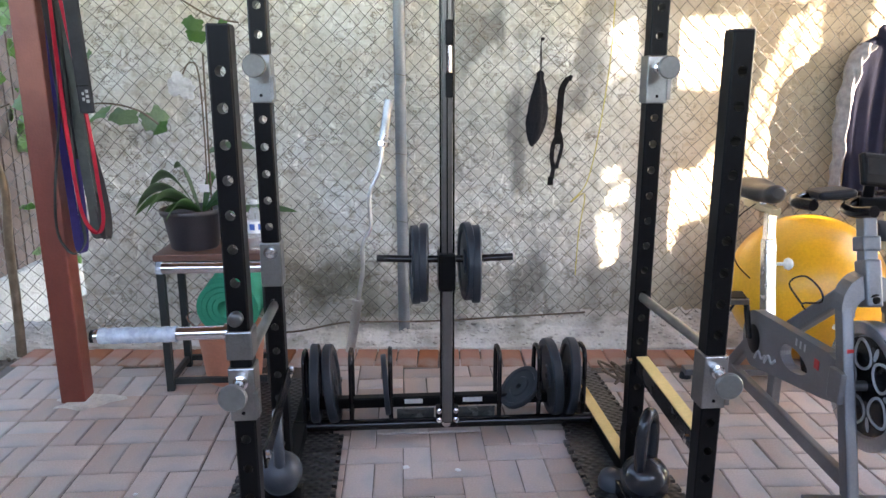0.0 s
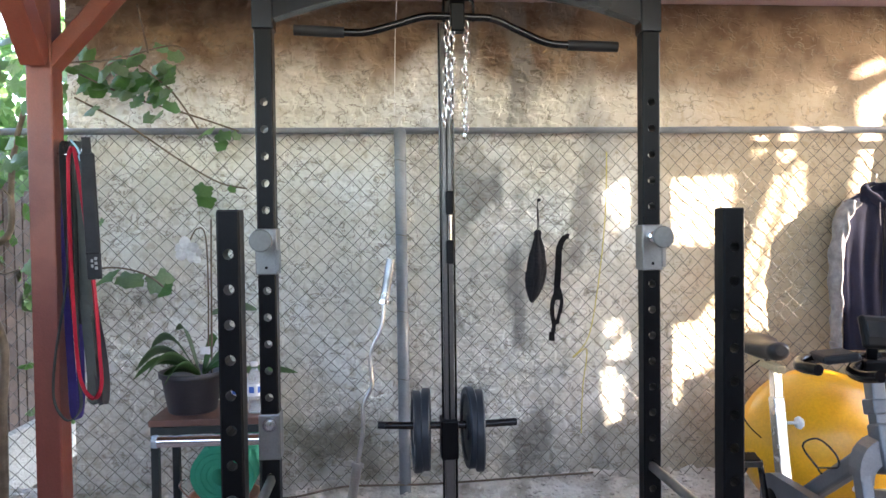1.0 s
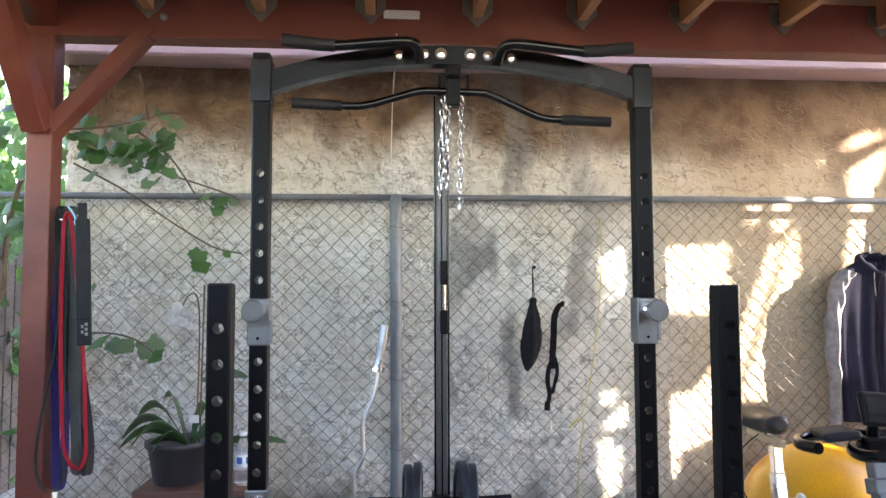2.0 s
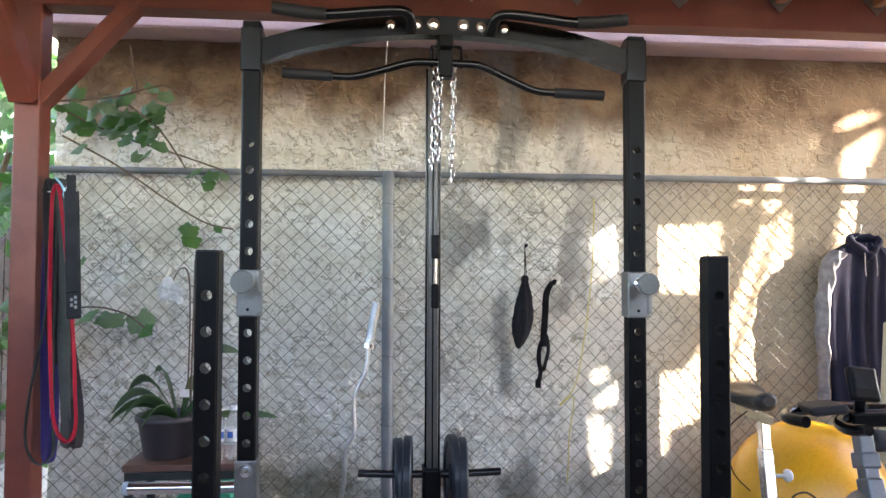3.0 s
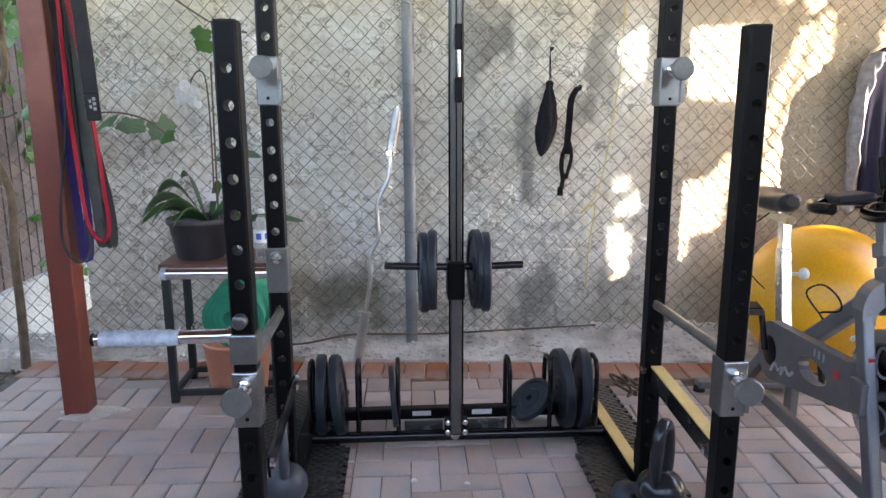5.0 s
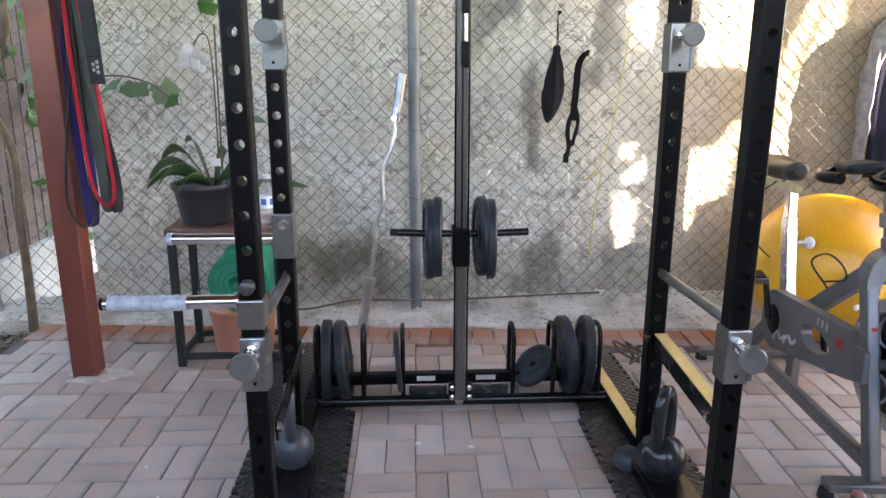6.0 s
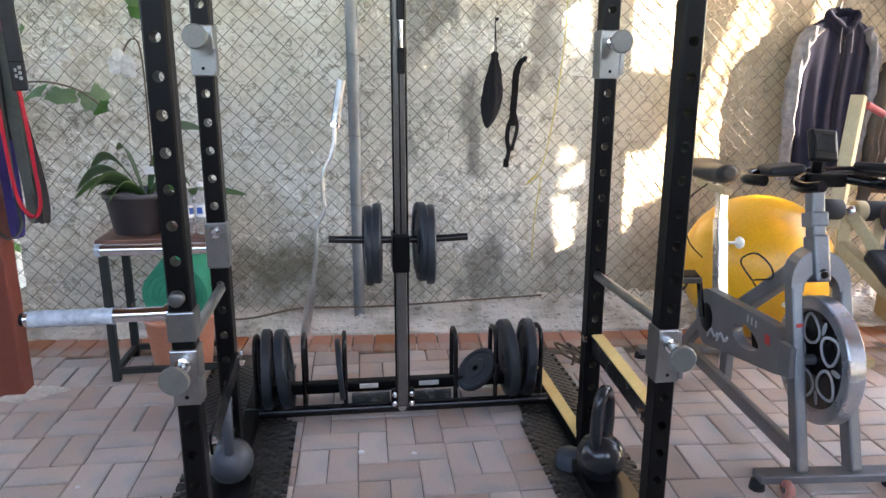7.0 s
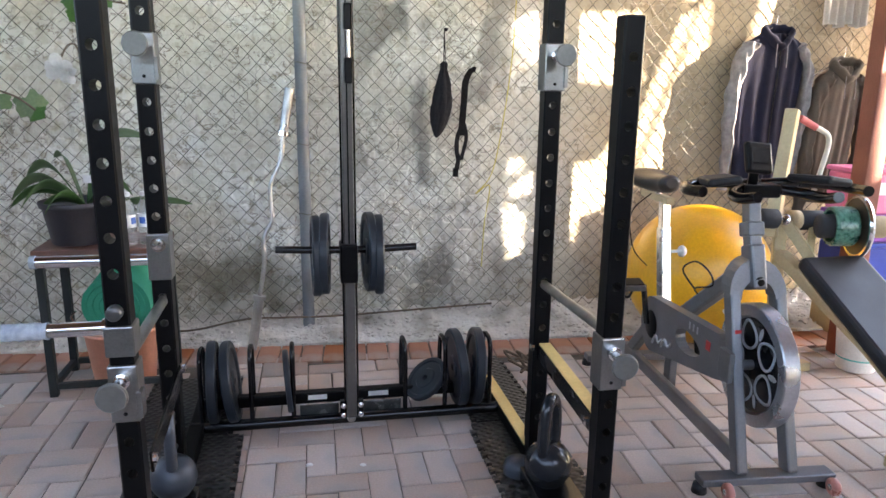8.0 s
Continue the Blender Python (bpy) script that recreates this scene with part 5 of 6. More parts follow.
strap = thing("wrist_strap", "twisted black webbing strap hanging from the chain link", "strap", (0.66, 1.1, 1.3))
ribbon(arc([(0.668, 1.105, 1.31), (0.645, 1.10, 1.275), (0.632, 1.098, 1.235), (0.627, 1.095, 1.15), (0.618, 1.09, 1.04), (0.614, 1.09, 0.99)]), 0.034, CLOTH_BLACK, "webbing", strap)
ribbon(arc([(0.608, 1.09, 1.02), (0.594, 1.085, 0.97), (0.592, 1.08, 0.92), (0.600, 1.08, 0.87), (0.590, 1.085, 0.81)]), 0.024, CLOTH_BLACK, "webbing", strap)
ribbon(arc([(0.630, 1.09, 1.05), (0.640, 1.085, 0.98), (0.626, 1.08, 0.92), (0.615, 1.085, 0.87)]), 0.020, CLOTH_BLACK, "webbing", strap)
part("buckle", box(bmesh.new(), 0.576, 0.604, 1.08, 1.09, 0.79, 0.835, 0.004), BLACK, strap)
part("tip", lathe(bmesh.new(), [(0, 0.015), (0.012, 0.01), (0.006, -0.012), (0, -0.015)], Matrix.Translation((0.677, 1.105, 1.305)), 8), CLOTH_BLACK, strap)
STRING = matter("yellow_string", (0.55, 0.48, 0.10), (0.48, 0.40, 0.08), 9, 0.8, 0, 0.1)
solo("string", tube(bmesh.new(), arc([(0.88, 1.115, 1.72), (0.87, 1.112, 1.4), (0.83, 1.11, 1.05), (0.78, 1.11, 0.80), (0.70, 1.11, 0.70), (0.77, 1.105, 0.74), (0.75, 1.11, 0.55), (0.74, 1.11, 0.32)]), 0.0028, 6), STRING, "thin yellow string tangled in the chain link", "string")
part("cord", tube(bmesh.new(), [(-0.148, 0.455, 2.40), (-0.165, 0.452, 2.1), (-0.172, 0.45, 1.80)], 0.0018, 6), WHITE_PAPER, pergola, "thin white cord")
# dead runner along the foot of the wall
solo("dry_runner", tube(bmesh.new(), arc([(-0.95, 1.03, 0.10), (-0.7, 1.02, 0.085), (-0.45, 1.04, 0.12), (-0.25, 1.07, 0.11), (0.0, 1.09, 0.10), (0.4, 1.10, 0.11), (0.8, 1.11, 0.12)]), 0.005, 6), BARK, "dry brown runner lying along the wall", "dead vine")
bm = bmesh.new()
for i in range(9):
    c = Vector((0.79 + rv.uniform(-0.05, 0.06), 0.52 + rv.uniform(-0.06, 0.06), 0.012))
    tube(bm, arc([c, c + Vector((rv.uniform(-0.06, 0.06), rv.uniform(-0.04, 0.04), rv.uniform(0.02, 0.06))), c + Vector((rv.uniform(-0.1, 0.1), rv.uniform(-0.08, 0.08), 0.012))], 5), 0.006, 6)
solo("dry_twigs", bm, BARK, "curled dry leaves and twigs on the pavers", "twigs", "stuff")
for x, y, r in ((-0.157, -0.15, 0.012), (0.018, -0.18, 0.010), (-1.02, -0.25, 0.007), (-0.93, -0.42, 0.006)):
    bm = lathe(bmesh.new(), [(0, 0.0052), (r * 0.8, 0.0048), (r, 0.003), (r * 1.05, 0.001)], pose(x, y, 0, 0, 0, x * 900) @ Matrix.Diagonal((1, 0.7, 1, 1)), 14)
    for v in bm.verts:
        v.co.x += 0.3 * r * math.sin(v.co.y * 400)
    solo("paint_drip", bm, WHITE_PAPER, "dried white paint drip on a paver", "paint drip", "", "paint drips")


# ---- right side: ball, spin bike, bench, clothes ----
BALL = matter("yellow_vinyl", (0.72, 0.36, 0.015), (0.66, 0.31, 0.012), 4, 0.35, 0, 0.1, 90, 0.001)
ball = thing("exercise_ball", "large yellow exercise ball resting against the fence", "exercise ball", (1.745, 0.75, 0))
pr = []
for i in range(49):
    a = -math.pi / 2 + math.pi * i / 48
    rr = 0.342 * (1 + 0.0022 * math.sin(a * 60))
    pr.append((abs(rr * math.cos(a)) if 0 < i < 48 else 0, 0.342 + rr * math.sin(a)))
part("ball", lathe(bmesh.new(), pr, pose(1.745, 0.745, 0, 0, 0, 0) @ pose(0, 0, 0.342, 60, 20, 0) @ Matrix.Translation((0, 0, -0.342)), 56), BALL, ball)
part("plug", lathe(bmesh.new(), [(0.016, 0), (0.016, 0.006), (0.009, 0.008), (0, 0.008)], pose(1.70, 0.42, 0.26, 110, 0, 10), 14), WHITE_PAPER, ball)

BIKE_GREY = matter("silver_grey_paint", (0.165, 0.169, 0.180), (0.135, 0.139, 0.150), 5, 0.38, 0.5, 0.06, 150, 0.0005)
BIKE_DARK = matter("darker_grey_paint", (0.15, 0.155, 0.165), (0.12, 0.125, 0.135), 5, 0.4, 0.4, 0.06)
CREAM = matter("tan_painted_steel", (0.48, 0.38, 0.22), (0.42, 0.33, 0.19), 6, 0.5, 0.1, 0.1)
RED_DECAL = matter("red_sticker", (0.55, 0.03, 0.03), (0.45, 0.03, 0.03), 9, 0.5, 0, 0.05)
CLEAR_RED = matter("reddish_clear_wheel", (0.55, 0.22, 0.18), (0.45, 0.16, 0.13), 30, 0.3, 0, 0.2, trans=0.2)
BO = Vector((1.26, -0.505, 0))
BM = Matrix.Translation(BO) @ pose(0, 0, 0, 0, 0, -5.0)


def B(u, v, z):
    return BM @ Vector((u, v, z))


bike = thing("spin_bike", "silver grey spin bike with a heavy flywheel and black handlebars", "exercise bike", tuple(BO))


def bar_between(a, b, w, d, bevel=0.006):
    a, b = Vector(a), Vector(b)
    return box(bmesh.new(), -w / 2, w / 2, -d / 2, d / 2, -(b - a).length, 0, bevel, look(a, b))


part("front_foot", box(bmesh.new(), -0.225, 0.215, -0.06, 0.0, 0.03, 0.055, 0.004, BM), BIKE_GREY, bike)
for u in (-0.22, 0.20):
    part("rubber_foot", lathe(bmesh.new(), [(0, 0), (0.024, 0), (0.020, 0.03), (0, 0.03)], BM @ Matrix.Translation((u, -0.03, 0)), 14), RUBBER, bike)
for u in (-0.155, 0.19):
    wh = part("transport_wheel", lathe(bmesh.new(), [(0.008, -0.012), (0.022, -0.012), (0.028, -0.007), (0.028, 0.007), (0.022, 0.012), (0.008, 0.012)], BM @ Matrix.Translation((u, -0.085, 0.028)) @ Y90, 20), CLEAR_RED, bike, "translucent reddish wheel")
    part("hub", lathe(bmesh.new(), [(0, -0.014), (0.010, -0.014), (0.010, 0.014), (0, 0.014)], BM @ Matrix.Translation((u, -0.085, 0.028)) @ Y90, 12), CHROME, wh)
for u0, u1 in ((-0.088, -0.074), (0.078, 0.080)):
    part("fork_leg", bar_between(B(u0, -0.02, 0.05), B(u1, 0.165, 0.60), 0.036, 0.058, 0.008), BIKE_GREY, bike)


def fork_arch():
    """Curved crown that joins the fork legs over the flywheel."""
    bm = bmesh.new()
    outer, inner = [], []
    for i in range(15):
        a = math.pi * i / 14
        outer.append((0.096 * math.cos(a), 0.59 + 0.112 * math.sin(a)))
        inner.append((0.058 * math.cos(a), 0.575 + 0.060 * math.sin(a)))
    rows = []
    for (x1, z1), (x0, z0) in zip(outer, inner):
        lean = 0.165
        rows.append([bm.verts.new(B(x, lean + (z - 0.6) * 0.3 + dv, z)) for x, z, dv in ((x1, z1, -0.03), (x0, z0, -0.03), (x0, z0, 0.03), (x1, z1, 0.03))])
    for a, b in zip(rows, rows[1:]):
        for k in range(4):
            bm.faces.new((a[k], a[(k + 1) % 4], b[(k + 1) % 4], b[k]))
    bm.faces.new(rows[0])
    bm.faces.new(rows[-1][::-1])
    bmesh.ops.bevel(bm, geom=[e for e in bm.edges if len(e.link_faces) == 2 and e.calc_face_angle(0) > 1.1], offset=0.006, segments=2, affect="EDGES")
    return bm


part("fork_crown", fork_arch(), BIKE_GREY, bike)
part("head_plate", bar_between(B(0, 0.155, 0.60), B(0, 0.20, 0.74), 0.05, 0.07, 0.008), BIKE_GREY, bike)
part("bar_post", bar_between(B(0, 0.19, 0.70), B(0, 0.245, 0.90), 0.042, 0.05, 0.006), BIKE_GREY, bike)
part("clamp", bar_between(B(0, 0.21, 0.765), B(0, 0.222, 0.81), 0.056, 0.064, 0.006), BIKE_DARK, bike)
part("brake_bolt", hex_bolt(B(0.0, 0.135, 0.63), X90, 0.012), BLACK, bike)
FW = BM @ Matrix.Translation((0.0, 0.10, 0.365)) @ Y90
wheel = part("flywheel", lathe(bmesh.new(), [(0, -0.012), (0.155, -0.012), (0.160, -0.024), (0.196, -0.026), (0.200, -0.022), (0.200, 0.022), (0.196, 0.026), (0.160, 0.024), (0.155, 0.012), (0, 0.012)], FW, 64, True, True), matter("polished_flywheel", (0.50, 0.51, 0.53), (0.42, 0.43, 0.45), 8, 0.28, 0.9, 0.05), bike, "bright steel rim")
part("cover", lathe(bmesh.new(), [(0, -0.0145), (0.153, -0.0145), (0.153, -0.0125)], FW, 48, True, True), BLACK_GLOSS, wheel, "black flywheel cover")
part("axle", lathe(bmesh.new(), [(0, -0.075), (0.016, -0.075), (0.016, 0.075), (0, 0.075)], FW, 16, True, True), BIKE_DARK, wheel)
PETAL_GREY = matter("grey_print", (0.40, 0.41, 0.43), (0.35, 0.36, 0.38), 8, 0.5, 0, 0.05)
for k in range(5):
    a = k * math.tau / 5 + 0.3
    loop = []
    for t in np.linspace(0, math.tau, 25)[:-1]:
        r, s = 0.098 + 0.046 * math.cos(t), 0.036 * math.sin(t) * (1.15 - 0.35 * math.cos(t))
        loop.append(FW @ Vector((r * math.cos(a) - s * math.sin(a), r * math.sin(a) + s * math.cos(a), -0.0155)))
    part("petal_print", tube(bmesh.new(), loop, 0.0048, 6, True), PETAL_GREY, wheel)
    a += math.tau / 10
    bm = bmesh.new()
    pts = [(0.118 + 0.024 * math.cos(t), 0.010 * math.sin(t)) for t in np.linspace(0, math.tau, 13)[:-1]]
    bm.faces.new([bm.verts.new(FW @ Vector((r * math.cos(a) - s * math.sin(a), r * math.sin(a) + s * math.cos(a), -0.0158))) for r, s in pts])
    part("dot_print", bm, PETAL_GREY, wheel)
part("bearing_block", box(bmesh.new(), -0.118, -0.098, 0.055, 0.125, 0.32, 0.42, 0.004, BM), BIKE_DARK, bike)
# chain guard
bm = bmesh.new()
side = [(0.735 + 0.105 * math.cos(a), 0.285 + 0.115 * math.sin(a)) for a in np.linspace(math.pi / 2, -math.pi / 2, 17)] + [(0.20, 0.275), (0.11, 0.30), (0.11, 0.42), (0.20, 0.435)]
hole = [(0.41 + 0.10 * math.cos(t), 0.322 + 0.042 * math.sin(t) * (1 + 0.25 * math.cos(t))) for t in np.linspace(0, math.tau, 25)[:-1]]
rims = []
for path in (side, hole):
    v = [bm.verts.new(B(-0.085, q, z)) for q, z in path]
    rims += [bm.edges.new((v[i], v[(i + 1) % len(v)])) for i in range(len(v))]
bmesh.ops.triangle_fill(bm, edges=rims, use_beauty=True)
out = bmesh.ops.extrude_face_region(bm, geom=bm.faces[:])
bmesh.ops.translate(bm, verts=[g for g in out["geom"] if isinstance(g, bmesh.types.BMVert)], vec=B(-0.045, 0, 0) - B(-0.085, 0, 0))
bmesh.ops.recalc_face_normals(bm, faces=bm.faces[:])
guard = part("chain_guard", bm, BIKE_GREY, bike)
part("crank_cover", lathe(bmesh.new(), [(0, 0.004), (0.05, 0.004), (0.058, 0)], BM @ Matrix.Translation((-0.087, 0.735, 0.285)) @ pose(0, 0, 0, 0, -90, 0), 28), BLACK, guard)
for v, z in ((0.24, 0.37),):
    part("red_mark", box(bmesh.new(), -0.0875, -0.0855, v, v + 0.03, z - 0.015, z + 0.018, 0, BM), RED_DECAL, guard)
for k, (v, z) in enumerate(((0.66, 0.222), (0.575, 0.236))):
    part("flame_print", tube(bmesh.new(), arc([B(-0.086, v + 0.05, z - 0.008), B(-0.086, v + 0.02, z + 0.03), B(-0.086, v - 0.01, z + 0.012), B(-0.086, v - 0.04, z + 0.035)], 4), 0.006, 6), PETAL_GREY, guard)
bm = bmesh.new()
for i in range(3):
    box(bm, -0.0872, -0.0855, 0.335 + 0.03 * i, 0.345 + 0.03 * i, 0.382, 0.408, 0, BM)
part("print", bm, PETAL_GREY, guard, "worn pale lettering bars")
for u in (-0.077, 0.079):
    part("red_mark", box(bmesh.new(), u - 0.010, u + 0.010, 0.092, 0.096, 0.46, 0.485, 0, BM), RED_DECAL, bike)
# rails and stand
part("lower_rail", bar_between(B(-0.075, 0.03, 0.08), B(-0.072, 1.03, 0.075), 0.03, 0.05), BIKE_GREY, bike)
part("rear_foot", box(bmesh.new(), -0.26, 0.26, 0.98, 1.04, 0.02, 0.05, 0.004, BM), BIKE_GREY, bike)
for u in (-0.25, 0.25):
    part("rubber_foot", lathe(bmesh.new(), [(0, 0), (0.026, 0), (0.022, 0.025), (0, 0.025)], BM @ Matrix.Translation((u, 1.01, 0)), 14), RUBBER, bike)
part("rear_leg", bar_between(B(-0.065, 0.80, 0.25), B(-0.068, 1.0, 0.05), 0.035, 0.05), BIKE_GREY, bike)
part("rear_leg", bar_between(B(0.02, 0.745, 0.0), B(0.02, 0.745, 0.26), 0.035, 0.05), BIKE_GREY, bike)
part("down_tube", bar_between(B(0, 0.78, 0.25), B(0, 0.20, 0.665), 0.045, 0.06, 0.01), BIKE_DARK, bike)
part("down_tube_label", box(bmesh.new(), -0.026, -0.0235, -0.018, 0.018, -0.52, -0.42, 0, look(B(0, 0.78, 0.25), B(0, 0.20, 0.665))), PETAL_GREY, bike, "pale sticker")
# bright metal, lighter than the frame: sunlight on the tube put into its colour
part("seat_tube", bar_between(B(0, 0.80, 0.25), B(0, 0.885, 0.66), 0.045, 0.056, 0.006), matter("sunlit_seat_tube", (0.55, 0.55, 0.55), (0.48, 0.48, 0.48), 8, 0.25, 0.9, 0.03), bike)
post_ = part("seat_post", bar_between(B(0, 0.88, 0.64), B(0, 0.895, 0.775), 0.036, 0.046, 0.004), CHROME, bike)
part("adjust_knob", lathe(bmesh.new(), [(0.007, 0), (0.007, 0.04), (0.022, 0.042), (0.026, 0.055), (0.018, 0.066), (0, 0.066)], BM @ Matrix.Translation((0.026, 0.86, 0.56)) @ Y90, 16), WHITE_PAPER, bike)
part("seat_slide", bar_between(B(0, 0.84, 0.775), B(0, 1.12, 0.775), 0.036, 0.03, 0.004), CREAM, bike)


def saddle():
    bm = bmesh.new()
    rows = []
    for i in range(15):
        s = i / 14
        v = 0.84 + 0.30 * s
        w = 0.044 + 0.080 * max(0, (s - 0.2) / 0.8) ** 1.2 * (1 - 0.35 * max(0, s - 0.85) / 0.15)
        z = 0.835 + 0.018 * (2 * s - 1) ** 2
        e = 0.55 if i in (0, 14) else 1
        rows.append([bm.verts.new(B(w * e * math.cos(t), v, z + (0.034 if math.sin(t) > 0 else 0.040) * e * math.sin(t))) for t in np.linspace(0, math.tau, 17)[:-1]])
    for a, b in zip(rows, rows[1:]):
        for k in range(16):
            bm.faces.new((a[k], a[(k + 1) % 16], b[(k + 1) % 16], b[k])).smooth = True
    bm.faces.new(rows[0])
    bm.faces.new(rows[-1][::-1])
    return bm


part("saddle", saddle(), matter("black_vinyl", (0.014, 0.013, 0.014), (0.022, 0.02, 0.02), 9, 0.42, 0, 0.2), bike)
part("saddle_stem", tube(bmesh.new(), [B(0, 0.96, 0.775), B(0, 0.965, 0.815)], 0.014, 12), CHROME, bike)
part("cable", tube(bmesh.new(), arc([B(-0.03, 0.97, 0.79), B(-0.10, 1.0, 0.70), B(-0.09, 0.98, 0.55), B(-0.04, 0.93, 0.48)]), 0.003, 6), BLACK, bike)
for s, ang in ((-1, 75), (1, 255)):
    cr = part("crank", bar_between(B(s * 0.105, 0.735, 0.285), B(s * 0.112, 0.735 - s * 0.045, 0.285 - s * 0.155), 0.014, 0.026, 0.003), BLACK_GLOSS, bike)
    c = B(s * 0.165, 0.735 - s * 0.045, 0.285 - s * 0.155)
    m = Matrix.Translation(c) @ pose(0, 0, 0, 12, 0, -5)
    pd = part("pedal", box(bmesh.new(), -0.05, 0.05, -0.038, 0.038, -0.012, 0.012, 0.003, m), GREY_STEEL, cr)
    part("toe_clip", tube(bmesh.new(), arc([m @ Vector((-0.035, 0.035, -0.01)), m @ Vector((-0.04, 0.06, -0.045)), m @ Vector((0, 0.02, -0.07)), m @ Vector((0.04, 0.06, -0.045)), m @ Vector((0.035, 0.035, -0.01))], 5), 0.006, 6), BLACK, cr)
    part("tread", box(bmesh.new(), -0.045, 0.045, -0.03, 0.03, 0.0125, 0.016, 0.001, m), BLACK, cr)
# handlebars
HB = 0.925
part("bar_clamp", box(bmesh.new(), -0.06, 0.06, 0.17, 0.27, HB - 0.03, HB + 0.012, 0.008, BM), BLACK, bike)
for s in (-1, 1):
    part("handlebar", tube(bmesh.new(), arc([B(0, 0.22, HB), B(s * 0.06, 0.20, HB - 0.004), B(s * 0.12, 0.14, HB - 0.012), B(s * 0.135, 0.06, HB - 0.012), B(s * 0.125, -0.01, HB + 0.002)], 6), 0.0165, 14), BLACK_GLOSS, bike)
    part("handlebar", tube(bmesh.new(), arc([B(s * 0.02, 0.24, HB + 0.008), B(s * 0.12, 0.235, HB + 0.012), B(s * 0.23, 0.20, HB + 0.01), B(s * 0.275, 0.13, HB + 0.006), B(s * 0.262, 0.05, HB + 0.01)], 6), 0.0165, 14), BLACK_GLOSS, bike)
    part("elbow_pad", box(bmesh.new(), -0.05, 0.05, -0.085, 0.085, -0.012, 0.014, 0.011, BM @ pose(s * 0.165, 0.15, HB + 0.03, -4, s * 8, s * 12)), RUBBER, bike)
cons = part("console", box(bmesh.new(), -0.045, 0.045, -0.012, 0.014, -0.05, 0.05, 0.008, BM @ pose(-0.035, 0.165, HB + 0.098, -22, 6, 8)), BLACK, bike)
part("screen", box(bmesh.new(), -0.034, 0.034, -0.0145, -0.012, -0.02, 0.03, 0.001, BM @ pose(-0.035, 0.165, HB + 0.098, -22, 6, 8)), matter("dark_screen", (0.02, 0.022, 0.024), (0.03, 0.032, 0.034), 8, 0.15, 0, 0.0), cons)
part("console_arm", bar_between(B(-0.02, 0.21, HB), B(-0.035, 0.18, HB + 0.06), 0.03, 0.03), BLACK, bike)
bm = tube(bmesh.new(), arc([B(-0.03, 0.50, 0.50), B(-0.07, 0.53, 0.57), B(-0.06, 0.45, 0.62), B(-0.05, 0.36, 0.60), B(-0.05, 0.34, 0.56), B(-0.07, 0.42, 0.53), B(-0.03, 0.48, 0.49)], 5), 0.0035, 6)
part("bottle_cage", bm, BLACK_GLOSS, bike)

# bench with leg rollers
bench = thing("weight_bench", "tan steel weight bench with a sloping black pad and foam rollers", "weight bench", (1.9, 0.1, 0))
PAD = matter("blue_black_vinyl", (0.018, 0.019, 0.023), (0.013, 0.014, 0.017), 4, 0.55, 0, 0.2, 200, 0.001, spec=0.3)
A0, A1 = Vector((1.935, 0.10, 0.585)), Vector((1.95, -0.72, 0.13))
pm_ = look(A0, A1)
pad = part("back_pad", box(bmesh.new(), -0.145, 0.145, -0.055, 0.0, -(A1 - A0).length, 0, 0.016, pm_), PAD, bench)
part("pad_board", box(bmesh.new(), -0.138, 0.138, -0.068, -0.057, -(A1 - A0).length + 0.01, -0.01, 0.002, pm_), CREAM, bench)
part("upright_bar", bar_between((1.79, 0.30, 0.62), (1.878, 0.37, 1.15), 0.052, 0.052, 0.004), CREAM, bench)
for i in range(7):
    p = Vector((1.79, 0.30, 0.62)).lerp(Vector((1.878, 0.37, 1.15)), 0.44 + 0.085 * i)
    part("pin_hole", lathe(bmesh.new(), [(0, 0.036), (0.006, 0.036), (0.006, 0.02)], look(p, Vector((-0.15, -2.29, 1.23))), 10), BLACK, bench)
part("main_beam", bar_between((1.84, 0.30, 0.55), (1.96, -0.50, 0.12), 0.05, 0.05, 0.004), CREAM, bench)
part("rear_leg", bar_between((1.86, 0.30, 0.02), (1.84, 0.31, 0.70), 0.05, 0.05, 0.004), CREAM, bench)
part("rear_foot", box(bmesh.new(), 1.66, 2.06, 0.28, 0.33, 0.0, 0.04, 0.004), CREAM, bench)
part("front_leg", bar_between((1.93, -0.50, 0.02), (1.94, -0.48, 0.16), 0.05, 0.05, 0.004), CREAM, bench)
part("front_foot", box(bmesh.new(), 1.74, 2.12, -0.53, -0.48, 0.0, 0.04, 0.004), CREAM, bench)
part("strut", bar_between((1.84, 0.29, 0.70), (1.93, 0.18, 0.52), 0.03, 0.045, 0.003), CREAM, bench)
part("strut", bar_between((1.98, 0.29, 0.70), (1.90, 0.18, 0.50), 0.03, 0.045, 0.003), CREAM, bench)
FOAM = matter("black_foam", (0.02, 0.022, 0.026), (0.03, 0.032, 0.038), 9, 0.8, 0, 0.4, 120, 0.002)
TANFOAM = matter("worn_tan_foam", (0.42, 0.33, 0.2), (0.36, 0.28, 0.17), 9, 0.8, 0, 0.4, 120, 0.002)
for (a, b), mt in ((((1.72, 0.29, 0.705), (1.80, 0.29, 0.70)), FOAM), (((1.86, 0.29, 0.695), (1.905, 0.29, 0.692)), TANFOAM), (((1.905, 0.29, 0.692), (2.02, 0.285, 0.69)), FOAM)):
    part("foam_roller", tube(bmesh.new(), [a, Vector(a).lerp(Vector(b), 0.04), Vector(a).lerp(Vector(b), 0.96), b], [0.036, 0.042, 0.042, 0.036], 20), mt, bench)
part("roller_rod", tube(bmesh.new(), [(1.70, 0.29, 0.706), (2.04, 0.285, 0.69)], 0.012, 12), CHROME, bench)
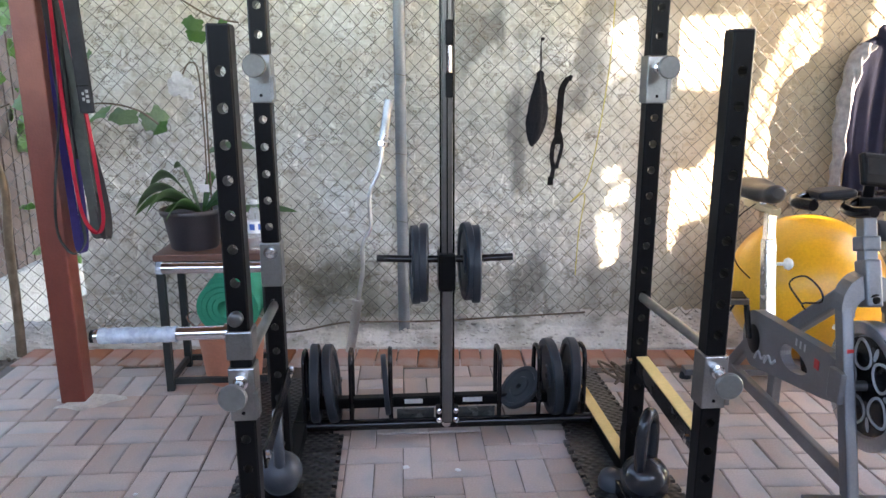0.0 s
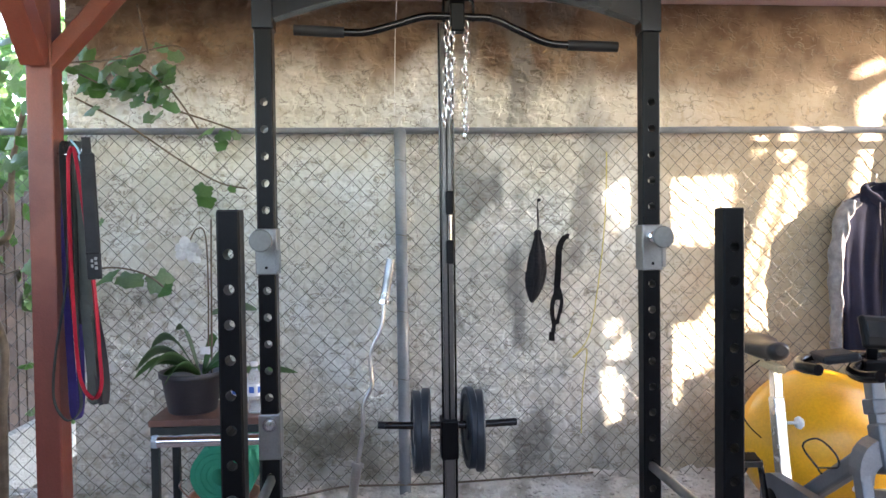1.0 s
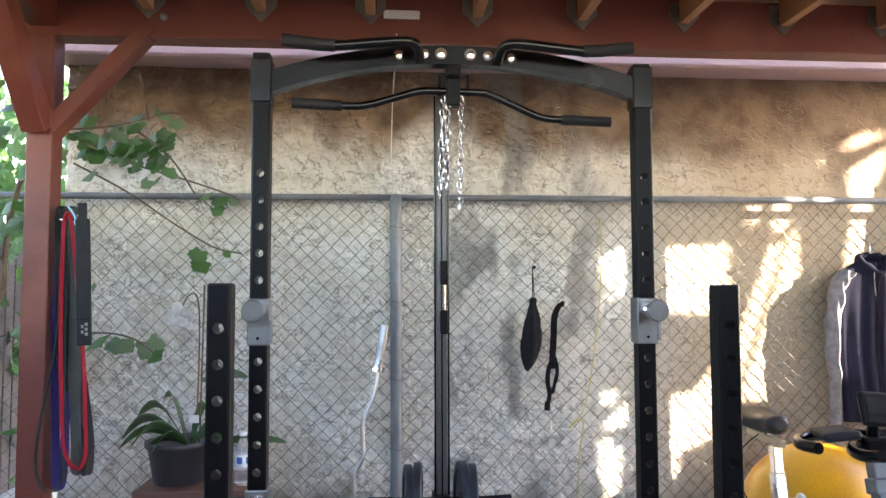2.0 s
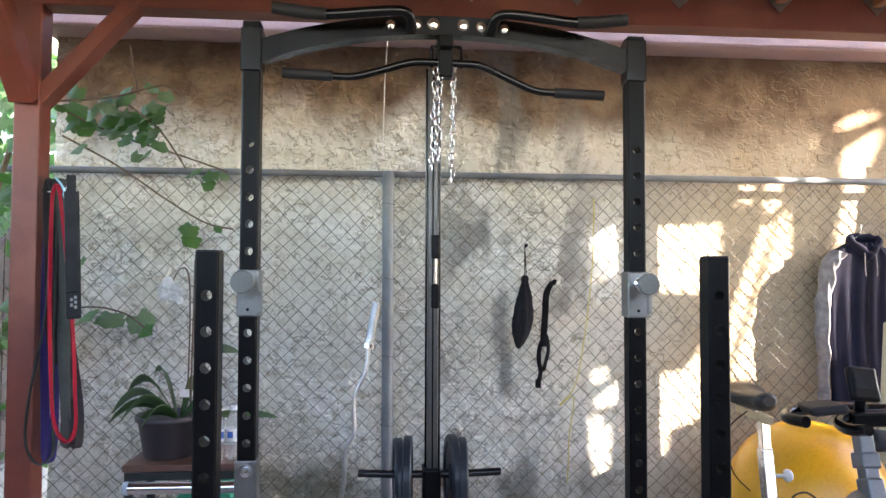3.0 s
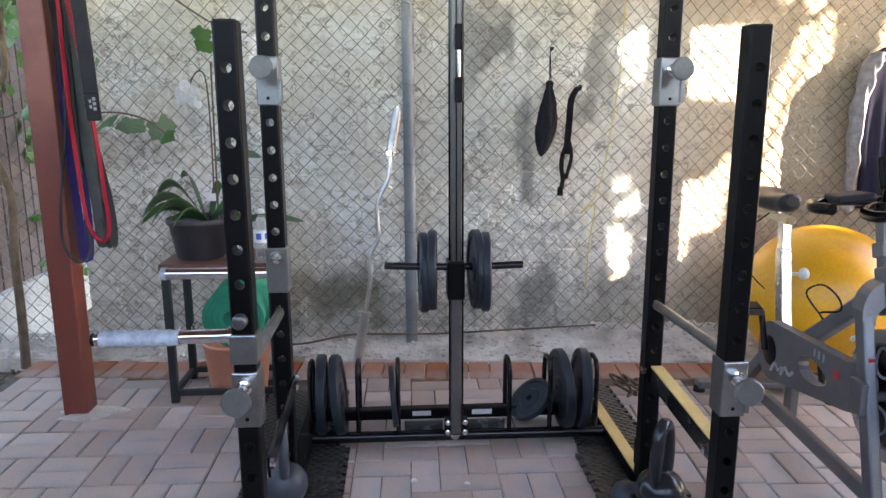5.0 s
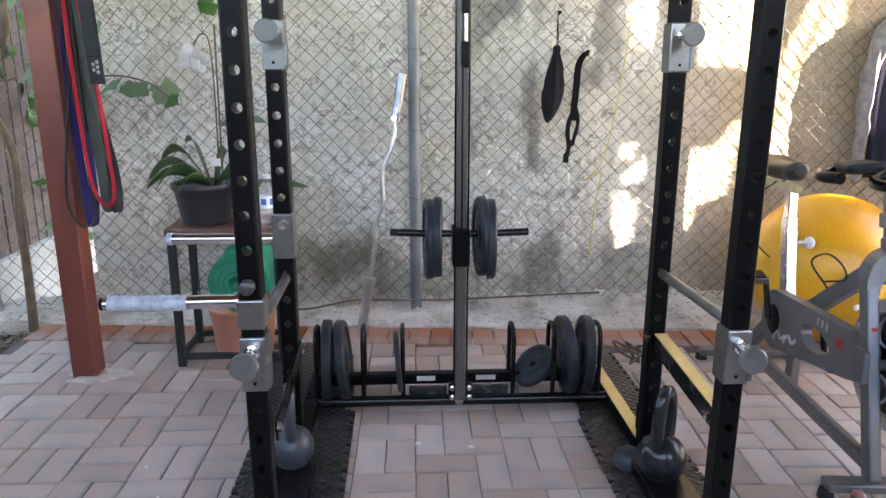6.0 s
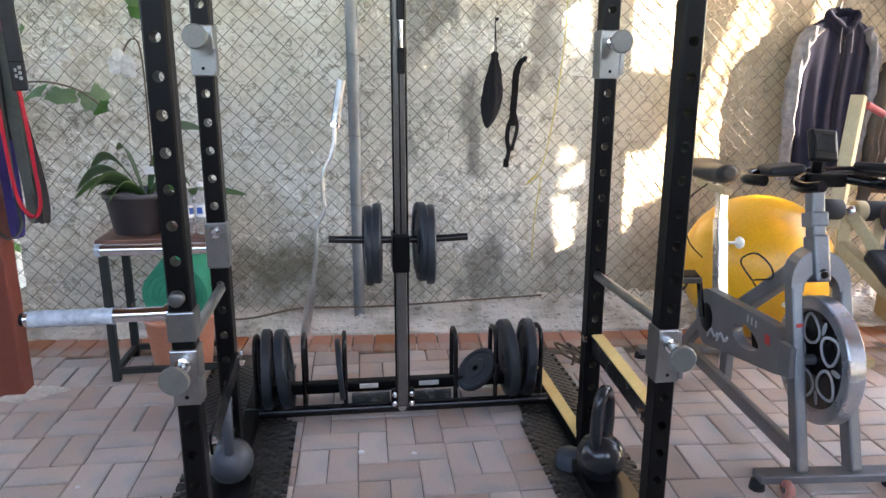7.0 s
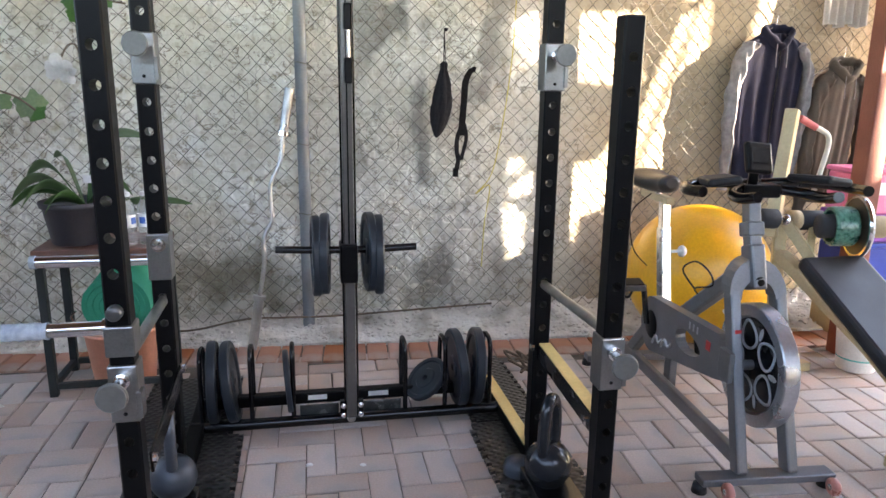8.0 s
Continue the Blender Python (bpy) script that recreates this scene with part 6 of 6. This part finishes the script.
for x, y, z in ((1.845, 0.285, 0.695), (1.70, 0.285, 0.706)):
    part("end_cap", lathe(bmesh.new(), [(0.024, 0), (0.026, 0.008), (0.018, 0.02), (0, 0.022)], Matrix.Translation((x, y, z)) @ look((0, 0, 0), (1, 1, -0.2)), 16), CHROME, bench)
part("handle", tube(bmesh.new(), arc([(2.02, 0.36, 0.80), (2.06, 0.36, 0.98), (2.055, 0.36, 1.04), (2.02, 0.36, 1.065), (1.98, 0.36, 1.08)]), 0.011, 10), matter("worn_white_steel", (0.6, 0.58, 0.52), (0.5, 0.48, 0.43), 8, 0.5, 0.2, 0.1), bench)
part("red_grip", tube(bmesh.new(), [(1.99, 0.36, 1.076), (1.91, 0.36, 1.115)], 0.015, 12), matter("faded_red_rubber", (0.55, 0.12, 0.12), (0.48, 0.10, 0.10), 9, 0.6, 0, 0.1), bench)
END = Matrix.Translation((2.075, 0.15, 0.688)) @ Vector((1, -0.3, 0.02)).to_track_quat("Z", "Y").to_matrix().to_4x4()
disc = part("roller_disc", lathe(bmesh.new(), [(0, -0.006), (0.118, -0.006), (0.118, 0.006), (0, 0.006)], END, 40, True, True), matter("dark_brown_disc", (0.03, 0.022, 0.016), (0.045, 0.034, 0.025), 8, 0.4, 0, 0.1), bench, "dark brown end disc")
part("disc_rim", lathe(bmesh.new(), [(0.116, -0.010), (0.127, -0.010), (0.131, 0.0), (0.127, 0.010), (0.116, 0.010), (0.116, -0.010)], END, 44, True, True), CHROME, disc, "bright metal rim")
part("foam_roller", lathe(bmesh.new(), [(0, 0.006), (0.042, 0.008), (0.046, 0.016), (0.046, 0.10), (0.040, 0.108), (0, 0.108)], END, 24), TANFOAM, bench)
part("foam_roller", lathe(bmesh.new(), [(0, -0.16), (0.044, -0.155), (0.05, -0.145), (0.05, -0.02), (0.044, -0.008), (0, -0.007)], END, 24), FOAM, bench)
TEAL = matter("teal_plastic", (0.02, 0.10, 0.07), (0.10, 0.26, 0.19), 60, 0.3, 0, 0.2)
part("guard_ring", lathe(bmesh.new(), [(0.066, -0.11), (0.078, -0.11), (0.082, -0.10), (0.082, -0.03), (0.078, -0.02), (0.066, -0.02), (0.066, -0.11)], END, 36, True, True), TEAL, bench, "mottled teal plastic ring")


# clothes on hangers
def garment(name, label, x, y, top, width, length, body, sleeves, lean, folds, seed, zip_=True):
    g = thing(name, label, "jacket", (x, y, top), "hanging clothes")
    rg = random.Random(seed)
    nx, nz = 44, 26
    bm = bmesh.new()
    front, back = [], []
    for j in range(nz + 1):
        s = j / nz
        z = top - length * s
        hw = width / 2 * (0.34 + 0.66 * min(1, s / 0.10) ** 0.6 if s < 0.10 else 1 - 0.16 * min(1, (s - 0.1) * 1.2))
        rf, rb = [], []
        for i in range(nx + 1):
            u = 2 * i / nx - 1
            f = 0.007 * (0.2 + s) * math.sin(folds * u * 3.1 + seed + 1.3 * math.sin(3 * s + seed)) + 0.003 * math.sin(17 * u + 5 * s)
            d = 0.045 * math.sqrt(max(0, 1 - u * u)) + 0.004
            px = x + hw * u + lean * s * length
            rf.append(bm.verts.new((px, y - d + f, z)))
            rb.append(bm.verts.new((px, y + d * 0.5 + f * 0.4, z)))
        front.append(rf)
        back.append(rb)
    for G in (front, back):
        for a, b in zip(G, G[1:]):
            for i in range(nx):
                bm.faces.new((a[i], a[i + 1], b[i + 1], b[i])).smooth = True
    for a, b, c, d in zip(front, front[1:], back, back[1:]):
        bm.faces.new((a[0], b[0], d[0], c[0]))
        bm.faces.new((a[-1], c[-1], d[-1], b[-1]))
    part("body", bm, body, g)
    for s in (-1, 1):
        x0 = x + s * width * 0.44
        pts = arc([(x0 - s * 0.03, y - 0.005, top - 0.055), (x0 + s * 0.03, y - 0.01, top - 0.16), (x0 + s * 0.05 + lean * 0.4, y - 0.012, top - 0.40), (x0 + s * 0.035 + lean * 0.75, y - 0.01, top - 0.60), (x0 + s * 0.03 + lean, y, top - 0.76)], 9)
        n = len(pts)
        b2 = bmesh.new()
        tube(b2, pts, [0.058 - 0.028 * i / n + 0.004 * math.sin(i * 1.3 + seed) for i in range(n)], 36, flat=(1, 0.5))
        for v in b2.verts:
            v.co.y += 0.008 * math.sin(v.co.x * 190 + seed + 3 * v.co.z)
            v.co.x += 0.004 * math.sin(v.co.z * 34 + seed)
        part("sleeve", b2, sleeves, g)
        part("cuff", tube(bmesh.new(), [pts[-1], pts[-1] + Vector((0, 0, -0.05))], [0.03, 0.026], 20, flat=(1, 0.6)), sleeves, g)
    ring = []
    for a in np.linspace(0, math.tau, 29)[:-1]:
        front = max(0.0, -math.sin(a))
        ring.append((x + 0.078 * math.cos(a) * (1 - 0.5 * front ** 2), y - 0.022 + 0.04 * math.sin(a), top + 0.005 - 0.075 * front ** 1.5 + 0.02 * max(0.0, math.sin(a))))
    hood = tube(bmesh.new(), ring, [0.019 + 0.003 * math.sin(k * 1.9) for k in range(28)], 12, True, flat=(0.8, 1.5))
    part("hood", hood, body, g)
    for s in (-1, 1):
        part("drawstring", tube(bmesh.new(), arc([(x + s * 0.028, y - 0.07, top - 0.03), (x + s * 0.032, y - 0.075, top - 0.12), (x + s * 0.03 + 0.006, y - 0.07, top - 0.17)]), 0.0018, 6), GREYSLEEVE, g)
    if zip_:
        part("zip", tube(bmesh.new(), [(x + lean * length * s, y - 0.06 - 0.004 * math.sin(s * 9), top - 0.05 - (length - 0.06) * s) for s in np.linspace(0, 1, 12)], 0.003, 6), BLACK, g)
    part("hanger", tube(bmesh.new(), arc([(x - 0.17, y, top - 0.05), (x - 0.02, y, top + 0.03), (x, y, top + 0.05), (x + 0.01, y + 0.01, top + 0.085), (x + 0.03, y + 0.03, top + 0.10), (x + 0.045, y + 0.05, top + 0.08)]), 0.003, 6), CHROME, g)
    return g


NAVY = matter("navy_fleece", (0.008, 0.0085, 0.019), (0.012, 0.013, 0.028), 12, 0.92, 0, 0.5, 160, 0.003, spec=0.2)
GREYSLEEVE = matter("grey_jersey", (0.27, 0.26, 0.27), (0.17, 0.165, 0.18), 30, 0.9, 0, 0.4, 160, 0.003)
TAUPE = matter("taupe_fleece", (0.07, 0.054, 0.043), (0.10, 0.08, 0.062), 10, 0.92, 0, 0.5, 160, 0.003)
garment("hooded_jacket", "navy hooded jacket with grey sleeves hanging on the fence", 2.27, 1.095, 1.51, 0.37, 0.80, NAVY, GREYSLEEVE, -0.02, 5, 1)
garment("hooded_sweater", "taupe hooded sweater hanging on the fence", 2.66, 1.05, 1.355, 0.25, 0.72, TAUPE, TAUPE, -0.02, 4, 4, False)
CLOTH_WHITE = matter("white_cotton", (0.74, 0.72, 0.70), (0.66, 0.64, 0.63), 6, 0.9, 0, 0.3, 120)


def sheet(name, label, x0, x1, y, z0, z1, seed):
    bm = bmesh.new()
    rows = []
    for j in range(16):
        t = j / 15
        rows.append([bm.verts.new((x0 + (x1 - x0) * i / 40, y + 0.02 * math.sin(i * 0.9 + seed + t) * (0.4 + t), z1 + (z0 - z1) * t + 0.01 * math.sin(i * 0.35) * t)) for i in range(41)])
    for a, b in zip(rows, rows[1:]):
        for i in range(40):
            bm.faces.new((a[i], a[i + 1], b[i + 1], b[i])).smooth = True
    bmesh.ops.solidify(bm, geom=bm.faces[:], thickness=0.003)
    return solo(name, bm, CLOTH_WHITE, label, "cloth", "", "hanging clothes")


sheet("white_shirt", "white cotton shirt hanging high on the fence", 2.54, 2.80, 1.09, 1.56, 1.84, 2)
sheet("white_sheet", "white cotton sheet hanging beyond the red post", 2.78, 3.45, 0.98, 0.86, 2.1, 5)
PURPLE = matter("purple_plastic", (0.30, 0.10, 0.42), (0.24, 0.08, 0.36), 6, 0.4, 0, 0.1)
ROSE = matter("pink_plastic", (0.68, 0.20, 0.36), (0.60, 0.16, 0.30), 6, 0.4, 0, 0.1)
DEEPBLUE = matter("blue_plastic", (0.02, 0.05, 0.32), (0.015, 0.04, 0.26), 6, 0.4, 0, 0.1)
tower = thing("storage_tower", "stack of blue, purple and pink plastic storage tubs", "storage tub", (2.68, 0.72, 0))
for z0, z1, mt in ((0.0, 0.30, CREAM), (0.302, 0.50, DEEPBLUE), (0.502, 0.64, PURPLE), (0.642, 0.86, ROSE)):
    tub = part("tub", box(bmesh.new(), 2.50, 2.90, 0.60, 0.86, z0, z1 - 0.025, 0.012), mt, tower)
    part("rim", box(bmesh.new(), 2.49, 2.91, 0.59, 0.87, z1 - 0.024, z1, 0.006), mt, tub)
part("print", box(bmesh.new(), 2.52, 2.62, 0.594, 0.598, 0.74, 0.80, 0), WHITE_PAPER, tower, "pale printed bars")
pail = thing("white_pail", "white plastic pail with a teal stripe on the pavers", "pail", (2.29, 0.28, 0))
pmx = Matrix.Translation((2.29, 0.28, 0))
part("tub", lathe(bmesh.new(), [(0, 0.003), (0.075, 0), (0.08, 0.006), (0.095, 0.19), (0.10, 0.192), (0.10, 0.205), (0.092, 0.205), (0.078, 0.01), (0, 0.01)], pmx, 28), WHITE_PAPER, pail)
part("stripe", lathe(bmesh.new(), [(0.0835, 0.05), (0.0847, 0.062)], pmx, 28), matter("teal_print", (0.08, 0.45, 0.42), (0.07, 0.4, 0.38), 8, 0.5, 0, 0.05), pail)
tyre = thing("old_tyre", "worn grey rubber tyre lying against the wall", "tyre", (2.28, 0.80, 0))
part("tread", tube(bmesh.new(), [(2.13 + 0.17 * math.cos(t), 0.90 + 0.05 * math.cos(t), 0.235 + 0.19 * math.sin(t)) for t in np.linspace(0, math.tau, 33)[:-1]], 0.045, 12, True), matter("dusty_rubber", (0.16, 0.15, 0.14), (0.11, 0.105, 0.10), 8, 0.85, 0, 0.7, 60, 0.006), tyre)


# ---- pavers ----
rnd = random.Random(11)


def brick(w, d, seed):
    """One paver: worn upper edges, slightly uneven top."""
    r = random.Random(seed)
    bm = bmesh.new()
    c = 0.003
    lo = [bm.verts.new((sx * w / 2, sy * d / 2, -0.05)) for sx, sy in ((-1, -1), (1, -1), (1, 1), (-1, 1))]
    mid = [bm.verts.new((sx * w / 2, sy * d / 2, -c)) for sx, sy in ((-1, -1), (1, -1), (1, 1), (-1, 1))]
    top = [bm.verts.new((sx * (w / 2 - c - r.random() * 0.002), sy * (d / 2 - c - r.random() * 0.002), r.uniform(-0.001, 0.001))) for sx, sy in ((-1, -1), (1, -1), (1, 1), (-1, 1))]
    for k in range(4):
        bm.faces.new((lo[k], lo[(k + 1) % 4], mid[(k + 1) % 4], mid[k]))
        bm.faces.new((mid[k], mid[(k + 1) % 4], top[(k + 1) % 4], top[k]))
    bm.faces.new(top)
    return bm


paving = thing("pavement", "terrace of brownish red clay pavers in basket weave", "pavement", (0, 0, 0), kind="structure")
part("bed", box(bmesh.new(), -2.0, 4.2, -5, 0.95, -0.054, -0.0075), SAND, paving, "dark sandy joints")
KINDS = [mesh_of("paver", brick(0.1955, 0.0955, s), PAVER) for s in range(6)]
REDS = [mesh_of("paver", brick(0.0935, 0.205, s), PAVER_RED) for s in range(4)]
verts, faces = [], []


def lay(me, m, single):
    if single:
        ob = new("paver", me)
        ob.parent = paving
        ob.matrix_basis = m
    else:
        k = len(verts)
        verts.extend((m @ v.co)[:] for v in me.vertices)
        faces.extend([tuple(k + i for i in p.vertices) for p in me.polygons])


def set_paver(base, local, upright_, near):
    p = base @ Vector((*local, 0))
    if p.y > 0.755 - 0.078 * p.x or not (-1.98 < p.x < 4.1 and p.y > -2.6):
        return
    m = base @ Matrix.Translation((*local, rnd.uniform(-0.002, 0.0015))) @ pose(0, 0, 0, rnd.uniform(-0.5, 0.5), rnd.uniform(-0.5, 0.5), (90 if upright_ else 0) + rnd.uniform(-0.7, 0.7)) @ Matrix.Diagonal((1.024 if upright_ else 0.995, 0.99 if upright_ else 1.028, 1, 1))
    lay(KINDS[rnd.randrange(6)], m, near and -0.66 < p.y < 0.7 and len(paving.children) < 300)


def basket(base, i0, i1, j0, j1, inside, odd=0):
    """Pairs of pavers, lying and standing by turns."""
    for i in range(i0, i1):
        for j in range(j0, j1):
            up = (i + j) % 2 == odd
            for h in (-0.05, 0.05):
                local = ((i + 0.5) * 0.2 + (h if up else 0), (j + 0.5) * 0.207 + (0 if up else h * 1.035))
                if inside(base @ Vector((*local, 0))):
                    set_paver(base, local, up, (base @ Vector((*local, 0))).x < 1.75)


# the part between the mats was relaid out of pattern: < > a lying paver, ^ v a standing one, o a half
RELAID = (">^<><>^^<>", ">v<>^^vv<>", "><>^vv<><>", ">^^v<>^^<>", ">vv<>^vv<>", "><>^^v<><>", "><>vv<>o<>")
COL, ROW = 0.098, 0.1035
mid = pose(-0.358, 0.202, 0, 0, 0, -0.8)
for r, line in enumerate(RELAID):
    for c, mark in enumerate(line):
        if mark == "<":
            set_paver(mid, (c * COL, -(r + 0.5) * ROW), False, True)
        elif mark == "^":
            set_paver(mid, ((c - 0.5) * COL, -(r + 1) * ROW), True, True)
        elif mark in ">o" and (c == 0 or mark == "o"):
            m = mid @ Matrix.Translation(((c - 0.5) * COL, -(r + 0.5) * ROW, 0)) @ Matrix.Diagonal((0.48, 1, 1, 1))
            lay(KINDS[0], m, True)
basket(pose(-0.358, 0.202, 0, 0, 0, -0.8), -1, 5, 0, 4, lambda p: -0.66 < p.x < 0.62)
basket(pose(-0.358, 0.202 - 7 * ROW, 0, 0, 0, -0.8), -2, 5, -10, 0, lambda p: -0.67 < p.x < 0.62)
basket(pose(-1.455, 0.100, 0, 0, 0, -0.3), -3, 4, -12, 5, lambda p: p.x < -0.66)
basket(pose(1.005, -0.240, 0, 0, 0, -4.2), -2, 16, -12, 6, lambda p: p.x > 0.59)
me = bpy.data.meshes.new("outer_pavers")
me.from_pydata(verts, [], faces)
me.materials.append(PAVER)
rest = tagged(new("outer_pavers", me), kind="stuff")
rest.parent = paving
kerb = thing("paver_border", "row of redder clay pavers laid crosswise along the concrete strip", "paver border", (0, 0.85, 0), kind="structure")
x = -1.98
while x < 3.9:
    ob = new("paver", REDS[rnd.randrange(4)])
    ob.parent, ob.matrix_parent_inverse = kerb, kerb.matrix_basis.inverted()
    ob.matrix_basis = pose(x + 0.05, 0.836 - 0.078 * x, rnd.uniform(0.003, 0.006), rnd.uniform(-0.5, 0.5), 0, -4.4 + rnd.uniform(-0.8, 0.8))
    x += 0.1
